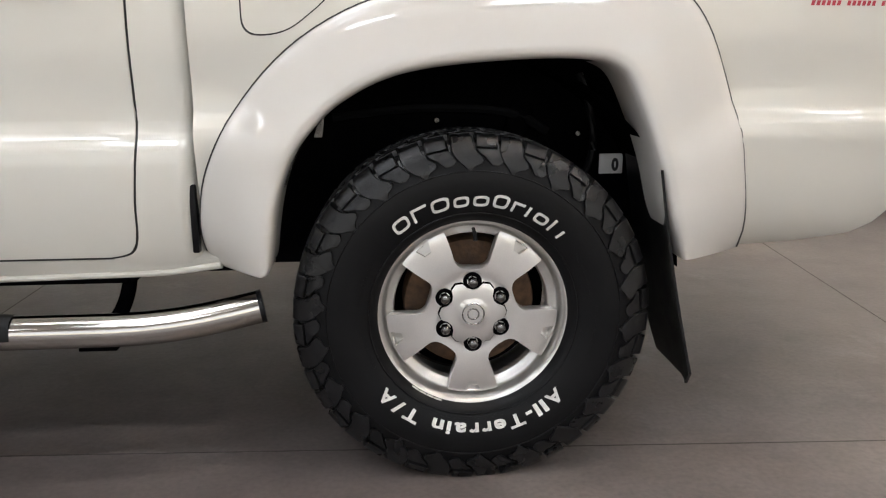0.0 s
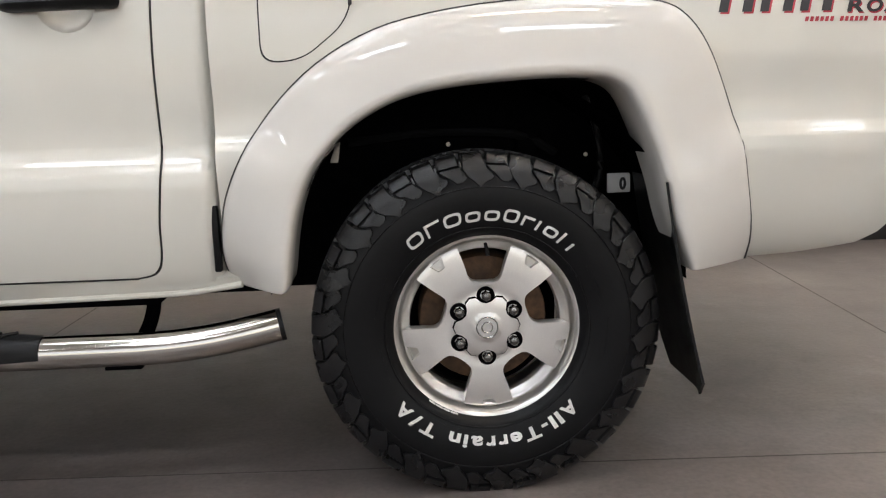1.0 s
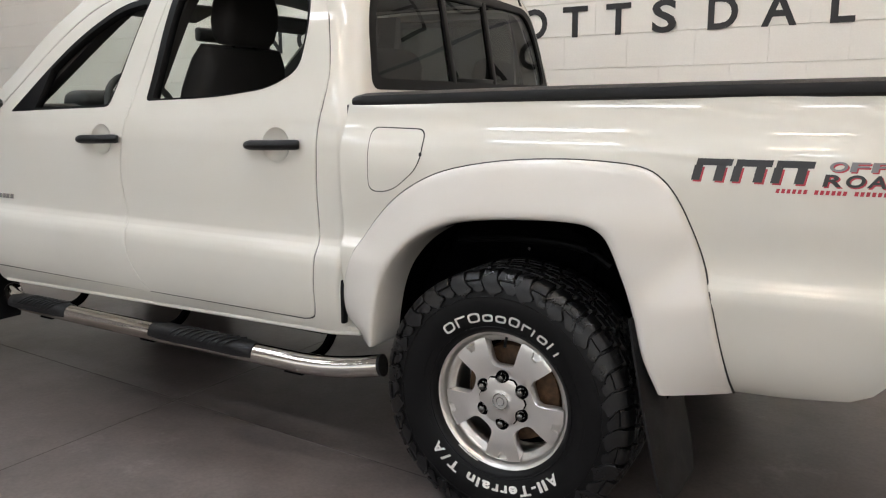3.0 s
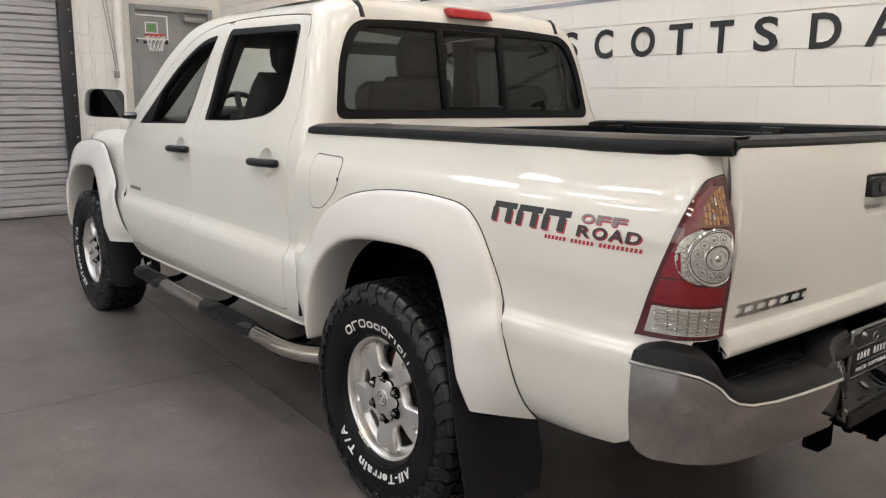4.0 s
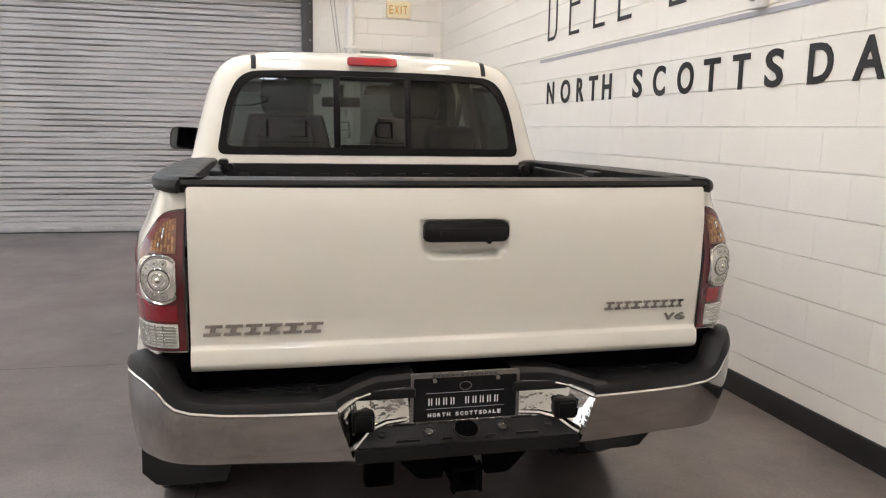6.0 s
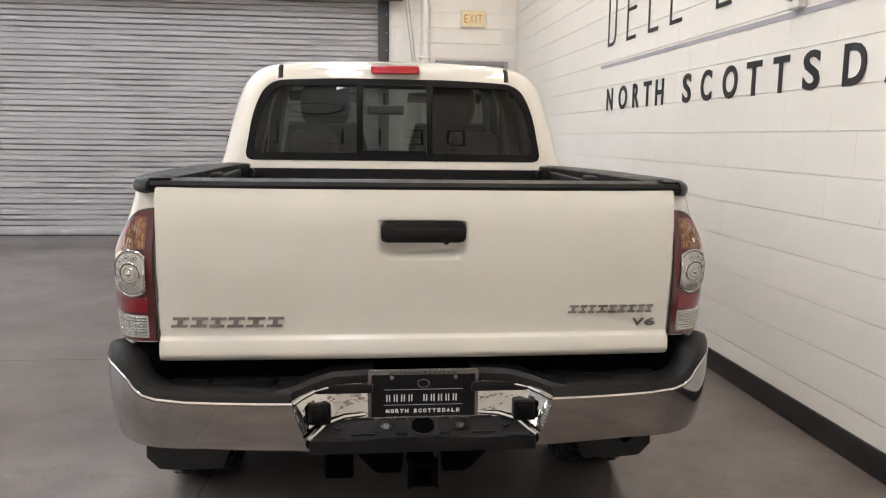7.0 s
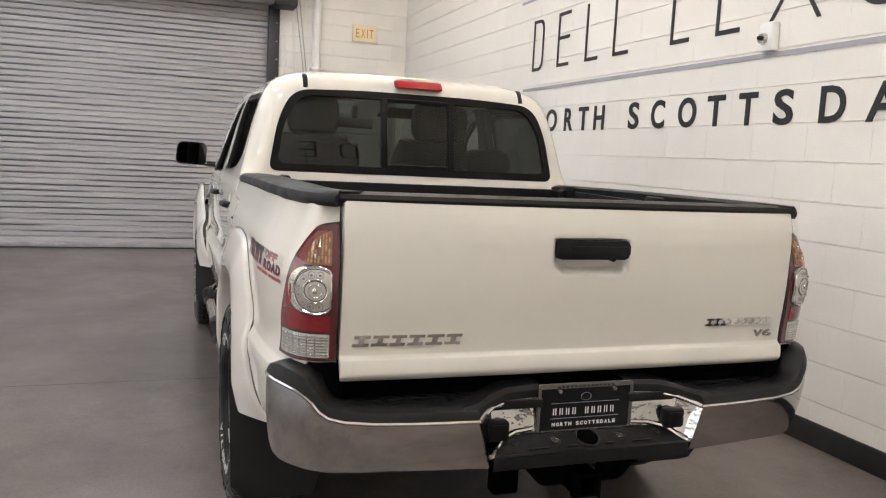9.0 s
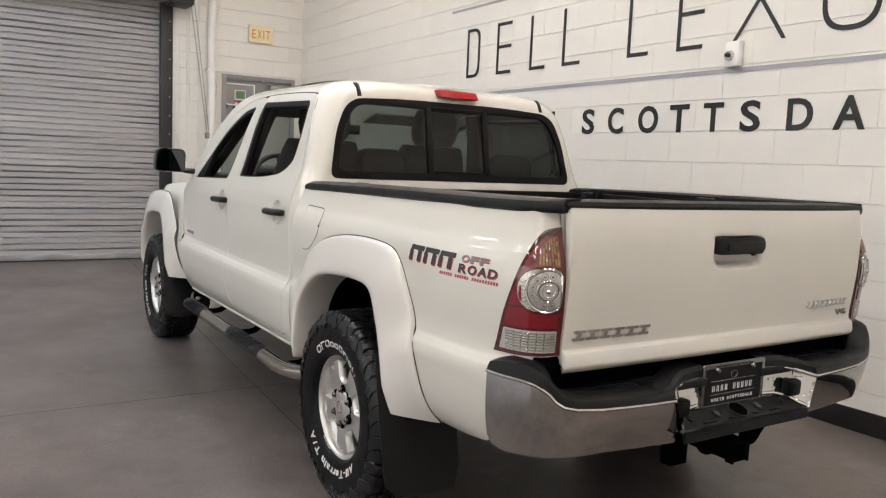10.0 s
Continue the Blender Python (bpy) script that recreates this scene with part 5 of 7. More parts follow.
    part("engine_badge", bm, CHROME_DULL, g, "chrome engine badge")


tailgate()


def bed_rails():
    for s in (-1, 1):
        rows = []
        for x in list(np.linspace(-0.545, 0.95, 40)) + [1.0, 1.04, 1.07, 1.09, 1.10]:
            z = RAIL_Z(x)
            y = float(np.interp(x, [-0.55, 0.5, 0.8, 0.95, 1.0, 1.05, 1.085, 1.10], [0.842, 0.841, 0.832, 0.812, 0.800, 0.782, 0.760, 0.742]))
            tip = min(1.0, (x + 0.56) / 0.03)
            inner, low = (0.715, 0.04) if x < 1.0 else (0.728, 0.010)
            sec = [(y - 0.001, z - 0.012), (y + 0.006, z - 0.004), (y + 0.007, z + 0.008), (y + 0.001, z + 0.020), (y - 0.014, z + 0.028), (y - 0.07, z + 0.031), (inner + 0.01, z + 0.029), (inner, z + 0.022), (inner, z - low), (inner + 0.012, z - low)]
            rows.append([(x, s * a, z + (b - z) * (0.5 + 0.5 * tip)) for a, b in sec])
        part("bed_rail_cap", loft(rows, closed_row=True, caps=True), TRIM, truck, "black plastic bed rail cap")
        # deck rail with cleats inside
        bm = bmesh.new()
        box(bm, (-0.42, min(s * 0.688, s * 0.714), 1.195), (0.92, max(s * 0.688, s * 0.714), 1.238), 0.005)
        rail = part("deck_rail", bm, TRIM, truck)
        for x in (-0.30, 0.42):
            bm = bmesh.new()
            box(bm, (x - 0.045, min(s * 0.66, s * 0.70), 1.205), (x + 0.045, max(s * 0.66, s * 0.70), 1.262), 0.010)
            tube(bm, [(x - 0.02, s * 0.655, 1.225), (x + 0.02, s * 0.655, 1.225)], 0.018, 12)
            part("cleat", bm, TRIM, rail)
    # liner tub
    bm = bmesh.new()
    box(bm, (-0.50, -0.555, 0.80), (1.06, 0.555, 0.83))
    lin = part("bed_liner", bm, LINER, truck, "black ribbed bed liner")
    bm = bmesh.new()
    box(bm, (-0.545, -0.715, 0.80), (-0.50, 0.715, 1.232), 0.006)
    part("liner_front", bm, LINER, lin)
    for s in (-1, 1):
        bm = bmesh.new()
        box(bm, (-0.50, min(s * 0.70, s * 0.73), 0.937), (1.06, max(s * 0.70, s * 0.73), 1.228))
        part("liner_side", bm, LINER, lin)
    for k in range(11):
        bm = bmesh.new()
        y = -0.60 + 0.12 * k
        box(bm, (-0.50, y - 0.02, 0.85), (-0.488, y + 0.02, 1.19), 0.004)
        part("liner_rib", bm, LINER, lin)
    bm = bmesh.new()
    box(bm, (1.045, -0.722, 0.80), (1.062, 0.722, 1.25))
    part("gate_liner", bm, LINER, truck)


bed_rails()


LENS_GOLD = lens("gold_lens_bar", (0.33, 0.17, 0.075), 0.0, 0.14)
LENS_SMOKE = lens("smoky_red_lens", (0.16, 0.045, 0.045), 0.0, 0.05)
LAMP_DARK = material("lamp_shadow_gap", (0.05, 0.035, 0.032), 0.3, specular=0.3, stain=0.1)
BOWL = material("faceted_reflector", (0.58, 0.57, 0.53), 0.17, 0.92, grain=0.12, grain_scale=120, stain=0.1, stain_scale=40, bump=0.0012, bump_scale=140)


def tail_lamp(flip):
    s = 1 if flip else -1
    L = lambda d: (lambda a, z: bed_surf(a, z, d))

    def sheet(name, loop, mat, lift, parent, step=0.010, deep=0.005, label=""):
        return part(name, trimmed(L(lift), loop, (), (step, step), deep, flip), mat, parent, label)

    def put(p):
        return (p[0], p[1] if s < 0 else -p[1], p[2])
    outer = [(0.965, 0.833), (0.985, 0.90), (1.008, 0.97), (1.034, 1.045), (1.057, 1.110), (1.084, 1.158), (1.122, 1.188), (S_END - 0.002, 1.199), (S_END - 0.002, 1.0), (S_END - 0.002, 0.838)]
    loop = spline(outer[:8], n=4) + [outer[8], outer[9]]
    cx, cz = 1.10, 1.01
    t = part("tail_lamp", trimmed(L(0.008), loop, (), (0.012, 0.014), 0.016, flip), LENS_RED, truck, "red and clear tail lamp")
    rim = [(cx + (u - cx) * 1.035, cz + (v - cz) * 1.02) for u, v in loop]
    part("lamp_surround", trimmed(L(0.003), rim, [loop], (0.02, 0.02), 0.006, flip), SEAM, t, "black lamp gasket")
    E = S_END - 0.020
    left = hermite([0.833, 0.90, 0.97, 1.045, 1.108, 1.155, 1.185], [0.965, 0.985, 1.008, 1.034, 1.057, 1.084, 1.122])
    # smoky outer part, the upper indicator and its ribs
    sheet("smoky_lens", [(left(z) + 0.010, z) for z in np.linspace(0.985, 1.178, 9)] + [(1.150, 1.180), (1.096, 1.090), (1.082, 0.985)], LENS_SMOKE, 0.0095, t)
    up = fillet([(1.092, 1.092, 0.004), (E, 1.092, 0.004), (E, 1.180, 0.006), (1.138, 1.174, 0.025), (1.108, 1.150, 0.02)])
    lamp = sheet("upper_lens", up, LENS_AMBER, 0.0105, t, label="clear amber tinted upper lens")
    rnd = random.Random(7)
    k = 0
    u = 1.104
    while u + 0.007 < E - 0.002:
        top = min(1.174, 1.142 + (u - 1.104) * 0.95)
        z = 1.098
        while z + 0.006 < top:
            h = rnd.choice((0.008, 0.012, 0.017))
            h = min(h, top - z)
            mat = rnd.choice((LENS_GOLD, LENS_GOLD, LENS_GOLD, BOWL, LENS_AMBER))
            sheet("lens_rib", [(u, z), (u + 0.0046, z), (u + 0.0046, z + h), (u, z + h)], mat, 0.0130 + 0.001 * (k % 2), lamp, 0.012, 0.003)
            z += h + 0.0025
            k += 1
        u += 0.0088
    # the round lamp: a bright bowl that runs on round the corner, diode cups, a bull's eye
    cs, cz = 1.130, 1.026
    R = 0.064

    def dome(u, v):
        r = ((u - cs)**2 + (v - cz)**2) / R**2
        return bed_surf(u, v, 0.013 + 0.009 * max(0, 1 - r))

    def disc(r, n=36, du=0.0):
        return [(min(cs + du + 0.92 * r * math.cos(a * 2 * math.pi / n), E), cz + r * math.sin(a * 2 * math.pi / n)) for a in range(n)]
    sheet("lamp_bowl", disc(0.060, 36, -0.026), BOWL, 0.0115, t, label="bright faceted reflector bowl")
    round_ = part("round_lens", trimmed(dome, disc(R), (), (0.009, 0.009), 0.008, flip), LAMP_SILVER, t, "round clear lens over silver reflector")

    def ring(name, r, thick, mat, du=0.0, dv=0.0, n=32, out=0.0):
        pts = []
        for a in range(n + 1):
            p = dome(min(cs + du + 0.92 * r * math.cos(a * 2 * math.pi / n), E - 0.001), cz + dv + r * math.sin(a * 2 * math.pi / n))
            pts.append(put((p[0] + out, p[1], p[2])))
        bm = bmesh.new()
        tube(bm, pts, thick, 6, caps=False)
        part(name, bm, mat, round_)
    ring("lens_ring", R - 0.002, 0.0030, CHROME)
    ring("lens_ring", R - 0.0075, 0.0012, LAMP_DARK)
    ring("lens_ring", 0.030, 0.0022, CHROME)
    ring("lens_ring", 0.0265, 0.0012, LAMP_DARK)
    ring("lens_ring", 0.017, 0.0016, BOWL)
    for k in range(12):
        a = 2 * math.pi * k / 12 + 0.26
        du, dv = 0.92 * 0.0425 * math.cos(a), 0.0425 * math.sin(a)
        if cs + du > E - 0.010:
            continue
        ring("diode_cup", 0.0088, 0.0013, DIODE, du, dv, 14)
        x, y, z = dome(cs + du, cz + dv)
        bm = bmesh.new()
        bmesh.ops.create_icosphere(bm, subdivisions=2, radius=0.0048, matrix=Matrix.Translation(put((x - 0.001, y, z))))
        part("diode", bm, DIODE, round_)
    x, y, z = dome(cs, cz)
    bm = bmesh.new()
    bmesh.ops.create_icosphere(bm, subdivisions=2, radius=0.009, matrix=Matrix.Translation(put((x - 0.004, y, z))))
    part("bulb_cover", bm, BOWL, round_)
    # bright red band and the ribbed reversing lens
    sheet("red_band", [(left(0.918) + 0.012, 0.916), (E, 0.916), (E, 0.958), (1.098, 0.958), (1.076, 0.972), (left(0.972) + 0.012, 0.972)], LENS_BRIGHT, 0.0105, t, label="bright red brake lens")
    sheet("red_side", [(left(0.980) + 0.010, 0.978), (1.064, 0.978), (1.060, 1.035), (left(1.035) + 0.010, 1.035)], LENS_BRIGHT, 0.0115, t)
    low = fillet([(0.988, 0.845, 0.004), (E, 0.845, 0.004), (E, 0.908, 0.004), (1.004, 0.908, 0.004)])
    rev = sheet("reversing_lens", low, LENS_CLEAR, 0.0105, t, 0.012, label="clear ribbed reversing lens")
    for k in range(7):
        z = 0.8500 + 0.0080 * k
        sheet("lens_rib", [(1.012, z), (E - 0.004, z), (E - 0.004, z + 0.0042), (1.012, z + 0.0042)], BOWL if k % 2 else REFLECTOR, 0.0130, rev, 0.012, 0.0035)
    for k in range(5):
        u = 1.040 + 0.022 * k
        sheet("lens_rib", [(u, 0.848), (u + 0.0030, 0.848), (u + 0.0030, 0.905), (u, 0.905)], LAMP_DARK, 0.0122, rev, 0.012, 0.002)


tail_lamp(False)
tail_lamp(True)

# bumper
BUMP = spline([(0.950, 0.898), (1.02, 0.891), (1.09, 0.862), (1.150, 0.808), (1.190, 0.722), (1.210, 0.60), (1.220, 0.45), (1.224, 0.30), (1.226, 0.0)], n=14)
_bp = np.array(BUMP)
_bl = np.concatenate([[0], np.cumsum(np.linalg.norm(np.diff(_bp, axis=0), axis=1))])
BUMP_X, BUMP_Y = hermite(list(_bl), list(_bp[:, 0])), hermite(list(_bl), list(_bp[:, 1]))
p_of_y = lambda y: float(np.interp(-y, -_bp[:, 1], _bl))


def bumper():
    b = part("rear_bumper", trimmed_bumper(False), CHROME_BUMPER, truck, "chromed steel rear bumper")
    part("bumper_half", trimmed_bumper(True), CHROME_BUMPER, b)
    for flip in (False, True):
        s = 1 if flip else -1

        def m(p):
            return (p[0], s * p[1], p[2])
        # pale rolled edge along the top of the chrome
        edge = [(BUMP_X(p) - 0.004, BUMP_Y(p) - 0.003, z) for p, z in TOP_EDGE]
        bm = bmesh.new()
        tube(bm, [m(q) for q in edge], 0.0065, 8)
        part("rolled_edge", bm, CHROME, b)
        # corner pad and step pad: one black moulding
        rows = []
        for p, z in TOP_EDGE:
            x, y = BUMP_X(p), BUMP_Y(p)
            dx, dy = BUMP_X(p + 0.002) - BUMP_X(p - 0.002), BUMP_Y(p + 0.002) - BUMP_Y(p - 0.002)
            n = math.hypot(dx, dy)
            nx, ny = dy / n, -dx / n          # inwards
            hi = 0.05 if z > 0.745 else 0.05 - 0.018 * min(1, (0.745 - z) / 0.05)
            hi *= 0.62 + 0.38 * min(1, (p - 0.03) / 0.06)
            sec = [(-0.001, -0.004), (0.003, hi * 0.5), (-0.004 + 0.014, hi * 0.85), (0.028, hi), (0.055, hi + 0.004), (0.075, hi + 0.002), (0.085, 0.0)]
            rows.append([m((x + nx * a, y + ny * a, z + h)) for a, h in sec])
        part("bumper_pad", loft(rows), TRIM, b, "black plastic bumper top pad")
        bm = bmesh.new()
        box(bm, (1.0, min(s * 0.70, s * 0.795), 0.70), (1.085, max(s * 0.70, s * 0.795), 0.836), 0.01)
        part("corner_filler", bm, DARK, b)
        # tread area behind the pad
        bm = bmesh.new()
        box(bm, (1.00, min(s * 0.14, s * 0.72), 0.690), (1.16, max(s * 0.14, s * 0.72), 0.716), 0.004)
        step = part("step_pad", bm, TRIM, b, "black ribbed step pad")
        for k in range(3):
            for ya, yb in ((0.60, 0.69), (0.42, 0.58), (0.25, 0.40)):
                bm = bmesh.new()
                box(bm, (1.085 + 0.022 * k, min(s * ya, s * yb), 0.716), (1.097 + 0.022 * k, max(s * ya, s * yb), 0.7205), 0.0015)
                part("tread_rib", bm, TRIM, b)
        # recessed panel beside the plate
        bm = loft([[m((x + 0.13 * (0.715 - z) * (1 if y < 0.33 else 0.3), y, z)) for y, x in ((0.362, 1.222), (0.345, 1.196), (0.315, 1.165), (0.26, 1.145), (0.20, 1.136), (0.14, 1.134))] for z in (0.56, 0.60, 0.66, 0.715)])
        for v in bm.verts:
            if abs(v.co.y) > 0.30:
                v.co.y -= s * 0.33 * max(0.0, 0.69 - v.co.z) * (abs(v.co.y) - 0.25) / 0.11
            if v.co.z > 0.70:
                v.co.z = 0.688 + 0.022 * min(1, max(0, (0.36 - abs(v.co.y)) / 0.16))
        part("recess_panel", bm, CHROME_WAVY, b)
        part("recess_cheek", loft([[m((1.214 - 0.046 * k, 0.357 - 0.05 * k, 0.684 + 0.016 * k)) for k in (0, 0.35, 0.7, 1)], [m((1.198 - 0.036 * k, 0.313 - 0.04 * k, 0.545)) for k in (0, 0.35, 0.7, 1)]]), CHROME_WAVY, b)
        bm = bmesh.new()
        tube(bm, [m(q) for q in ((1.220, 0.358, 0.686), (1.196, 0.335, 0.694), (1.165, 0.30, 0.704), (1.148, 0.25, 0.711), (1.138, 0.17, 0.713))], 0.008, 8)
        part("rolled_edge", bm, CHROME, b)
        bm = bmesh.new()
        tube(bm, [m(q) for q in ((1.222, 0.318, 0.584), (1.20, 0.30, 0.592), (1.172, 0.27, 0.612), (1.150, 0.22, 0.622), (1.140, 0.16, 0.624))], 0.008, 8)
        part("rolled_edge", bm, CHROME, b)
        bm = bmesh.new()
        box(bm, (1.155, min(s * 0.255, s * 0.318), 0.612), (1.197, max(s * 0.255, s * 0.318), 0.670), 0.010)
        box(bm, (1.190, min(s * 0.263, s * 0.310), 0.622), (1.200, max(s * 0.263, s * 0.310), 0.662), 0.004)
        tl = part("plate_lamp", bm, RUBBER_SEAL, b, "black number plate lamp housing")
        # sloping rise of the black pad towards the plate
        rows = []
        for y, x, z, h in ((0.40, 1.214, 0.690, 0.030), (0.355, 1.205, 0.694, 0.034), (0.31, 1.175, 0.704, 0.036), (0.25, 1.152, 0.716, 0.036), (0.14, 1.140, 0.718, 0.036)):
            rows.append([m((x - d, y, z + k)) for d, k in ((-0.002, 0.0), (0.0, h * 0.6), (0.012, h * 0.95), (0.04, h), (0.08, h * 0.9), (0.10, 0.0))])
        part("bumper_pad", loft(rows), TRIM, b)
    # centre step
    bm = bmesh.new()
    prof = fillet([(-0.318, 1.232, 0.012), (0.318, 1.232, 0.012), (0.215, 1.125, 0.02), (-0.215, 1.125, 0.02)])
    prism(bm, [(y, x) for y, x in prof], 0.545, 0.582, Matrix(((0, 1, 0, 0), (1, 0, 0, 0), (0, 0, 1, 0), (0, 0, 0, 1))), 0.006)
    cs = part("centre_step", bm, TRIM, b, "black plastic centre step with ball hole")
    bm = bmesh.new()
    rows = [[(1.124, y, 0.628), (1.15, y, 0.612), (1.19, y, 0.590), (1.228, y, 0.578)] for y in np.linspace(-0.30, 0.30, 13)]
    for r in rows:
        k = abs(r[0][1]) / 0.30
        r[0], r[1] = (1.124 + 0.10 * max(0, k - 0.6), r[0][1], r[0][2]), (1.15 + 0.075 * max(0, k - 0.7), r[1][1], r[1][2])
    bm.free()
    part("step_top", loft(rows), TRIM, b)
    for y, r in ((0.0, 0.031), (-0.105, 0.013), (0.105, 0.013), (-0.235, 0.008), (0.235, 0.008)):
        bm = bmesh.new()
        z = 0.5975
        ring = [(1.178 + r * math.cos(a * math.pi / 12), y + r * 1.15 * math.sin(a * math.pi / 12), z + 0.003 - r * math.cos(a * math.pi / 12) * 0.5) for a in range(25)]
        tube(bm, ring, 0.0035, 6, caps=False)
        part("hole_ring", bm, TRIM, b)
        # discs laid on, nothing cut: near-black paints the hole's shade, dull chrome the bolts
        bm = bmesh.new()
        vs = [bm.verts.new((p[0], p[1], p[2] + 0.001)) for p in ring[:-1]]
        f = bm.faces.new(vs)
        rr = bmesh.ops.extrude_face_region(bm, geom=[f])
        bmesh.ops.translate(bm, vec=(0, 0, -0.01), verts=[v for v in rr["geom"] if isinstance(v, bmesh.types.BMVert)])
        part("hole", bm, DARK if r > 0.02 else CHROME_DULL if r > 0.012 else TRIM, b)
    for x, z in ((1.150, 0.6125), (1.204, 0.5875)):
        for ya, yb in ((-0.20, -0.135), (-0.075, -0.045), (0.045, 0.075), (0.135, 0.20)):
            bm = bmesh.new()
            box(bm, (x - 0.003, ya, z - 0.004), (x + 0.003, yb, z + 0.0035), 0.001)
            part("step_rib", bm, TRIM, b)
    # dark panel behind the bumper
    bm = bmesh.new()
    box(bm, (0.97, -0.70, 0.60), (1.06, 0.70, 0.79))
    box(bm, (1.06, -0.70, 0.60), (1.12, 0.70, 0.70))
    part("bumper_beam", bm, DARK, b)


TOP_EDGE = [(0.032, 0.776), (0.06, 0.776), (0.10, 0.775), (0.15, 0.772), (0.19, 0.765), (0.215, 0.753), (0.235, 0.740), (0.255, 0.718), (0.28, 0.703), (0.32, 0.695), (0.40, 0.690), (0.50, 0.688), (p_of_y(0.45), 0.686), (p_of_y(0.36), 0.685)]


def trimmed_bumper(flip):
    top = [(p, z) for p, z in TOP_EDGE]
    loop = [(0.032, 0.640), (0.035, 0.585), (0.055, 0.560), (0.09, 0.548), (0.16, 0.545), (0.28, 0.545), (0.45, 0.548), (p_of_y(0.306), 0.535)] + spline(top, n=3)[::-1]

    def surf(p, z):
        x, y = BUMP_X(p), BUMP_Y(p)
        t = (z - 0.66) / 0.12
        tuck = 0.15 * (0.70 - z) + 0.014 * max(0, -t)**2 + 0.016 * max(0, t)**2
        tuck *= min(1.0, 0.35 + p / 0.25)
        dx, dy = BUMP_X(p + 0.002) - BUMP_X(p - 0.002), BUMP_Y(p + 0.002) - BUMP_Y(p - 0.002)
        n = math.hypot(dx, dy)
        return (x + dy / n * tuck, -(y - dx / n * tuck), z)
    return trimmed(surf, loop, (), (0.02, 0.014), 0.02, flip)


bumper()


def number_plate():
    """A dealer's plate: plain bars for the name, and one readable line."""
    m = Matrix(((0, 0, 1, 1.145), (1, 0, 0, 0.003), (0, 1, 0, 0.675), (0, 0, 0, 1)))
    p = part("number_plate", plate_body(), PLATE_BLACK, truck, "black dealer plate in a chrome frame", at=m)
    bm = bmesh.new()
    o = fillet([(-0.156, -0.080, 0.008), (0.156, -0.080, 0.008), (0.156, 0.080, 0.008), (-0.156, 0.080, 0.008)])
    i = fillet([(-0.147, -0.058, 0.004), (0.147, -0.058, 0.004), (0.147, 0.066, 0.004), (-0.147, 0.066, 0.004)])
    part("plate_frame", trimmed(lambda u, v: (u, v, 0.008), o, [i], (0.02, 0.02), 0.008), FRAME_GREY, p, "chrome plate frame with dark bars")
    for y, z, w, h, mat, n in ((-0.105, -0.013, 0.21, 0.020, PLATE_WHITE, 10), (-0.105, -0.072, 0.21, 0.012, TRIM, 10), (-0.095, 0.068, 0.19, 0.007, TRIM, 14)):
        bm = bmesh.new()
        for k in range(n):
            if n == 10 and k == 4:
                continue
            x = y + w * k / n
            for o in (0.0, 0.36):
                plate_shape(bm, slanted(x + w / n * o, z, w / n * 0.15, h), lambda a, b, d: (a, b, d + (0.0045 if mat is PLATE_WHITE else 0.0082)), 0.001)
        tagged(part("plate_lettering", bm, mat, p), kind="stuff")
    bm = bmesh.new()
    for z in (0.021, -0.024):
        plate_shape(bm, slanted(-0.112, z, 0.224, 0.0012), lambda a, b, d: (a, b, d + 0.0045), 0.001)
    part("plate_rule", bm, LINE_GREY, p)
    bm = bmesh.new()
    words = "NORTH SCOTTSDALE"
    x = -0.106
    for ch in words:
        if ch != " ":
            letter(bm, ch, lambda a, b, d, x=x: (x + a, -0.046 + b, d + 0.0045), 0.0095, 0.0105, 0.001, 0.03)
        x += 0.0135 if ch != " " else 0.011
    part("plate_words", bm, PLATE_WHITE, p)
    bm = bmesh.new()
    ring = [(0.0165 * math.cos(a * math.pi / 12), 0.039 + 0.0115 * math.sin(a * math.pi / 12), 0.005) for a in range(25)]
    tube(bm, ring, 0.0012, 6, caps=False)
    part("plate_mark", bm, REFLECTOR, p)
    for x in (-0.090, 0.090):
        bm = bmesh.new()
        bmesh.ops.create_cone(bm, cap_ends=True, segments=12, radius1=0.009, radius2=0.006, depth=0.008, matrix=pose(x, 0.060, 0.012))
        part("plate_screw", bm, CHROME_DULL, p)


def plate_body():
    bm = bmesh.new()
    prism(bm, fillet([(-0.152, -0.077, 0.008), (0.152, -0.077, 0.008), (0.152, 0.077, 0.008), (-0.152, 0.077, 0.008)]), 0, 0.004)
    return bm


number_plate()


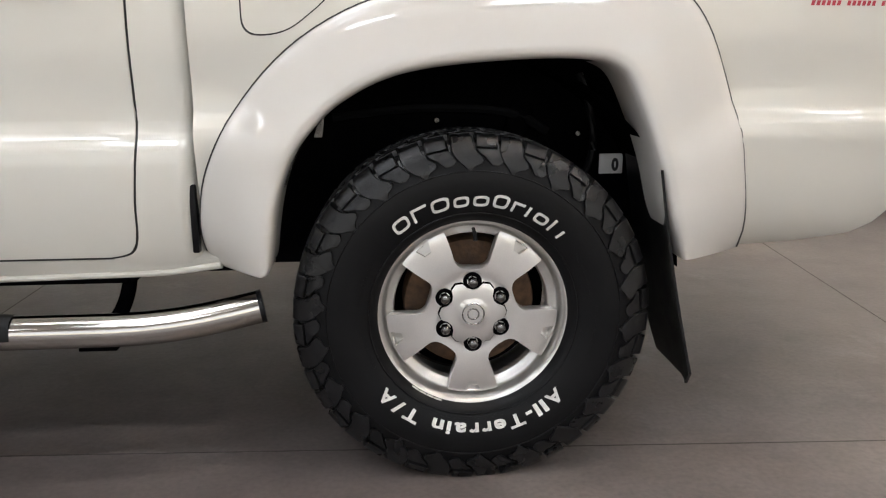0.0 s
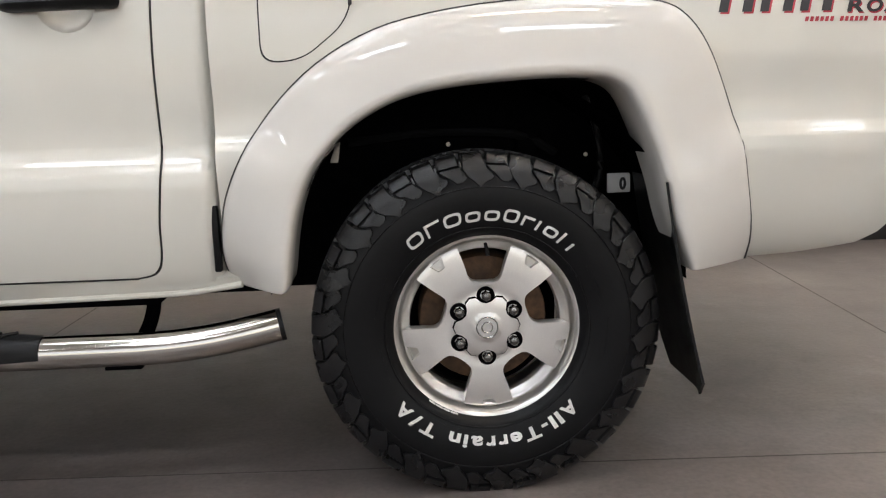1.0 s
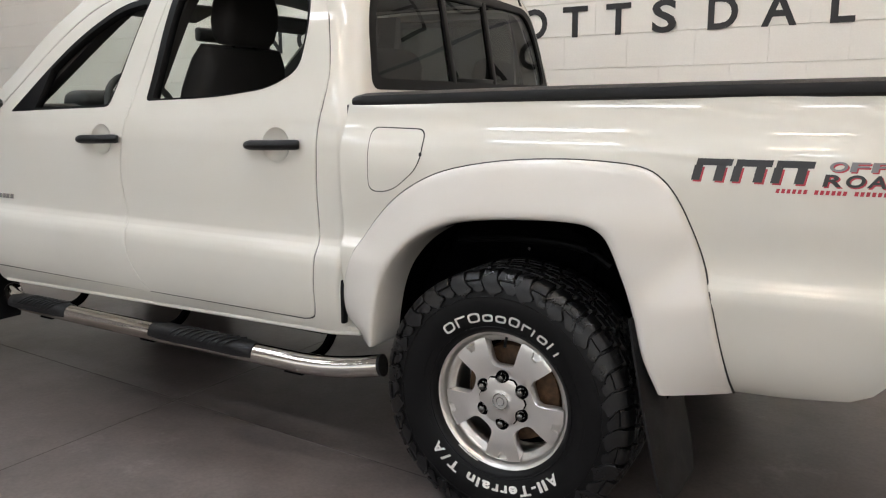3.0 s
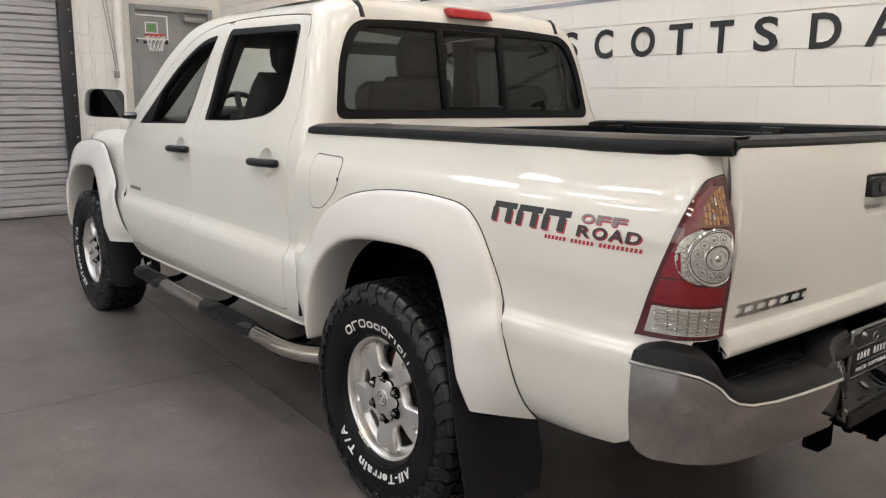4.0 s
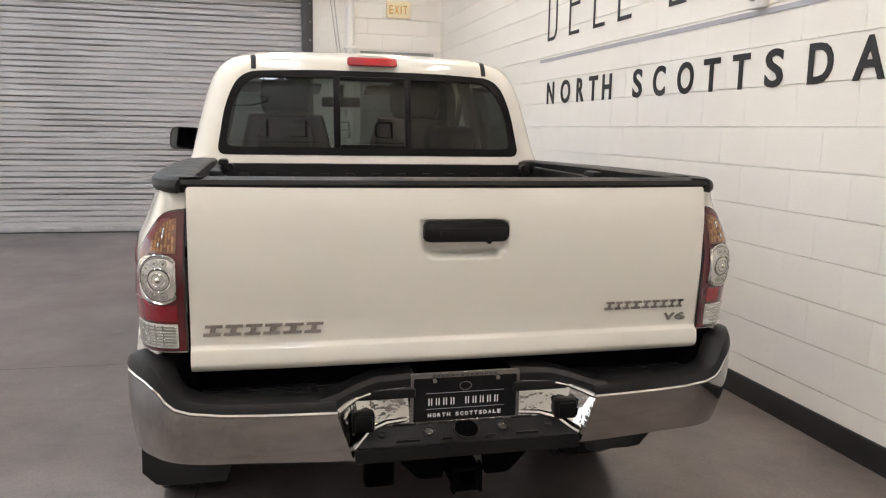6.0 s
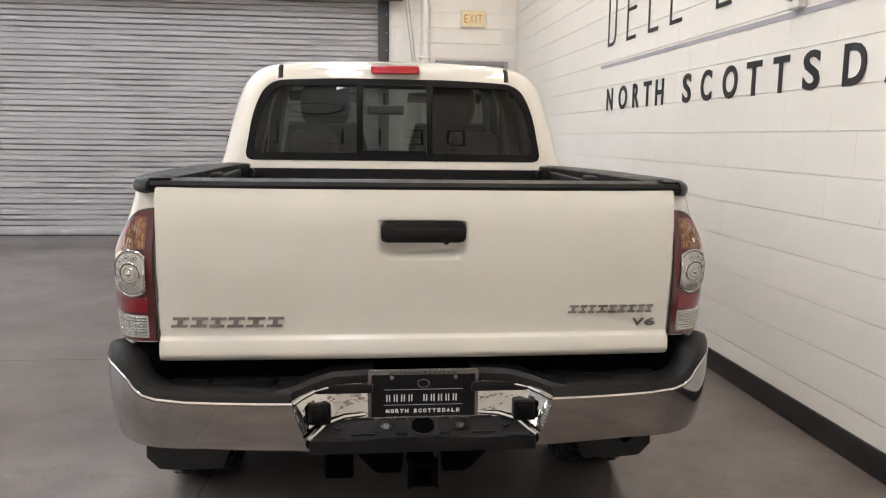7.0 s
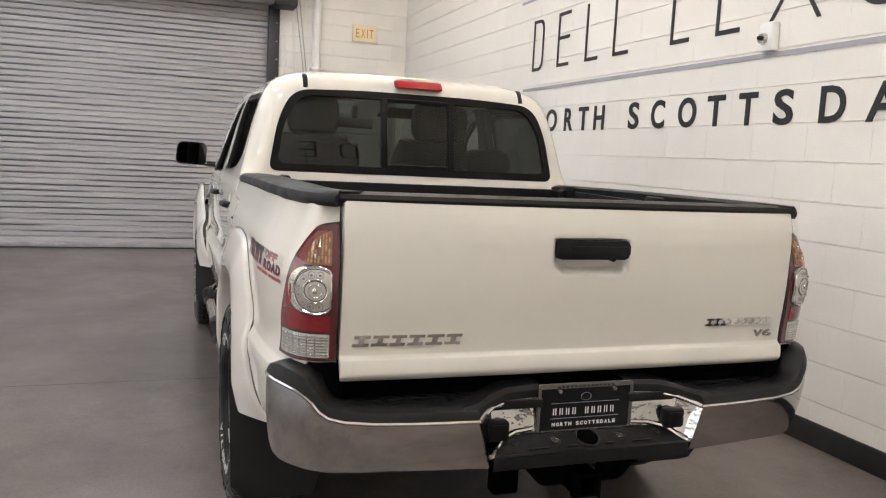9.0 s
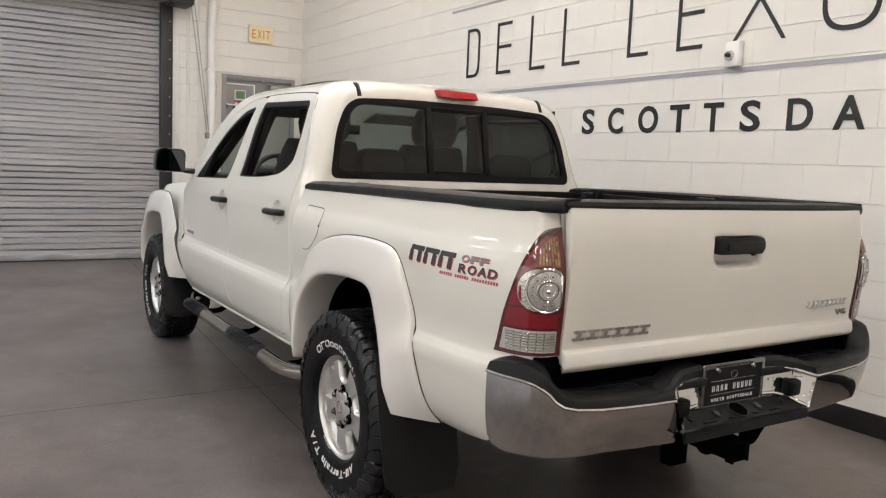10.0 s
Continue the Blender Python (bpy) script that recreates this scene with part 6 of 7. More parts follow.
# stickers on the bed side
def decals():
    def put(d):
        return lambda a, b, h: bed_surf(a, b, 0.0008 + h + d)

    st = part("side_sticker", trimmed(lambda a, b: bed_surf(a, b, 0.0005), fillet([(0.50, 0.998, 0.004), (0.982, 0.998, 0.004), (0.985, 1.100, 0.004), (0.52, 1.100, 0.004)]), (), (0.03, 0.03), 0.0003), PAINT, truck, "off-road sticker in black, grey and red on the bed side")
    for x, w in ((0.000, 0.082), (0.090, 0.080), (0.178, 0.080)):
        bm = bmesh.new()
        x0, z0, h = 0.509 + x, 1.042, 0.052
        for poly in (
                slanted(x0 + 0.010, z0 + h - 0.016, w, 0.016, 0.2), slanted(x0, z0, w * 0.24, h - 0.016, 0.2), slanted(x0 + w * 0.62, z0, w * 0.26, h - 0.016, 0.2)):
            plate_shape(bm, poly, put(0.0008), 0.0006)
        part("sticker_block", bm, DECAL_BLACK, st, "black sticker block")
    for x, w in ((0.000, 0.082), (0.090, 0.080), (0.178, 0.080)):
        bm = bmesh.new()
        x0, z0, h = 0.509 + x + 0.004, 1.038, 0.052
        bm.free()
        for poly in (slanted(x0, z0, w * 0.24, h - 0.016, 0.2), slanted(x0 + w * 0.62, z0, w * 0.26, h - 0.016, 0.2)):
            bm = bmesh.new()
            plate_shape(bm, poly, put(0.0002), 0.0004)
            part("sticker_shadow", bm, DECAL_RED, st, "red sticker outline")
    for word, x0, z0, h, w in (("OFF", 0.806, 1.074, 0.021, 0.037), ("ROAD", 0.796, 1.040, 0.027, 0.039)):
        for mat, d, ox, oz in ((DECAL_RED, 0.0002, 0.003, -0.003), (DECAL_GREY if word == "OFF" else DECAL_BLACK, 0.0008, 0, 0)):
            bm = bmesh.new()
            for k, ch in enumerate(word):
                letter(bm, ch, lambda a, b, hh, k=k: bed_surf(x0 + ox + k * (w + 0.005) + a + b * 0.2, z0 + oz + b, 0.0008 + hh + d), w, h, 0.0004, 0.03)
            part("sticker_word", bm, mat, st)
    bm = bmesh.new()
    for k in range(24):
        if k in (6, 13):
            continue
        plate_shape(bm, slanted(0.700 + k * 0.0115, 1.020, 0.0075, 0.010, 0.2), put(0.0002), 0.0004)
    tagged(part("sticker_line", bm, DECAL_RED, st, "line of small red bars"), kind="stuff")


decals()

# hitch, frame, axle, springs, exhaust
def underbody():
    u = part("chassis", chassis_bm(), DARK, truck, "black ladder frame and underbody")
    bm = bmesh.new()
    o = [(-0.034, 0.430), (0.034, 0.430), (0.034, 0.498), (-0.034, 0.498)]
    i = [(-0.024, 0.440), (0.024, 0.440), (0.024, 0.488), (-0.024, 0.488)]
    for x0, x1 in ((1.0, 1.205),):
        for (a, b) in zip(range(4), (1, 2, 3, 0)):
            vs = [bm.verts.new((x, *p)) for x in (x0, x1) for p in (o[a], o[b], i[b], i[a])]
            bm.faces.new(vs[0:4])
            bm.faces.new(vs[4:8][::-1])
            bm.faces.new((vs[0], vs[1], vs[5], vs[4]))
            bm.faces.new((vs[2], vs[3], vs[7], vs[6]))
    box(bm, (1.175, -0.042, 0.424), (1.207, -0.0345, 0.505), 0.002)
    box(bm, (1.175, 0.0345, 0.424), (1.207, 0.042, 0.505), 0.002)
    part("tow_receiver", bm, DARK, truck, "black square tow receiver")
    for s in (-1, 1):
        bm = bmesh.new()
        poly = fillet([(s * 0.05, 0.53, 0.005), (s * 0.20, 0.53, 0.01), (s * 0.13, 0.455, 0.02), (s * 0.06, 0.455, 0.01)])
        prism(bm, poly, 1.15, 1.162, Matrix(((0, 0, 1, 0), (1, 0, 0, 0), (0, 1, 0, 0), (0, 0, 0, 1))))
        part("chain_plate", bm, DARK, truck)
    bm = bmesh.new()
    box(bm, (1.10, -0.275, 0.435), (1.15, -0.195, 0.53), 0.008)
    part("wiring_box", bm, DARK, truck, "black trailer wiring box")
    # axle
    bm = bmesh.new()
    tube(bm, [(0, -0.70, 0.375), (0, -0.15, 0.375), (0, 0.15, 0.375), (0, 0.70, 0.375)], 0.045, 16)
    bmesh.ops.create_uvsphere(bm, u_segments=20, v_segments=12, radius=0.145, matrix=pose(0, 0.02, 0.375))
    part("rear_axle", bm, DARK, truck)
    for s in (-1, 1):
        bm = bmesh.new()
        for k in range(3):
            tube(bm, spline([(-0.62 + 0.1 * k, s * 0.55, 0.50 - 0.012 * k), (0, s * 0.55, 0.34 - 0.012 * k), (0.68 - 0.1 * k, s * 0.55, 0.50 - 0.012 * k)], n=8), 0.02, 8, squash=0.25)
        part("leaf_spring", bm, DARK, truck)
        bm = bmesh.new()
        tube(bm, [(0.05, s * 0.62, 0.40), (0.16, s * 0.58, 0.80)], 0.03, 12)
        part("shock_absorber", bm, DARK, truck)
    # wheel houses
    for cx in (0.0, -3.246):
        for s in (-1, 1):
            rows = []
            for k in range(19):
                a = math.pi * (k / 18)
                x, z = cx + 0.47 * math.cos(a), 0.46 + 0.47 * math.sin(a)
                rows.append([(x, s * y, z) for y in (0.86, 0.75, 0.58)])
            bm = loft(rows)
            c = bm.verts.new((cx, s * 0.58, 0.5))
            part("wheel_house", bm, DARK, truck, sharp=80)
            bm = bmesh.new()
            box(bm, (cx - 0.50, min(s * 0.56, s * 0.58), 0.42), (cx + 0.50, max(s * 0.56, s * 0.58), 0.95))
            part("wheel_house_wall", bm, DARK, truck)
    # brackets, a brake pipe and bolts in the wheel houses
    for s in (-1, 1):
        bm = bmesh.new()
        prism(bm, [(-0.345, 0.735), (-0.325, 0.735), (-0.318, 0.785), (-0.330, 0.780)], s * 0.62, s * 0.628, Matrix(((1, 0, 0, 0), (0, 0, 1, 0), (0, 1, 0, 0), (0, 0, 0, 1))))
        part("house_bracket", bm, NUT, truck, "grey steel bracket")
        bm = bmesh.new()
        tube(bm, spline([(0.30, s * 0.63, 0.62), (0.325, s * 0.64, 0.70), (0.315, s * 0.64, 0.80), (0.29, s * 0.62, 0.88)], n=5), 0.009, 8)
        part("filler_hose", bm, RUBBER_SEAL, truck, "black rubber hose")
        bm = bmesh.new()
        tube(bm, spline([(-0.30, s * 0.60, 0.78), (-0.10, s * 0.60, 0.80), (0.12, s * 0.60, 0.79), (0.22, s * 0.60, 0.74)], n=5), 0.012, 8)
        part("brake_pipe", bm, RUBBER_SEAL, truck)
        for x, z in ((0.16, 0.775), (0.145, 0.745), (-0.05, 0.77), (0.30, 0.735)):
            bm = bmesh.new()
            bmesh.ops.create_cone(bm, cap_ends=True, segments=8, radius1=0.008, radius2=0.006, depth=0.01, matrix=pose(x, s * 0.588, z, 90, 0, 0))
            part("house_bolt", bm, NUT, truck)
    # tag in the wheel house
    bm = bmesh.new()
    box(bm, (0.355, -0.600, 0.635), (0.415, -0.594, 0.685), 0.002)
    tg = part("paper_tag", bm, PLATE_WHITE, truck, "white paper tag with one black figure")
    bm = bmesh.new()
    letter(bm, "0", lambda a, b, d: (0.386 + a, -0.6005 - d, 0.644 + b), 0.018, 0.030, 0.001, 0.05)
    part("tag_figure", bm, DECAL_BLACK, tg)
    # exhaust
    bm = bmesh.new()
    tube(bm, spline([(-1.5, 0.35, 0.45), (-0.6, 0.36, 0.47), (0.1, 0.52, 0.60), (0.6, 0.60, 0.50), (0.85, 0.72, 0.42)], n=6), 0.03, 14)
    part("exhaust_pipe", bm, DARK, truck)
    # spare wheel under the bed
    bm = bmesh.new()
    revolve(bm, [(0.19, -0.09), (0.36, -0.09), (0.385, -0.05), (0.385, 0.05), (0.36, 0.09), (0.19, 0.09)], 40, closed=True)
    bmesh.ops.transform(bm, matrix=pose(0.62, 0, 0.60, 90, 0, 0), verts=bm.verts)
    part("spare_tyre", bm, RUBBER, truck)


def chassis_bm():
    bm = bmesh.new()
    for s in (-1, 1):
        box(bm, (-3.85, s * 0.46 - 0.04, 0.47), (1.0, s * 0.46 + 0.04, 0.60), 0.006)
    for x in (-3.6, -2.2, -1.3, -0.6, 0.4, 0.95):
        box(bm, (x - 0.04, -0.42, 0.49), (x + 0.04, 0.42, 0.58))
    box(bm, (-3.7, -0.78, 0.565), (-0.58, 0.78, 0.60))
    box(bm, (-2.62, -0.77, 0.425), (-0.74, -0.70, 0.565), 0.012)
    box(bm, (-2.62, 0.70, 0.425), (-0.74, 0.77, 0.565), 0.012)
    box(bm, (-0.74, -0.76, 0.447), (-0.49, -0.60, 0.60), 0.008)
    box(bm, (-0.74, 0.60, 0.447), (-0.49, 0.76, 0.60), 0.008)
    box(bm, (-0.56, -0.57, 0.76), (0.98, 0.57, 0.798))
    return bm


underbody()


# ---- wheels ----
def wheel():
    """A wheel about the y axis with its face to -y, centred in the middle of the tyre."""
    w = new("wheel")
    w.parent = truck
    bm = bmesh.new()
    prof = [(0.205, -0.098), (0.214, -0.112), (0.222, -0.118), (0.236, -0.123), (0.255, -0.1285), (0.275, -0.1315), (0.300, -0.1325), (0.318, -0.131), (0.332, -0.127), (0.350, -0.121), (0.364, -0.112), (0.372, -0.100), (0.376, -0.06),
            (0.3775, 0.0), (0.376, 0.06), (0.372, 0.100), (0.364, 0.112), (0.350, 0.121), (0.332, 0.127), (0.30, 0.1325), (0.255, 0.128), (0.214, 0.112), (0.205, 0.098)]
    revolve(bm, prof, 96)
    tyre = part("tyre", bm, SIDEWALL, w, "black all-terrain tyre with white lettering", sharp=60)

    def at(r, y, a):
        return (r * math.cos(a), y, r * math.sin(a))

    rnd = random.Random(5)
    bm = bmesh.new()

    def lug(prof_, a0, a1, skew=0.0, lean=0.0, taper=0.0):
        """A block: a (radius, y) polygon drawn through an angle, narrower towards the tread by taper."""
        n, rings = len(prof_), []
        for t in (-1.0, -0.84, 0.84, 1.0):
            shr = 0.0022 if abs(t) == 1.0 else 0.0
            ring = []
            for r, y in prof_:
                half = (a1 - a0) / 2 * (1 - taper * min(1, max(0, (r - 0.352) / 0.03)))
                ang = (a0 + a1) / 2 + half * t + skew * (abs(y) - 0.09) + lean * (r - 0.36)
                ring.append(bm.verts.new(at(r - (shr if r > 0.36 else 0), y + (shr if abs(y) > 0.11 else 0) * (1 if y < 0 else -1), ang)))
            rings.append(ring)
        for q0, q1 in zip(rings, rings[1:]):
            for k in range(n):
                bm.faces.new((q0[k], q0[(k + 1) % n], q1[(k + 1) % n], q1[k]))
        bm.faces.new(rings[0][::-1])
        bm.faces.new(rings[-1])

    def strip(rows, a, p, side):
        """A block that runs from the tread over the shoulder on to the sidewall: rows of radius, y, start and end."""
        rings = []
        for r, y, u0, u1 in rows:
            ring = []
            for u, d in ((u0, 1.0), (u0, 0.22), (u0 + 0.018, 0.0), (u1 - 0.018, 0.0), (u1, 0.22), (u1, 1.0)):
                deep = 0.011 * d
                flat = min(1.0, max(0.0, (r - 0.345) / 0.04))
                ring.append(bm.verts.new(at(r - deep * flat, side * (y - deep * (1.1 - flat)), a - p * u)))
            rings.append(ring)
        for q0, q1 in zip(rings, rings[1:]):
            for k in range(5):
                bm.faces.new((q0[k], q0[k + 1], q1[k + 1], q1[k]))
        bm.faces.new(rings[0])
        bm.faces.new(rings[-1])

    N = 22
    p = 2 * math.pi / N
    LONG = [(0.3885, 0.070, 0.05, 0.46), (0.3872, 0.1065, 0.05, 0.46), (0.3835, 0.1130, 0.045, 0.46), (0.374, 0.1200, 0.04, 0.47), (0.363, 0.1262, 0.03, 0.50), (0.353, 0.1300, 0.05, 0.56), (0.345, 0.1322, 0.09, 0.66),
            (0.3385, 0.1337, 0.14, 0.70), (0.3325, 0.1347, 0.20, 0.66), (0.3275, 0.1352, 0.26, 0.53), (0.3205, 0.1352, 0.31, 0.45)]
    SHORT = [(0.3885, 0.070, 0.54, 0.96), (0.3872, 0.1085, 0.54, 0.96), (0.3835, 0.1150, 0.535, 0.96), (0.374, 0.1218, 0.53, 0.96), (0.3665, 0.1255, 0.53, 0.965), (0.3645, 0.1215, 0.53, 0.965)]
    FOOT = [(0.3635, 0.1180, 0.54, 0.97), (0.3610, 0.1235, 0.545, 1.00), (0.354, 0.1275, 0.59, 1.03), (0.346, 0.1303, 0.70, 1.08), (0.3395, 0.1320, 0.76, 1.12), (0.3345, 0.1328, 0.81, 1.10), (0.3295, 0.1330, 0.86, 1.02)]
    for side in (-1, 1):
        for k in range(N):
            a = p * (k + (0.5 if side > 0 else 0)) + rnd.uniform(-0.005, 0.005)
            strip(LONG, a, p, side)
            strip(SHORT, a, p, side)
            strip(FOOT, a, p, side)
            # stone rib in each shoulder groove and a small tooth below
            for u in (0.0, 0.50):
                lug([(0.352, side * 0.114), (0.357, side * 0.1215), (0.372, side * 0.112), (0.3785, side * 0.098), (0.37, side * 0.09)], a - p * (u + 0.03), a - p * (u - 0.03))
            lug([(0.3155, side * 0.1308), (0.317, side * 0.1340), (0.3255, side * 0.1335), (0.326, side * 0.129)], a - p * 0.66, a - p * 0.57, 0.0, -1.5)
            mid = [(0.3765, side * 0.062), (0.3888, side * 0.060), (0.3895, side * 0.036), (0.3765, side * 0.034)]
            lug(mid, a - p * 0.46, a - p * 0.06, 0.8)
            lug(mid, a - p * 0.96, a - p * 0.54, 0.8)
            inn = [(0.3768, side * 0.030), (0.3895, side * 0.028), (0.3897, side * 0.004), (0.3768, side * 0.003)]
            lug(inn, a - p * 0.50, a - p * 0.08, -0.9)
            lug(inn, a - p * 1.0, a - p * 0.58, -0.9)
    bmesh.ops.recalc_face_normals(bm, faces=bm.faces)
    tagged(part("tread", bm, RUBBER, w, "chunky all-terrain tread blocks", sharp=28), kind="stuff")

    # moulded rings on the sidewall
    bm = bmesh.new()
    for r, y in ((0.2265, 0.1205), (0.316, 0.1318)):
        ring = [at(r, -y, 2 * math.pi * k / 96) for k in range(97)]
        tube(bm, ring, 0.0016, 6, caps=False)
    part("sidewall_ring", bm, SIDEWALL, w)

    wall_y = hermite([0.222, 0.236, 0.255, 0.275, 0.300, 0.318], [0.118, 0.123, 0.1285, 0.1315, 0.1325, 0.131])

    def arc_place(mid_angle, r0):
        def f(a, b, h):
            r = r0 + b
            return at(r, -(wall_y(r) + 0.0002 + h), mid_angle - a / (r0 + 0.012))
        return f
    # maker's word as plain white blocks
    ang = radians(131.0)
    for k, wd in enumerate((0.038, 0.034, 0.039, 0.033, 0.033, 0.033, 0.025, 0.010, 0.031, 0.033)):
        bm = bmesh.new()
        h = 0.029 if k < 3 or k in (5, 9) else 0.023
        pl = arc_place(ang, 0.242)
        e = 0.0055
        if k in (0, 2, 3, 4, 5, 8):
            n = 20
            def rounded(a, b):
                c = [(wd / 2 + a * math.copysign(abs(math.cos(t * 2 * math.pi / n))**0.6, math.cos(t * 2 * math.pi / n)), h / 2 + b * math.copysign(abs(math.sin(t * 2 * math.pi / n))**0.6, math.sin(t * 2 * math.pi / n))) for t in range(n)]
                return [(u + 0.12 * v, v) for u, v in c]
            o, q = rounded(wd / 2, h / 2), rounded(wd / 2 - e, h / 2 - e)
            loops = [[bm.verts.new(pl(u, v, z)) for u, v in c] for c, z in ((o, 0.0), (o, 0.0014), (q, 0.0014), (q, 0.0))]
            for la, lb in zip(loops, loops[1:]):
                for t in range(n):
                    bm.faces.new((la[t], la[(t + 1) % n], lb[(t + 1) % n], lb[t]))
        else:
            bars = {1: ((0.0, 0.0, e, h), (e, h - e, wd - e, e)), 6: ((0.0, 0.0, e, h), (e, h - e, wd - e, e)), 9: ((0.0, 0.0, e, h), (wd - e, 0.0, e, h * 0.75))}.get(k, ((0.0, 0, e, h),))
            for x, z, ww, hh in bars:
                plate_shape(bm, [(u + 0.12 * v, v) for u, v in slanted(x, z, ww, hh)], pl, 0.0014)
        ang -= (wd + 0.0088) / 0.256
        part("sidewall_block", bm, TYRE_WHITE, w, "white raised sidewall block")
    ang = 317.0
    for ch, wd in (("A", 0.036), ("l", 0.010), ("l", 0.010), ("-", 0.015), ("T", 0.034), ("e", 0.027), ("r", 0.021), ("r", 0.021), ("a", 0.027), ("i", 0.010), ("n", 0.027), (" ", 0.004), ("T", 0.034), ("/", 0.020), ("A", 0.036)):
        if ch == " ":
            ang -= 5.5
            continue
        bm = bmesh.new()
        letter(bm, ch, arc_place(radians(ang), 0.246), wd, 0.029, 0.0014, 0.03)
        part("sidewall_letter", bm, TYRE_WHITE, w, "white raised letter")
        ang -= math.degrees((wd + 0.0072) / 0.258)
    # faint moulded small print
    bm = bmesh.new()
    for a0, a1, r in ((10, 32, 0.252), (-18, 4, 0.262), (-28, -8, 0.236), (150, 172, 0.245), (188, 208, 0.238), (238, 300, 0.2315)):
        a = a0
        while a < a1:
            wd = rnd.uniform(0.002, 0.004)
            plate_shape(bm, slanted(0, 0, wd, 0.006), arc_place(radians(a), r), 0.0006)
            a += math.degrees((wd + 0.0022) / r)
    tagged(part("small_print", bm, SIDEWALL, w), kind="stuff")

    # rim face: lip, five broad spokes, hub
    face = hermite([0.0, 0.030, 0.066, 0.078, 0.10, 0.13, 0.165, 0.184, 0.192, 0.20], [0.089, 0.089, 0.087, 0.085, 0.087, 0.088, 0.087, 0.085, 0.082, 0.080])

    def rim_surf(u, v):
        return (u, -face(math.hypot(u, v)), v)
    outline = []
    for k in range(5):
        a = 90 + 72 * k
        for r, da, rad in ((0.1890, -18.5, 0.004), (0.150, -18.0, 0.03), (0.106, -19.0, 0.022), (0.0945, 0.0, 0.04), (0.106, 19.0, 0.022), (0.150, 18.0, 0.03), (0.1890, 18.5, 0.004)):
            outline.append((r * math.cos(radians(a + da)), r * math.sin(radians(a + da)), rad))
        for da in (24, 29, 34, 38, 43, 48):
            outline.append((0.1890 * math.cos(radians(a + da)), 0.1890 * math.sin(radians(a + da)), 0.0))
    # small notch at the end of each spoke
    notch = []
    for k in range(5):
        a = radians(54 + 72 * k)
        pts = [(0.1625, -2.8), (0.1625, 2.8), (0.1845, 5.4), (0.1855, 0.0), (0.1845, -5.4)]
        notch.append([(r * math.cos(a + radians(d)), r * math.sin(a + radians(d))) for r, d in pts])
    rim = part("rim", trimmed(rim_surf, fillet(outline, 4), notch, (0.008, 0.008), 0.034), ALLOY, w, "silver five spoke alloy rim")
    bev = rim.modifiers.new("edge", "BEVEL")
    bev.width, bev.segments, bev.limit_method, bev.angle_limit = 0.0028, 2, "ANGLE", radians(55)
    for k in range(5):
        a = radians(54 + 72 * k)
        pts = [(0.159, -3.4), (0.159, 3.4), (0.1875, 6.0), (0.1885, 0.0), (0.1875, -6.0)]
        bm = bmesh.new()
        vs = [bm.verts.new((r * math.cos(a + radians(d)), -face(r) + (0.010 if r < 0.17 else 0.019), r * math.sin(a + radians(d)))) for r, d in pts]
        f = bm.faces.new(vs)
        rr = bmesh.ops.extrude_face_region(bm, geom=[f])
        bmesh.ops.translate(bm, vec=(0, 0.006, 0), verts=[v for v in rr["geom"] if isinstance(v, bmesh.types.BMVert)])
        part("spoke_notch", bm, ALLOY_LIP, w)
    bm = bmesh.new()
    revolve(bm, [(0.170, -0.040), (0.1715, -0.054), (0.174, -0.0575), (0.187, -0.0630), (0.1920, -0.0665), (0.1945, -0.076), (0.1965, -0.0875), (0.1985, -0.0935), (0.2015, -0.0985), (0.2055, -0.1012), (0.2105, -0.1025), (0.2160, -0.1020), (0.2200, -0.0990), (0.2220, -0.0945)], 96)
    part("rim_lip", bm, ALLOY_LIP, w, sharp=50)
    bm = bmesh.new()
    revolve(bm, [(0.2205, -0.096), (0.2225, -0.094), (0.2215, -0.088), (0.205, -0.085), (0.192, -0.060), (0.190, 0.05), (0.200, 0.09), (0.205, 0.10)], 72)
    part("rim_barrel", bm, ALLOY_LIP, w, sharp=50)
    # brake drum behind
    bm = bmesh.new()
    revolve(bm, [(0.02, -0.020), (0.120, -0.020), (0.146, -0.014), (0.150, 0.0), (0.150, 0.06)], 48)
    part("brake_drum", bm, RUST, w, "rusty brown brake drum")
    bm = bmesh.new()
    revolve(bm, [(0.02, 0.062), (0.185, 0.062), (0.187, 0.075), (0.02, 0.075)], 40)
    part("backing_plate", bm, DARK, w)
    # centre cap, mark, nuts, valve
    bm = bmesh.new()
    cap6 = []
    for k in range(6):
        a = radians(60 * k + 90)
        for d, r in ((-30, 0.074), (-19, 0.070), (-12, 0.058), (0, 0.053), (12, 0.058), (19, 0.070)):
            cap6.append((r * math.cos(a + radians(d)), r * math.sin(a + radians(d))))
    cap_s = hermite([0.0, 0.026, 0.030, 0.034, 0.05, 0.066, 0.076], [0.1010, 0.1010, 0.0995, 0.0985, 0.0975, 0.0955, 0.092])
    c = part("hub_cap", trimmed(lambda u, v: (u, -cap_s(math.hypot(u, v)), v), cap6, (), (0.008, 0.008), 0.006), ALLOY, w, "silver hub cap")
    # near-black plate behind the cap paints the shade of its gap
    gap = [(u * 1.035, v * 1.035) for u, v in cap6]
    part("cap_gap", trimmed(lambda u, v: (u, -0.0905 + 0.002 * (math.hypot(u, v) > 0.07), v), gap, (), (0.01, 0.01), 0.004), DARK, w)
    bm = bmesh.new()
    for rx, rz, oz in ((0.0235, 0.0235, 0.0), (0.0120, 0.0120, 0.0)):
        tube(bm, [(rx * math.cos(t * math.pi / 16), -0.1015, oz + rz * math.sin(t * math.pi / 16)) for t in range(33)], 0.0017, 6, caps=False)
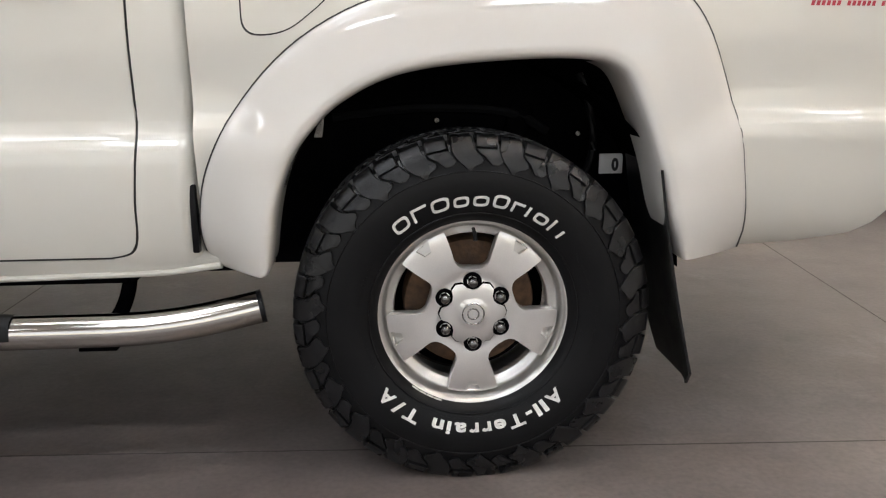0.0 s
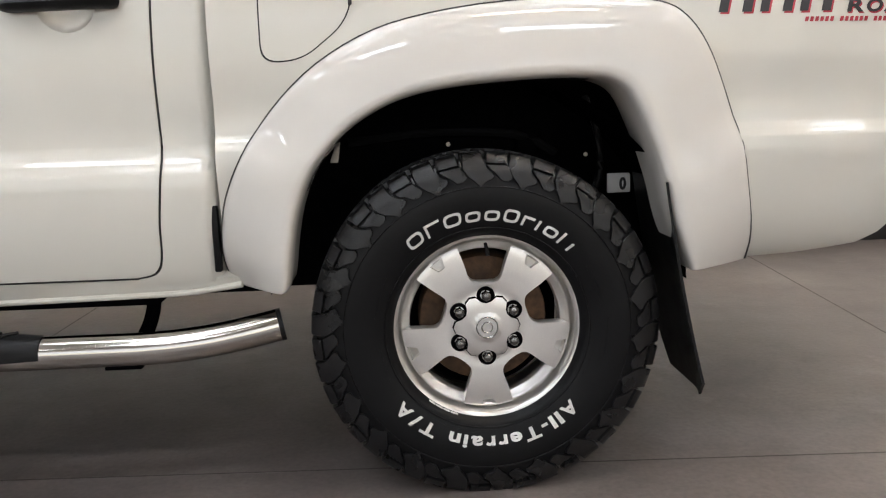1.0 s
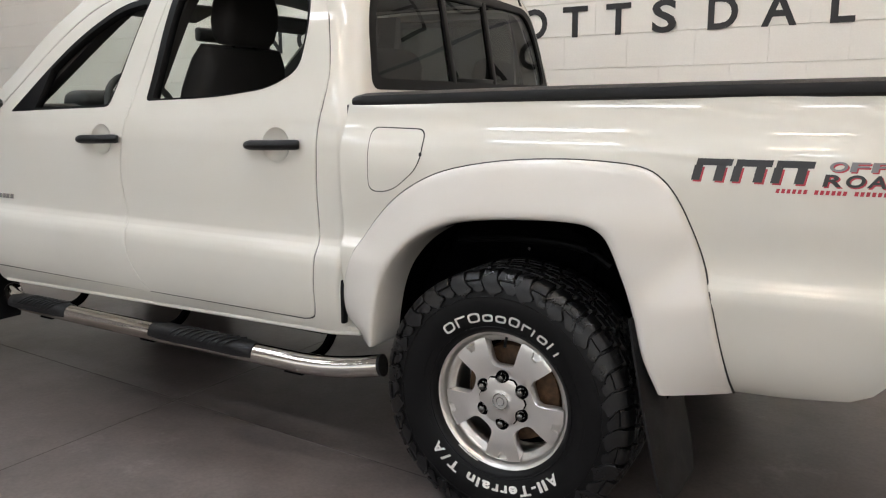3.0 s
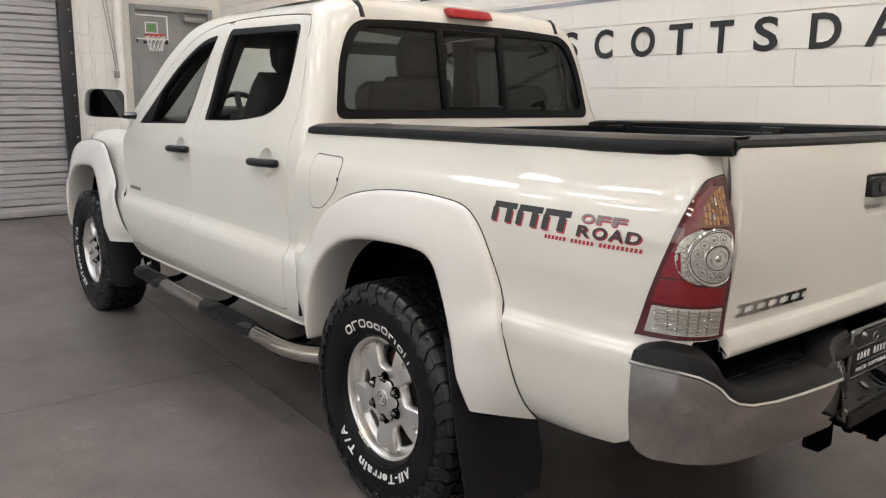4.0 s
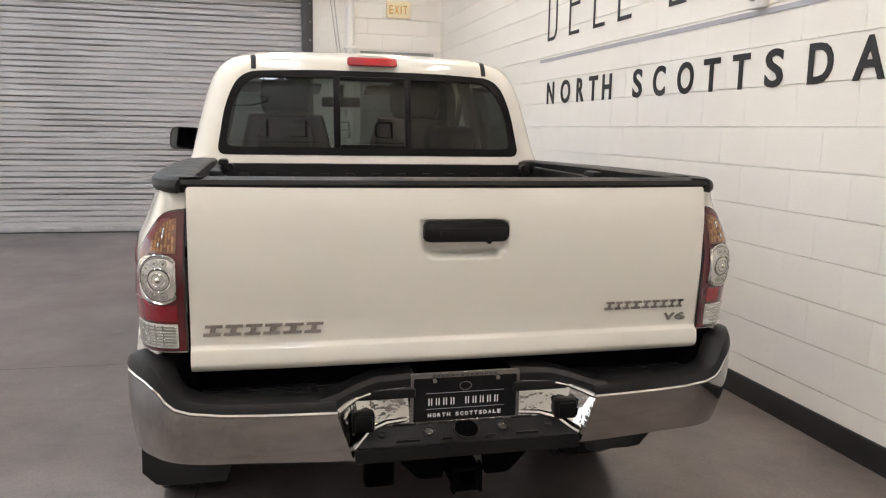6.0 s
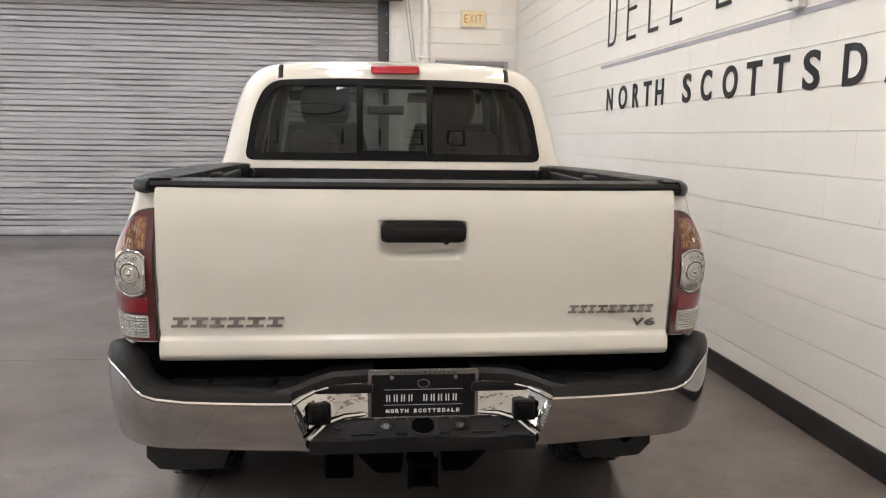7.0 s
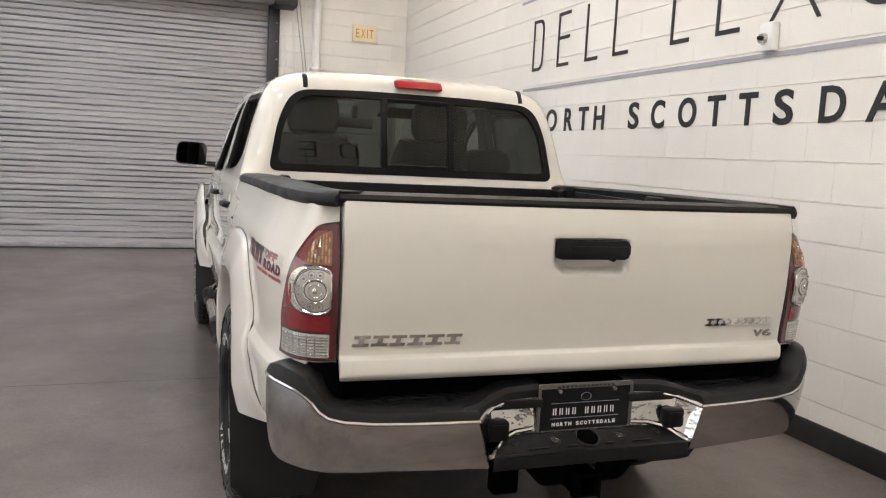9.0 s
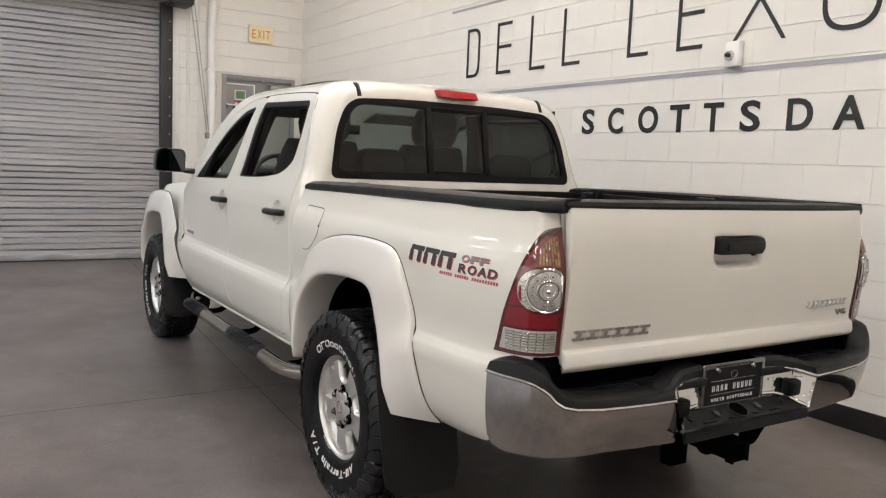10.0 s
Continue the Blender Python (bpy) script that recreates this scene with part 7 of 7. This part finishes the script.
    part("cap_mark", bm, CHROME_DULL, w, "raised chrome rings")
    for k in range(6):
        a = radians(60 * k + 90)
        x, z = 0.0699 * math.cos(a), 0.0699 * math.sin(a)
        bm = bmesh.new()
        bmesh.ops.create_cone(bm, cap_ends=True, segments=6, radius1=0.0118, radius2=0.0112, depth=0.026, matrix=pose(x, -0.090, z, 90, 12 * k, 0))
        bmesh.ops.create_uvsphere(bm, u_segments=12, v_segments=8, radius=0.0100, matrix=Matrix.Translation((x, -0.1025, z)) @ Matrix.Diagonal((1, 0.55, 1, 1)))
        part("wheel_nut", bm, NUT, w, "dark chrome wheel nut")
        # near-black ring paints the shaded pocket round each nut
        bm = bmesh.new()
        revolve(bm, [(0.0205, 0.0), (0.0205, -0.006), (0.0185, -0.0075), (0.0120, -0.004), (0.0100, 0.002)], 20)
        bmesh.ops.transform(bm, matrix=Matrix.Translation((x, -0.0835, z)), verts=bm.verts)
        part("nut_seat", bm, DARK, w)
    bm = bmesh.new()
    tube(bm, [(0.004, -0.070, 0.184), (0.006, -0.082, 0.172), (0.007, -0.088, 0.160)], [0.004, 0.0045, 0.005], 8)
    part("valve", bm, TRIM, w)
    # balance weights on the lip
    for k in range(4):
        a = radians(232 + 5.2 * k)
        bm = bmesh.new()
        box(bm, (-0.009, -0.003, -0.006), (0.009, 0.003, 0.006), 0.0015)
        part("balance_weight", bm, ALLOY_LIP, w, at=pose(0.214 * math.cos(a), -0.104, 0.214 * math.sin(a), 0, 90 - math.degrees(a), 0) )
    return w


w0 = wheel()
w0.matrix_basis = pose(0, -0.800, 0.381)
copy_thing(w0, pose(-3.246, -0.800, 0.381, 0, 68, 0))
copy_thing(w0, pose(0, 0.800, 0.381, 0, 20, 180))
copy_thing(w0, pose(-3.246, 0.800, 0.381, 0, 50, 180))


# ---- side steps, mud flaps ----
def side_steps():
    for s in (-1, 1):
        path = spline([(-2.56, s * 0.80, 0.372), (-2.50, s * 0.835, 0.368), (-2.40, s * 0.865, 0.362), (-2.25, s * 0.875, 0.356), (-1.4, s * 0.875, 0.353), (-0.85, s * 0.875, 0.353), (-0.74, s * 0.873, 0.3535), (-0.66, s * 0.867, 0.357), (-0.59, s * 0.858, 0.364), (-0.52, s * 0.846, 0.3745), (-0.456, s * 0.834, 0.386)], n=8)
        bm = bmesh.new()
        tube(bm, path, 0.0365, 24, caps=False)
        st = part("side_step", bm, STEEL_TUBE, truck, "polished steel tube side step with black pads", sharp=60)
        for e in (0, -1):
            bm = bmesh.new()
            a, b = Vector(path[e]), Vector(path[1 if e == 0 else -2])
            d = (a - b).normalized()
            tube(bm, [a - d * 0.006, a + d * 0.004], 0.0372, 24)
            part("end_cap", bm, TRIM, st, "black plastic end cap")
        for x0, x1 in ((-2.42, -2.02), (-1.50, -0.965)):
            rows = []
            for i in range(21):
                t = i / 20
                x = x0 + (x1 - x0) * t
                k = min(1, min(t, 1 - t) / 0.14)
                k = k * k * (3 - 2 * k)
                row = []
                for a in np.linspace(-12, 118, 11):
                    r = 0.0365 + 0.0015 + 0.007 * k
                    flat = 0.0 + (0.006 * k if 20 < a < 100 else 0)
                    row.append((x, s * (0.875 + math.cos(radians(a)) * (r + flat)), 0.3545 + math.sin(radians(a)) * (r - flat * 0.3)))
                rows.append(row)
            pad = part("step_pad", loft(rows), TRIM, st, "black ribbed plastic step pad", sharp=50)
            for k in range(9):
                x = x0 + (x1 - x0) * (0.24 + 0.065 * k)
                bm = bmesh.new()
                tube(bm, [(x + 0.018 * t, s * (0.875 + math.cos(radians(a)) * 0.052), 0.3545 + math.sin(radians(a)) * 0.046) for t, a in zip(range(5), (20, 42, 62, 82, 100))], 0.0035, 6)
                part("pad_rib", bm, TRIM, st)
        for x in (-2.2, -1.55, -0.80):
            bm = bmesh.new()
            tube(bm, spline([(x, s * 0.86, 0.345), (x + 0.005, s * 0.74, 0.345), (x + 0.015, s * 0.68, 0.40), (x + 0.018, s * 0.66, 0.50)], n=5), 0.017, 10)
            box(bm, (x - 0.04, s * 0.86 - 0.02, 0.308), (x + 0.04, s * 0.86 + 0.02, 0.3165), 0.002)
            part("bracket", bm, DARK, st, "black steel bracket")


side_steps()


def mud_flaps():
    for cx, top, bot, lean in ((0.0, 0.69, 0.195, 1.0), (-3.246, 0.66, 0.20, 0.9)):
        for s in (-1, 1):
            rows = []
            for i in range(13):
                t = i / 12
                z = top + (bot - top) * t
                x = cx + 0.407 + lean * (0.070 * t + 0.028 * t * t)
                y0, y1 = 0.640 + 0.03 * max(0, t - 0.85) / 0.15, 0.952 - 0.010 * t - 0.045 * max(0, t - 0.93) / 0.07
                row = []
                for k in range(9):
                    y = y0 + (y1 - y0) * k / 8
                    row.append((x - 0.022 * max(0, k / 8 - 0.8) / 0.2 * (1 - 0.4 * t), s * y, z))
                for k in range(8, -1, -1):
                    y = y0 + (y1 - y0) * k / 8
                    row.append((x + 0.006 - 0.022 * max(0, k / 8 - 0.8) / 0.2 * (1 - 0.4 * t), s * y, z))
                rows.append(row)
            bm = loft(rows, closed_row=True, caps=True)
            mf = part("mud_flap", bm, TRIM, truck, "black plastic mud flap")


mud_flaps()


# ---- cabin ----
def cabin():
    def seat(x, y, w, name, back=0.66, head=True):
        bm = bmesh.new()
        box(bm, (x - 0.27, y - w / 2, 0.72), (x + 0.25, y + w / 2, 0.90), 0.05, 3)
        st = part(name, bm, SEAT, truck, "charcoal fabric seat")
        rows = []
        for i in range(11):
            t = i / 10
            half = w / 2 * (1 - 0.05 * t - 0.16 * max(0, t - 0.72) / 0.28)
            deep = 0.085 * (1 - 0.25 * t) * (1 if i < 10 else 0.5)
            rows.append([(px, py, back * t) for px, py in fillet([(-deep, -half, 0.05), (deep, -half, 0.05), (deep, half, 0.05), (-deep, half, 0.05)], 4)])
        bm = loft(rows, closed_row=True, caps=True)
        bmesh.ops.transform(bm, matrix=pose(x + 0.24, y, 0.84, 0, 14, 0), verts=bm.verts)
        part("backrest", bm, SEAT, st, sharp=60)
        if head:
            bm = bmesh.new()
            rows = []
            for t, a, b in ((0.0, 0.115, 0.045), (0.03, 0.135, 0.06), (0.09, 0.145, 0.066), (0.16, 0.142, 0.062), (0.21, 0.125, 0.05), (0.235, 0.09, 0.03)):
                rows.append([(px, py, t) for px, py in fillet([(-b, -a, 0.04), (b, -a, 0.04), (b, a, 0.04), (-b, a, 0.04)], 4)])
            bm.free()
            bm = loft(rows, closed_row=True, caps=True)
            bmesh.ops.transform(bm, matrix=pose(x + 0.25 + 0.24 * back, y, 0.845 + back * 0.97, 0, 8, 0), verts=bm.verts)
            hd = part("headrest", bm, SEAT, st, sharp=60)
            for dy in (-0.06, 0.06):
                bm = bmesh.new()
                tube(bm, [(x + 0.235 + 0.24 * back, y + dy, 0.80 + back * 0.97), (x + 0.26 + 0.24 * back, y + dy, 0.87 + back * 0.97)], 0.007, 8)
                part("headrest_post", bm, CHROME_DULL, st)
    seat(-1.86, -0.37, 0.53, "driver_seat", 0.63)
    seat(-1.86, 0.37, 0.53, "passenger_seat", 0.63)
    seat(-1.02, 0.0, 1.36, "rear_bench", 0.46, False)
    for y in (-0.40, 0.40):
        bm = bmesh.new()
        rows = []
        for t, a, b in ((0.0, 0.10, 0.04), (0.03, 0.125, 0.052), (0.09, 0.13, 0.055), (0.13, 0.115, 0.045), (0.15, 0.08, 0.03)):
            rows.append([(-0.69 + px, y + py, 1.265 + t) for px, py in fillet([(-b, -a, 0.035), (b, -a, 0.035), (b, a, 0.035), (-b, a, 0.035)], 4)])
        bm.free()
        part("rear_headrest", loft(rows, closed_row=True, caps=True), SEAT, truck, "charcoal fabric headrest", sharp=60)
    # sun band and visors along the top of the windscreen
    for y0, y1 in ((-0.62, -0.14), (0.14, 0.62)):
        bm = bmesh.new()
        box(bm, (-0.09, y0, -0.008), (0.09, y1, 0.008), 0.006, 2, pose(-1.90, 0, 1.625, 0, -16, 0))
        part("sun_visor", bm, LINING, truck, "grey fabric sun visor")
    bm = bmesh.new()
    box(bm, (-2.62, -0.78, 0.85), (-2.24, 0.78, 1.225), 0.07, 3)
    box(bm, (-2.42, -0.58, 1.18), (-2.24, -0.16, 1.285), 0.05, 3)
    part("dashboard", bm, DASH, truck)
    bm = bmesh.new()
    box(bm, (-2.2, -0.12, 0.70), (-1.5, 0.12, 0.98), 0.03)
    part("centre_console", bm, DASH, truck)
    bm = bmesh.new()
    ring = [(0, 0.185 * math.cos(a * math.pi / 14), 0.185 * math.sin(a * math.pi / 14)) for a in range(29)]
    tube(bm, ring, 0.016, 10, caps=False)
    for a in (0, 120, 240):
        tube(bm, [(0.0, 0, 0), (0.0, 0.18 * math.cos(radians(a + 90)), 0.18 * math.sin(radians(a + 90)))], 0.018, 8)
    box(bm, (-0.02, -0.07, -0.06), (0.03, 0.07, 0.06), 0.02)
    bmesh.ops.transform(bm, matrix=pose(-2.10, -0.37, 1.185, 0, -24, 0), verts=bm.verts)
    part("steering_wheel", bm, DASH, truck, "black steering wheel")
    bm = bmesh.new()
    box(bm, (-2.02, -0.125, 1.515), (-1.985, 0.125, 1.58), 0.014, 3)
    tube(bm, [(-2.01, 0, 1.57), (-1.99, 0, 1.66)], 0.018, 8)
    part("inside_mirror", bm, DASH, truck)
    bm = bmesh.new()
    box(bm, (-2.6, -0.80, 0.60), (-0.60, 0.80, 0.64))
    part("cabin_floor", bm, DASH, truck)
    for s in (-1, 1):
        # black sail behind the door mirror
        sail = fillet([(-2.345, 1.192, 0.01), (-2.185, 1.197, 0.01), (-2.105, 1.372, 0.02), (-2.165, 1.338, 0.02)])
        part("mirror_sail", trimmed(lambda x, z: (x, -cab_w(z) - 0.003, z), sail, (), (0.05, 0.05), 0.03, s > 0), RUBBER_SEAL, truck, "black plastic mirror sail")
        # windscreen pillar trim
        rows = []
        for k in range(9):
            t = k / 8
            x, z = -2.50 + 0.70 * t, 1.19 + 0.50 * t
            w = cab_w(z)
            rows.append([(x, s * (w - 0.02), z), (x + 0.13, s * (w - 0.03), z - 0.035), (x + 0.13, s * (w - 0.085), z - 0.035), (x, s * (w - 0.11), z)])
        part("screen_pillar", loft(rows, closed_row=True, caps=True), DASH, truck, "charcoal windscreen pillar trim")
    # roof lining and inner pillars
    rows = []
    for i in range(14):
        x = -1.84 + 1.12 * i / 13
        rows.append([(x, 0.60 * (k / 8 - 1), 1.715 - 0.03 * abs(k / 8 - 1)**3 - 0.02 * max(0, (x + 0.9) / 0.2)) for k in range(17)])
    part("headlining", loft(rows), LINING, truck)
    for s in (-1, 1):
        for x0, x1, z1 in ((-1.665, -1.535, 1.66),):
            rows = []
            for k in range(10):
                z = 0.64 + (z1 - 0.64) * k / 9
                dx = 0.16 * max(0, (z - 1.2) / 0.46)
                rows.append([(x0 + dx, s * (cab_w(z) - 0.03), z), (x1 + dx, s * (cab_w(z) - 0.03), z), (x1 + dx, s * (cab_w(z) - 0.075), z), (x0 + dx, s * (cab_w(z) - 0.075), z)])
            part("inner_pillar", loft(rows, closed_row=True, caps=True), DASH, truck)
        # inner door trims
        for x0, x1 in ((-2.45, -1.68), (-1.55, -0.75)):
            rows = [[(x, s * (cab_w(z) - 0.045), z) for z in np.linspace(0.60, 1.195, 8)] for x in np.linspace(x0, x1, 6)]
            part("door_trim", loft(rows), DASH, truck)
        rows = []
        for k in range(8):
            z = 1.2 + 0.48 * k / 7
            rows.append([(-0.76 - 0.0 * k, s * (cab_w(z) - 0.03), z), (-0.68 - 0.06 * k / 7, s * (cab_w(z) - 0.09), z)])
        part("inner_pillar", loft(rows), DASH, truck)
    bm = bmesh.new()
    box(bm, (-0.66, -0.75, 0.62), (-0.62, 0.75, 1.255))
    part("cabin_back_trim", bm, DASH, truck)


cabin()

# the body sits on its springs a little nose up
BODY = pose(-0.009, 0, 0.005, 0, 0.52, 0)
for ob in truck.children:
    if not ob.name.startswith("wheel") or ob.name.startswith(("wheel_flare", "wheel_house")):
        ob.matrix_basis = BODY @ ob.matrix_basis


# ---- wall blocks, the nearest as single pieces, the rest joined ----
def blocks():
    w, h, j = 0.4064, 0.2032, 0.0017

    def block(bm, m):
        vs = [Vector(v) for v in ((0.0002, 0.014, j), (w - 0.0002, 0.014, j), (w - 0.0002, 0.014, h - j), (0.0002, 0.014, h - j), (0.0005, 0, 2 * j), (w - 0.0005, 0, 2 * j), (w - 0.0005, 0, h - 2 * j), (0.0005, 0, h - 2 * j))]
        vs = [bm.verts.new(m @ v) for v in vs]
        for f in ((0, 1, 5, 4), (1, 2, 6, 5), (2, 3, 7, 6), (3, 0, 4, 7), (4, 5, 6, 7)):
            bm.faces.new([vs[i] for i in f])
    bm = bmesh.new()
    block(bm, Matrix.Identity(4))
    me = bpy.data.meshes.new("block")
    bm.to_mesh(me)
    bm.free()
    me.materials.append(WALL)
    rest = bmesh.new()
    n = 0
    for r in range(int(CEIL / h)):
        x = BACK_X + 0.002 - (w / 2 if r % 2 else 0)
        while x < FRONT_X - w:
            m = pose(x, WALL_Y, r * h + 0.026)
            if x < BACK_X:
                x += w
                continue
            if -4.6 < x < 1.6 and 0 < r < 15 and n < 230:
                part("block", me, WALL, wall_right, at=m)
                n += 1
            else:
                block(rest, m)
            x += w
    ob = part("block_courses", rest, WALL, wall_right, sharp=20)
    tagged(ob, kind="stuff")
    rest = bmesh.new()
    n = 0
    for r in range(int(CEIL / h)):
        y = WALL_Y - 0.003 - (w / 2 if r % 2 else 0)
        z = r * h + 0.026
        stops = []
        if z < DOOR_TOP:
            stops.append((DOOR_Y0 - 0.05, DOOR_Y1 + 0.075))
        if z < MD_TOP - 0.05:
            stops.append((MD_Y0, MD_Y1))
        while y > LEFT_Y + w:
            lo, hi = y - w, y
            for a, b in stops:
                if lo < b and hi > a:
                    lo, hi = (b, hi) if hi > b else (lo, min(hi, a))
            if hi - lo > w - 0.001 and y > 0 and n < 120:
                part("block", me, WALL, wall_back, at=pose(BACK_X, lo, z, 0, 0, 90))
                n += 1
            elif hi - lo > 0.04:
                block(rest, pose(BACK_X, lo, z, 0, 0, 90) @ Matrix.Diagonal(((hi - lo) / w, 1, 1, 1)))
            y -= w
    tagged(part("block_courses", rest, WALL, wall_back, sharp=20), kind="stuff")


blocks()
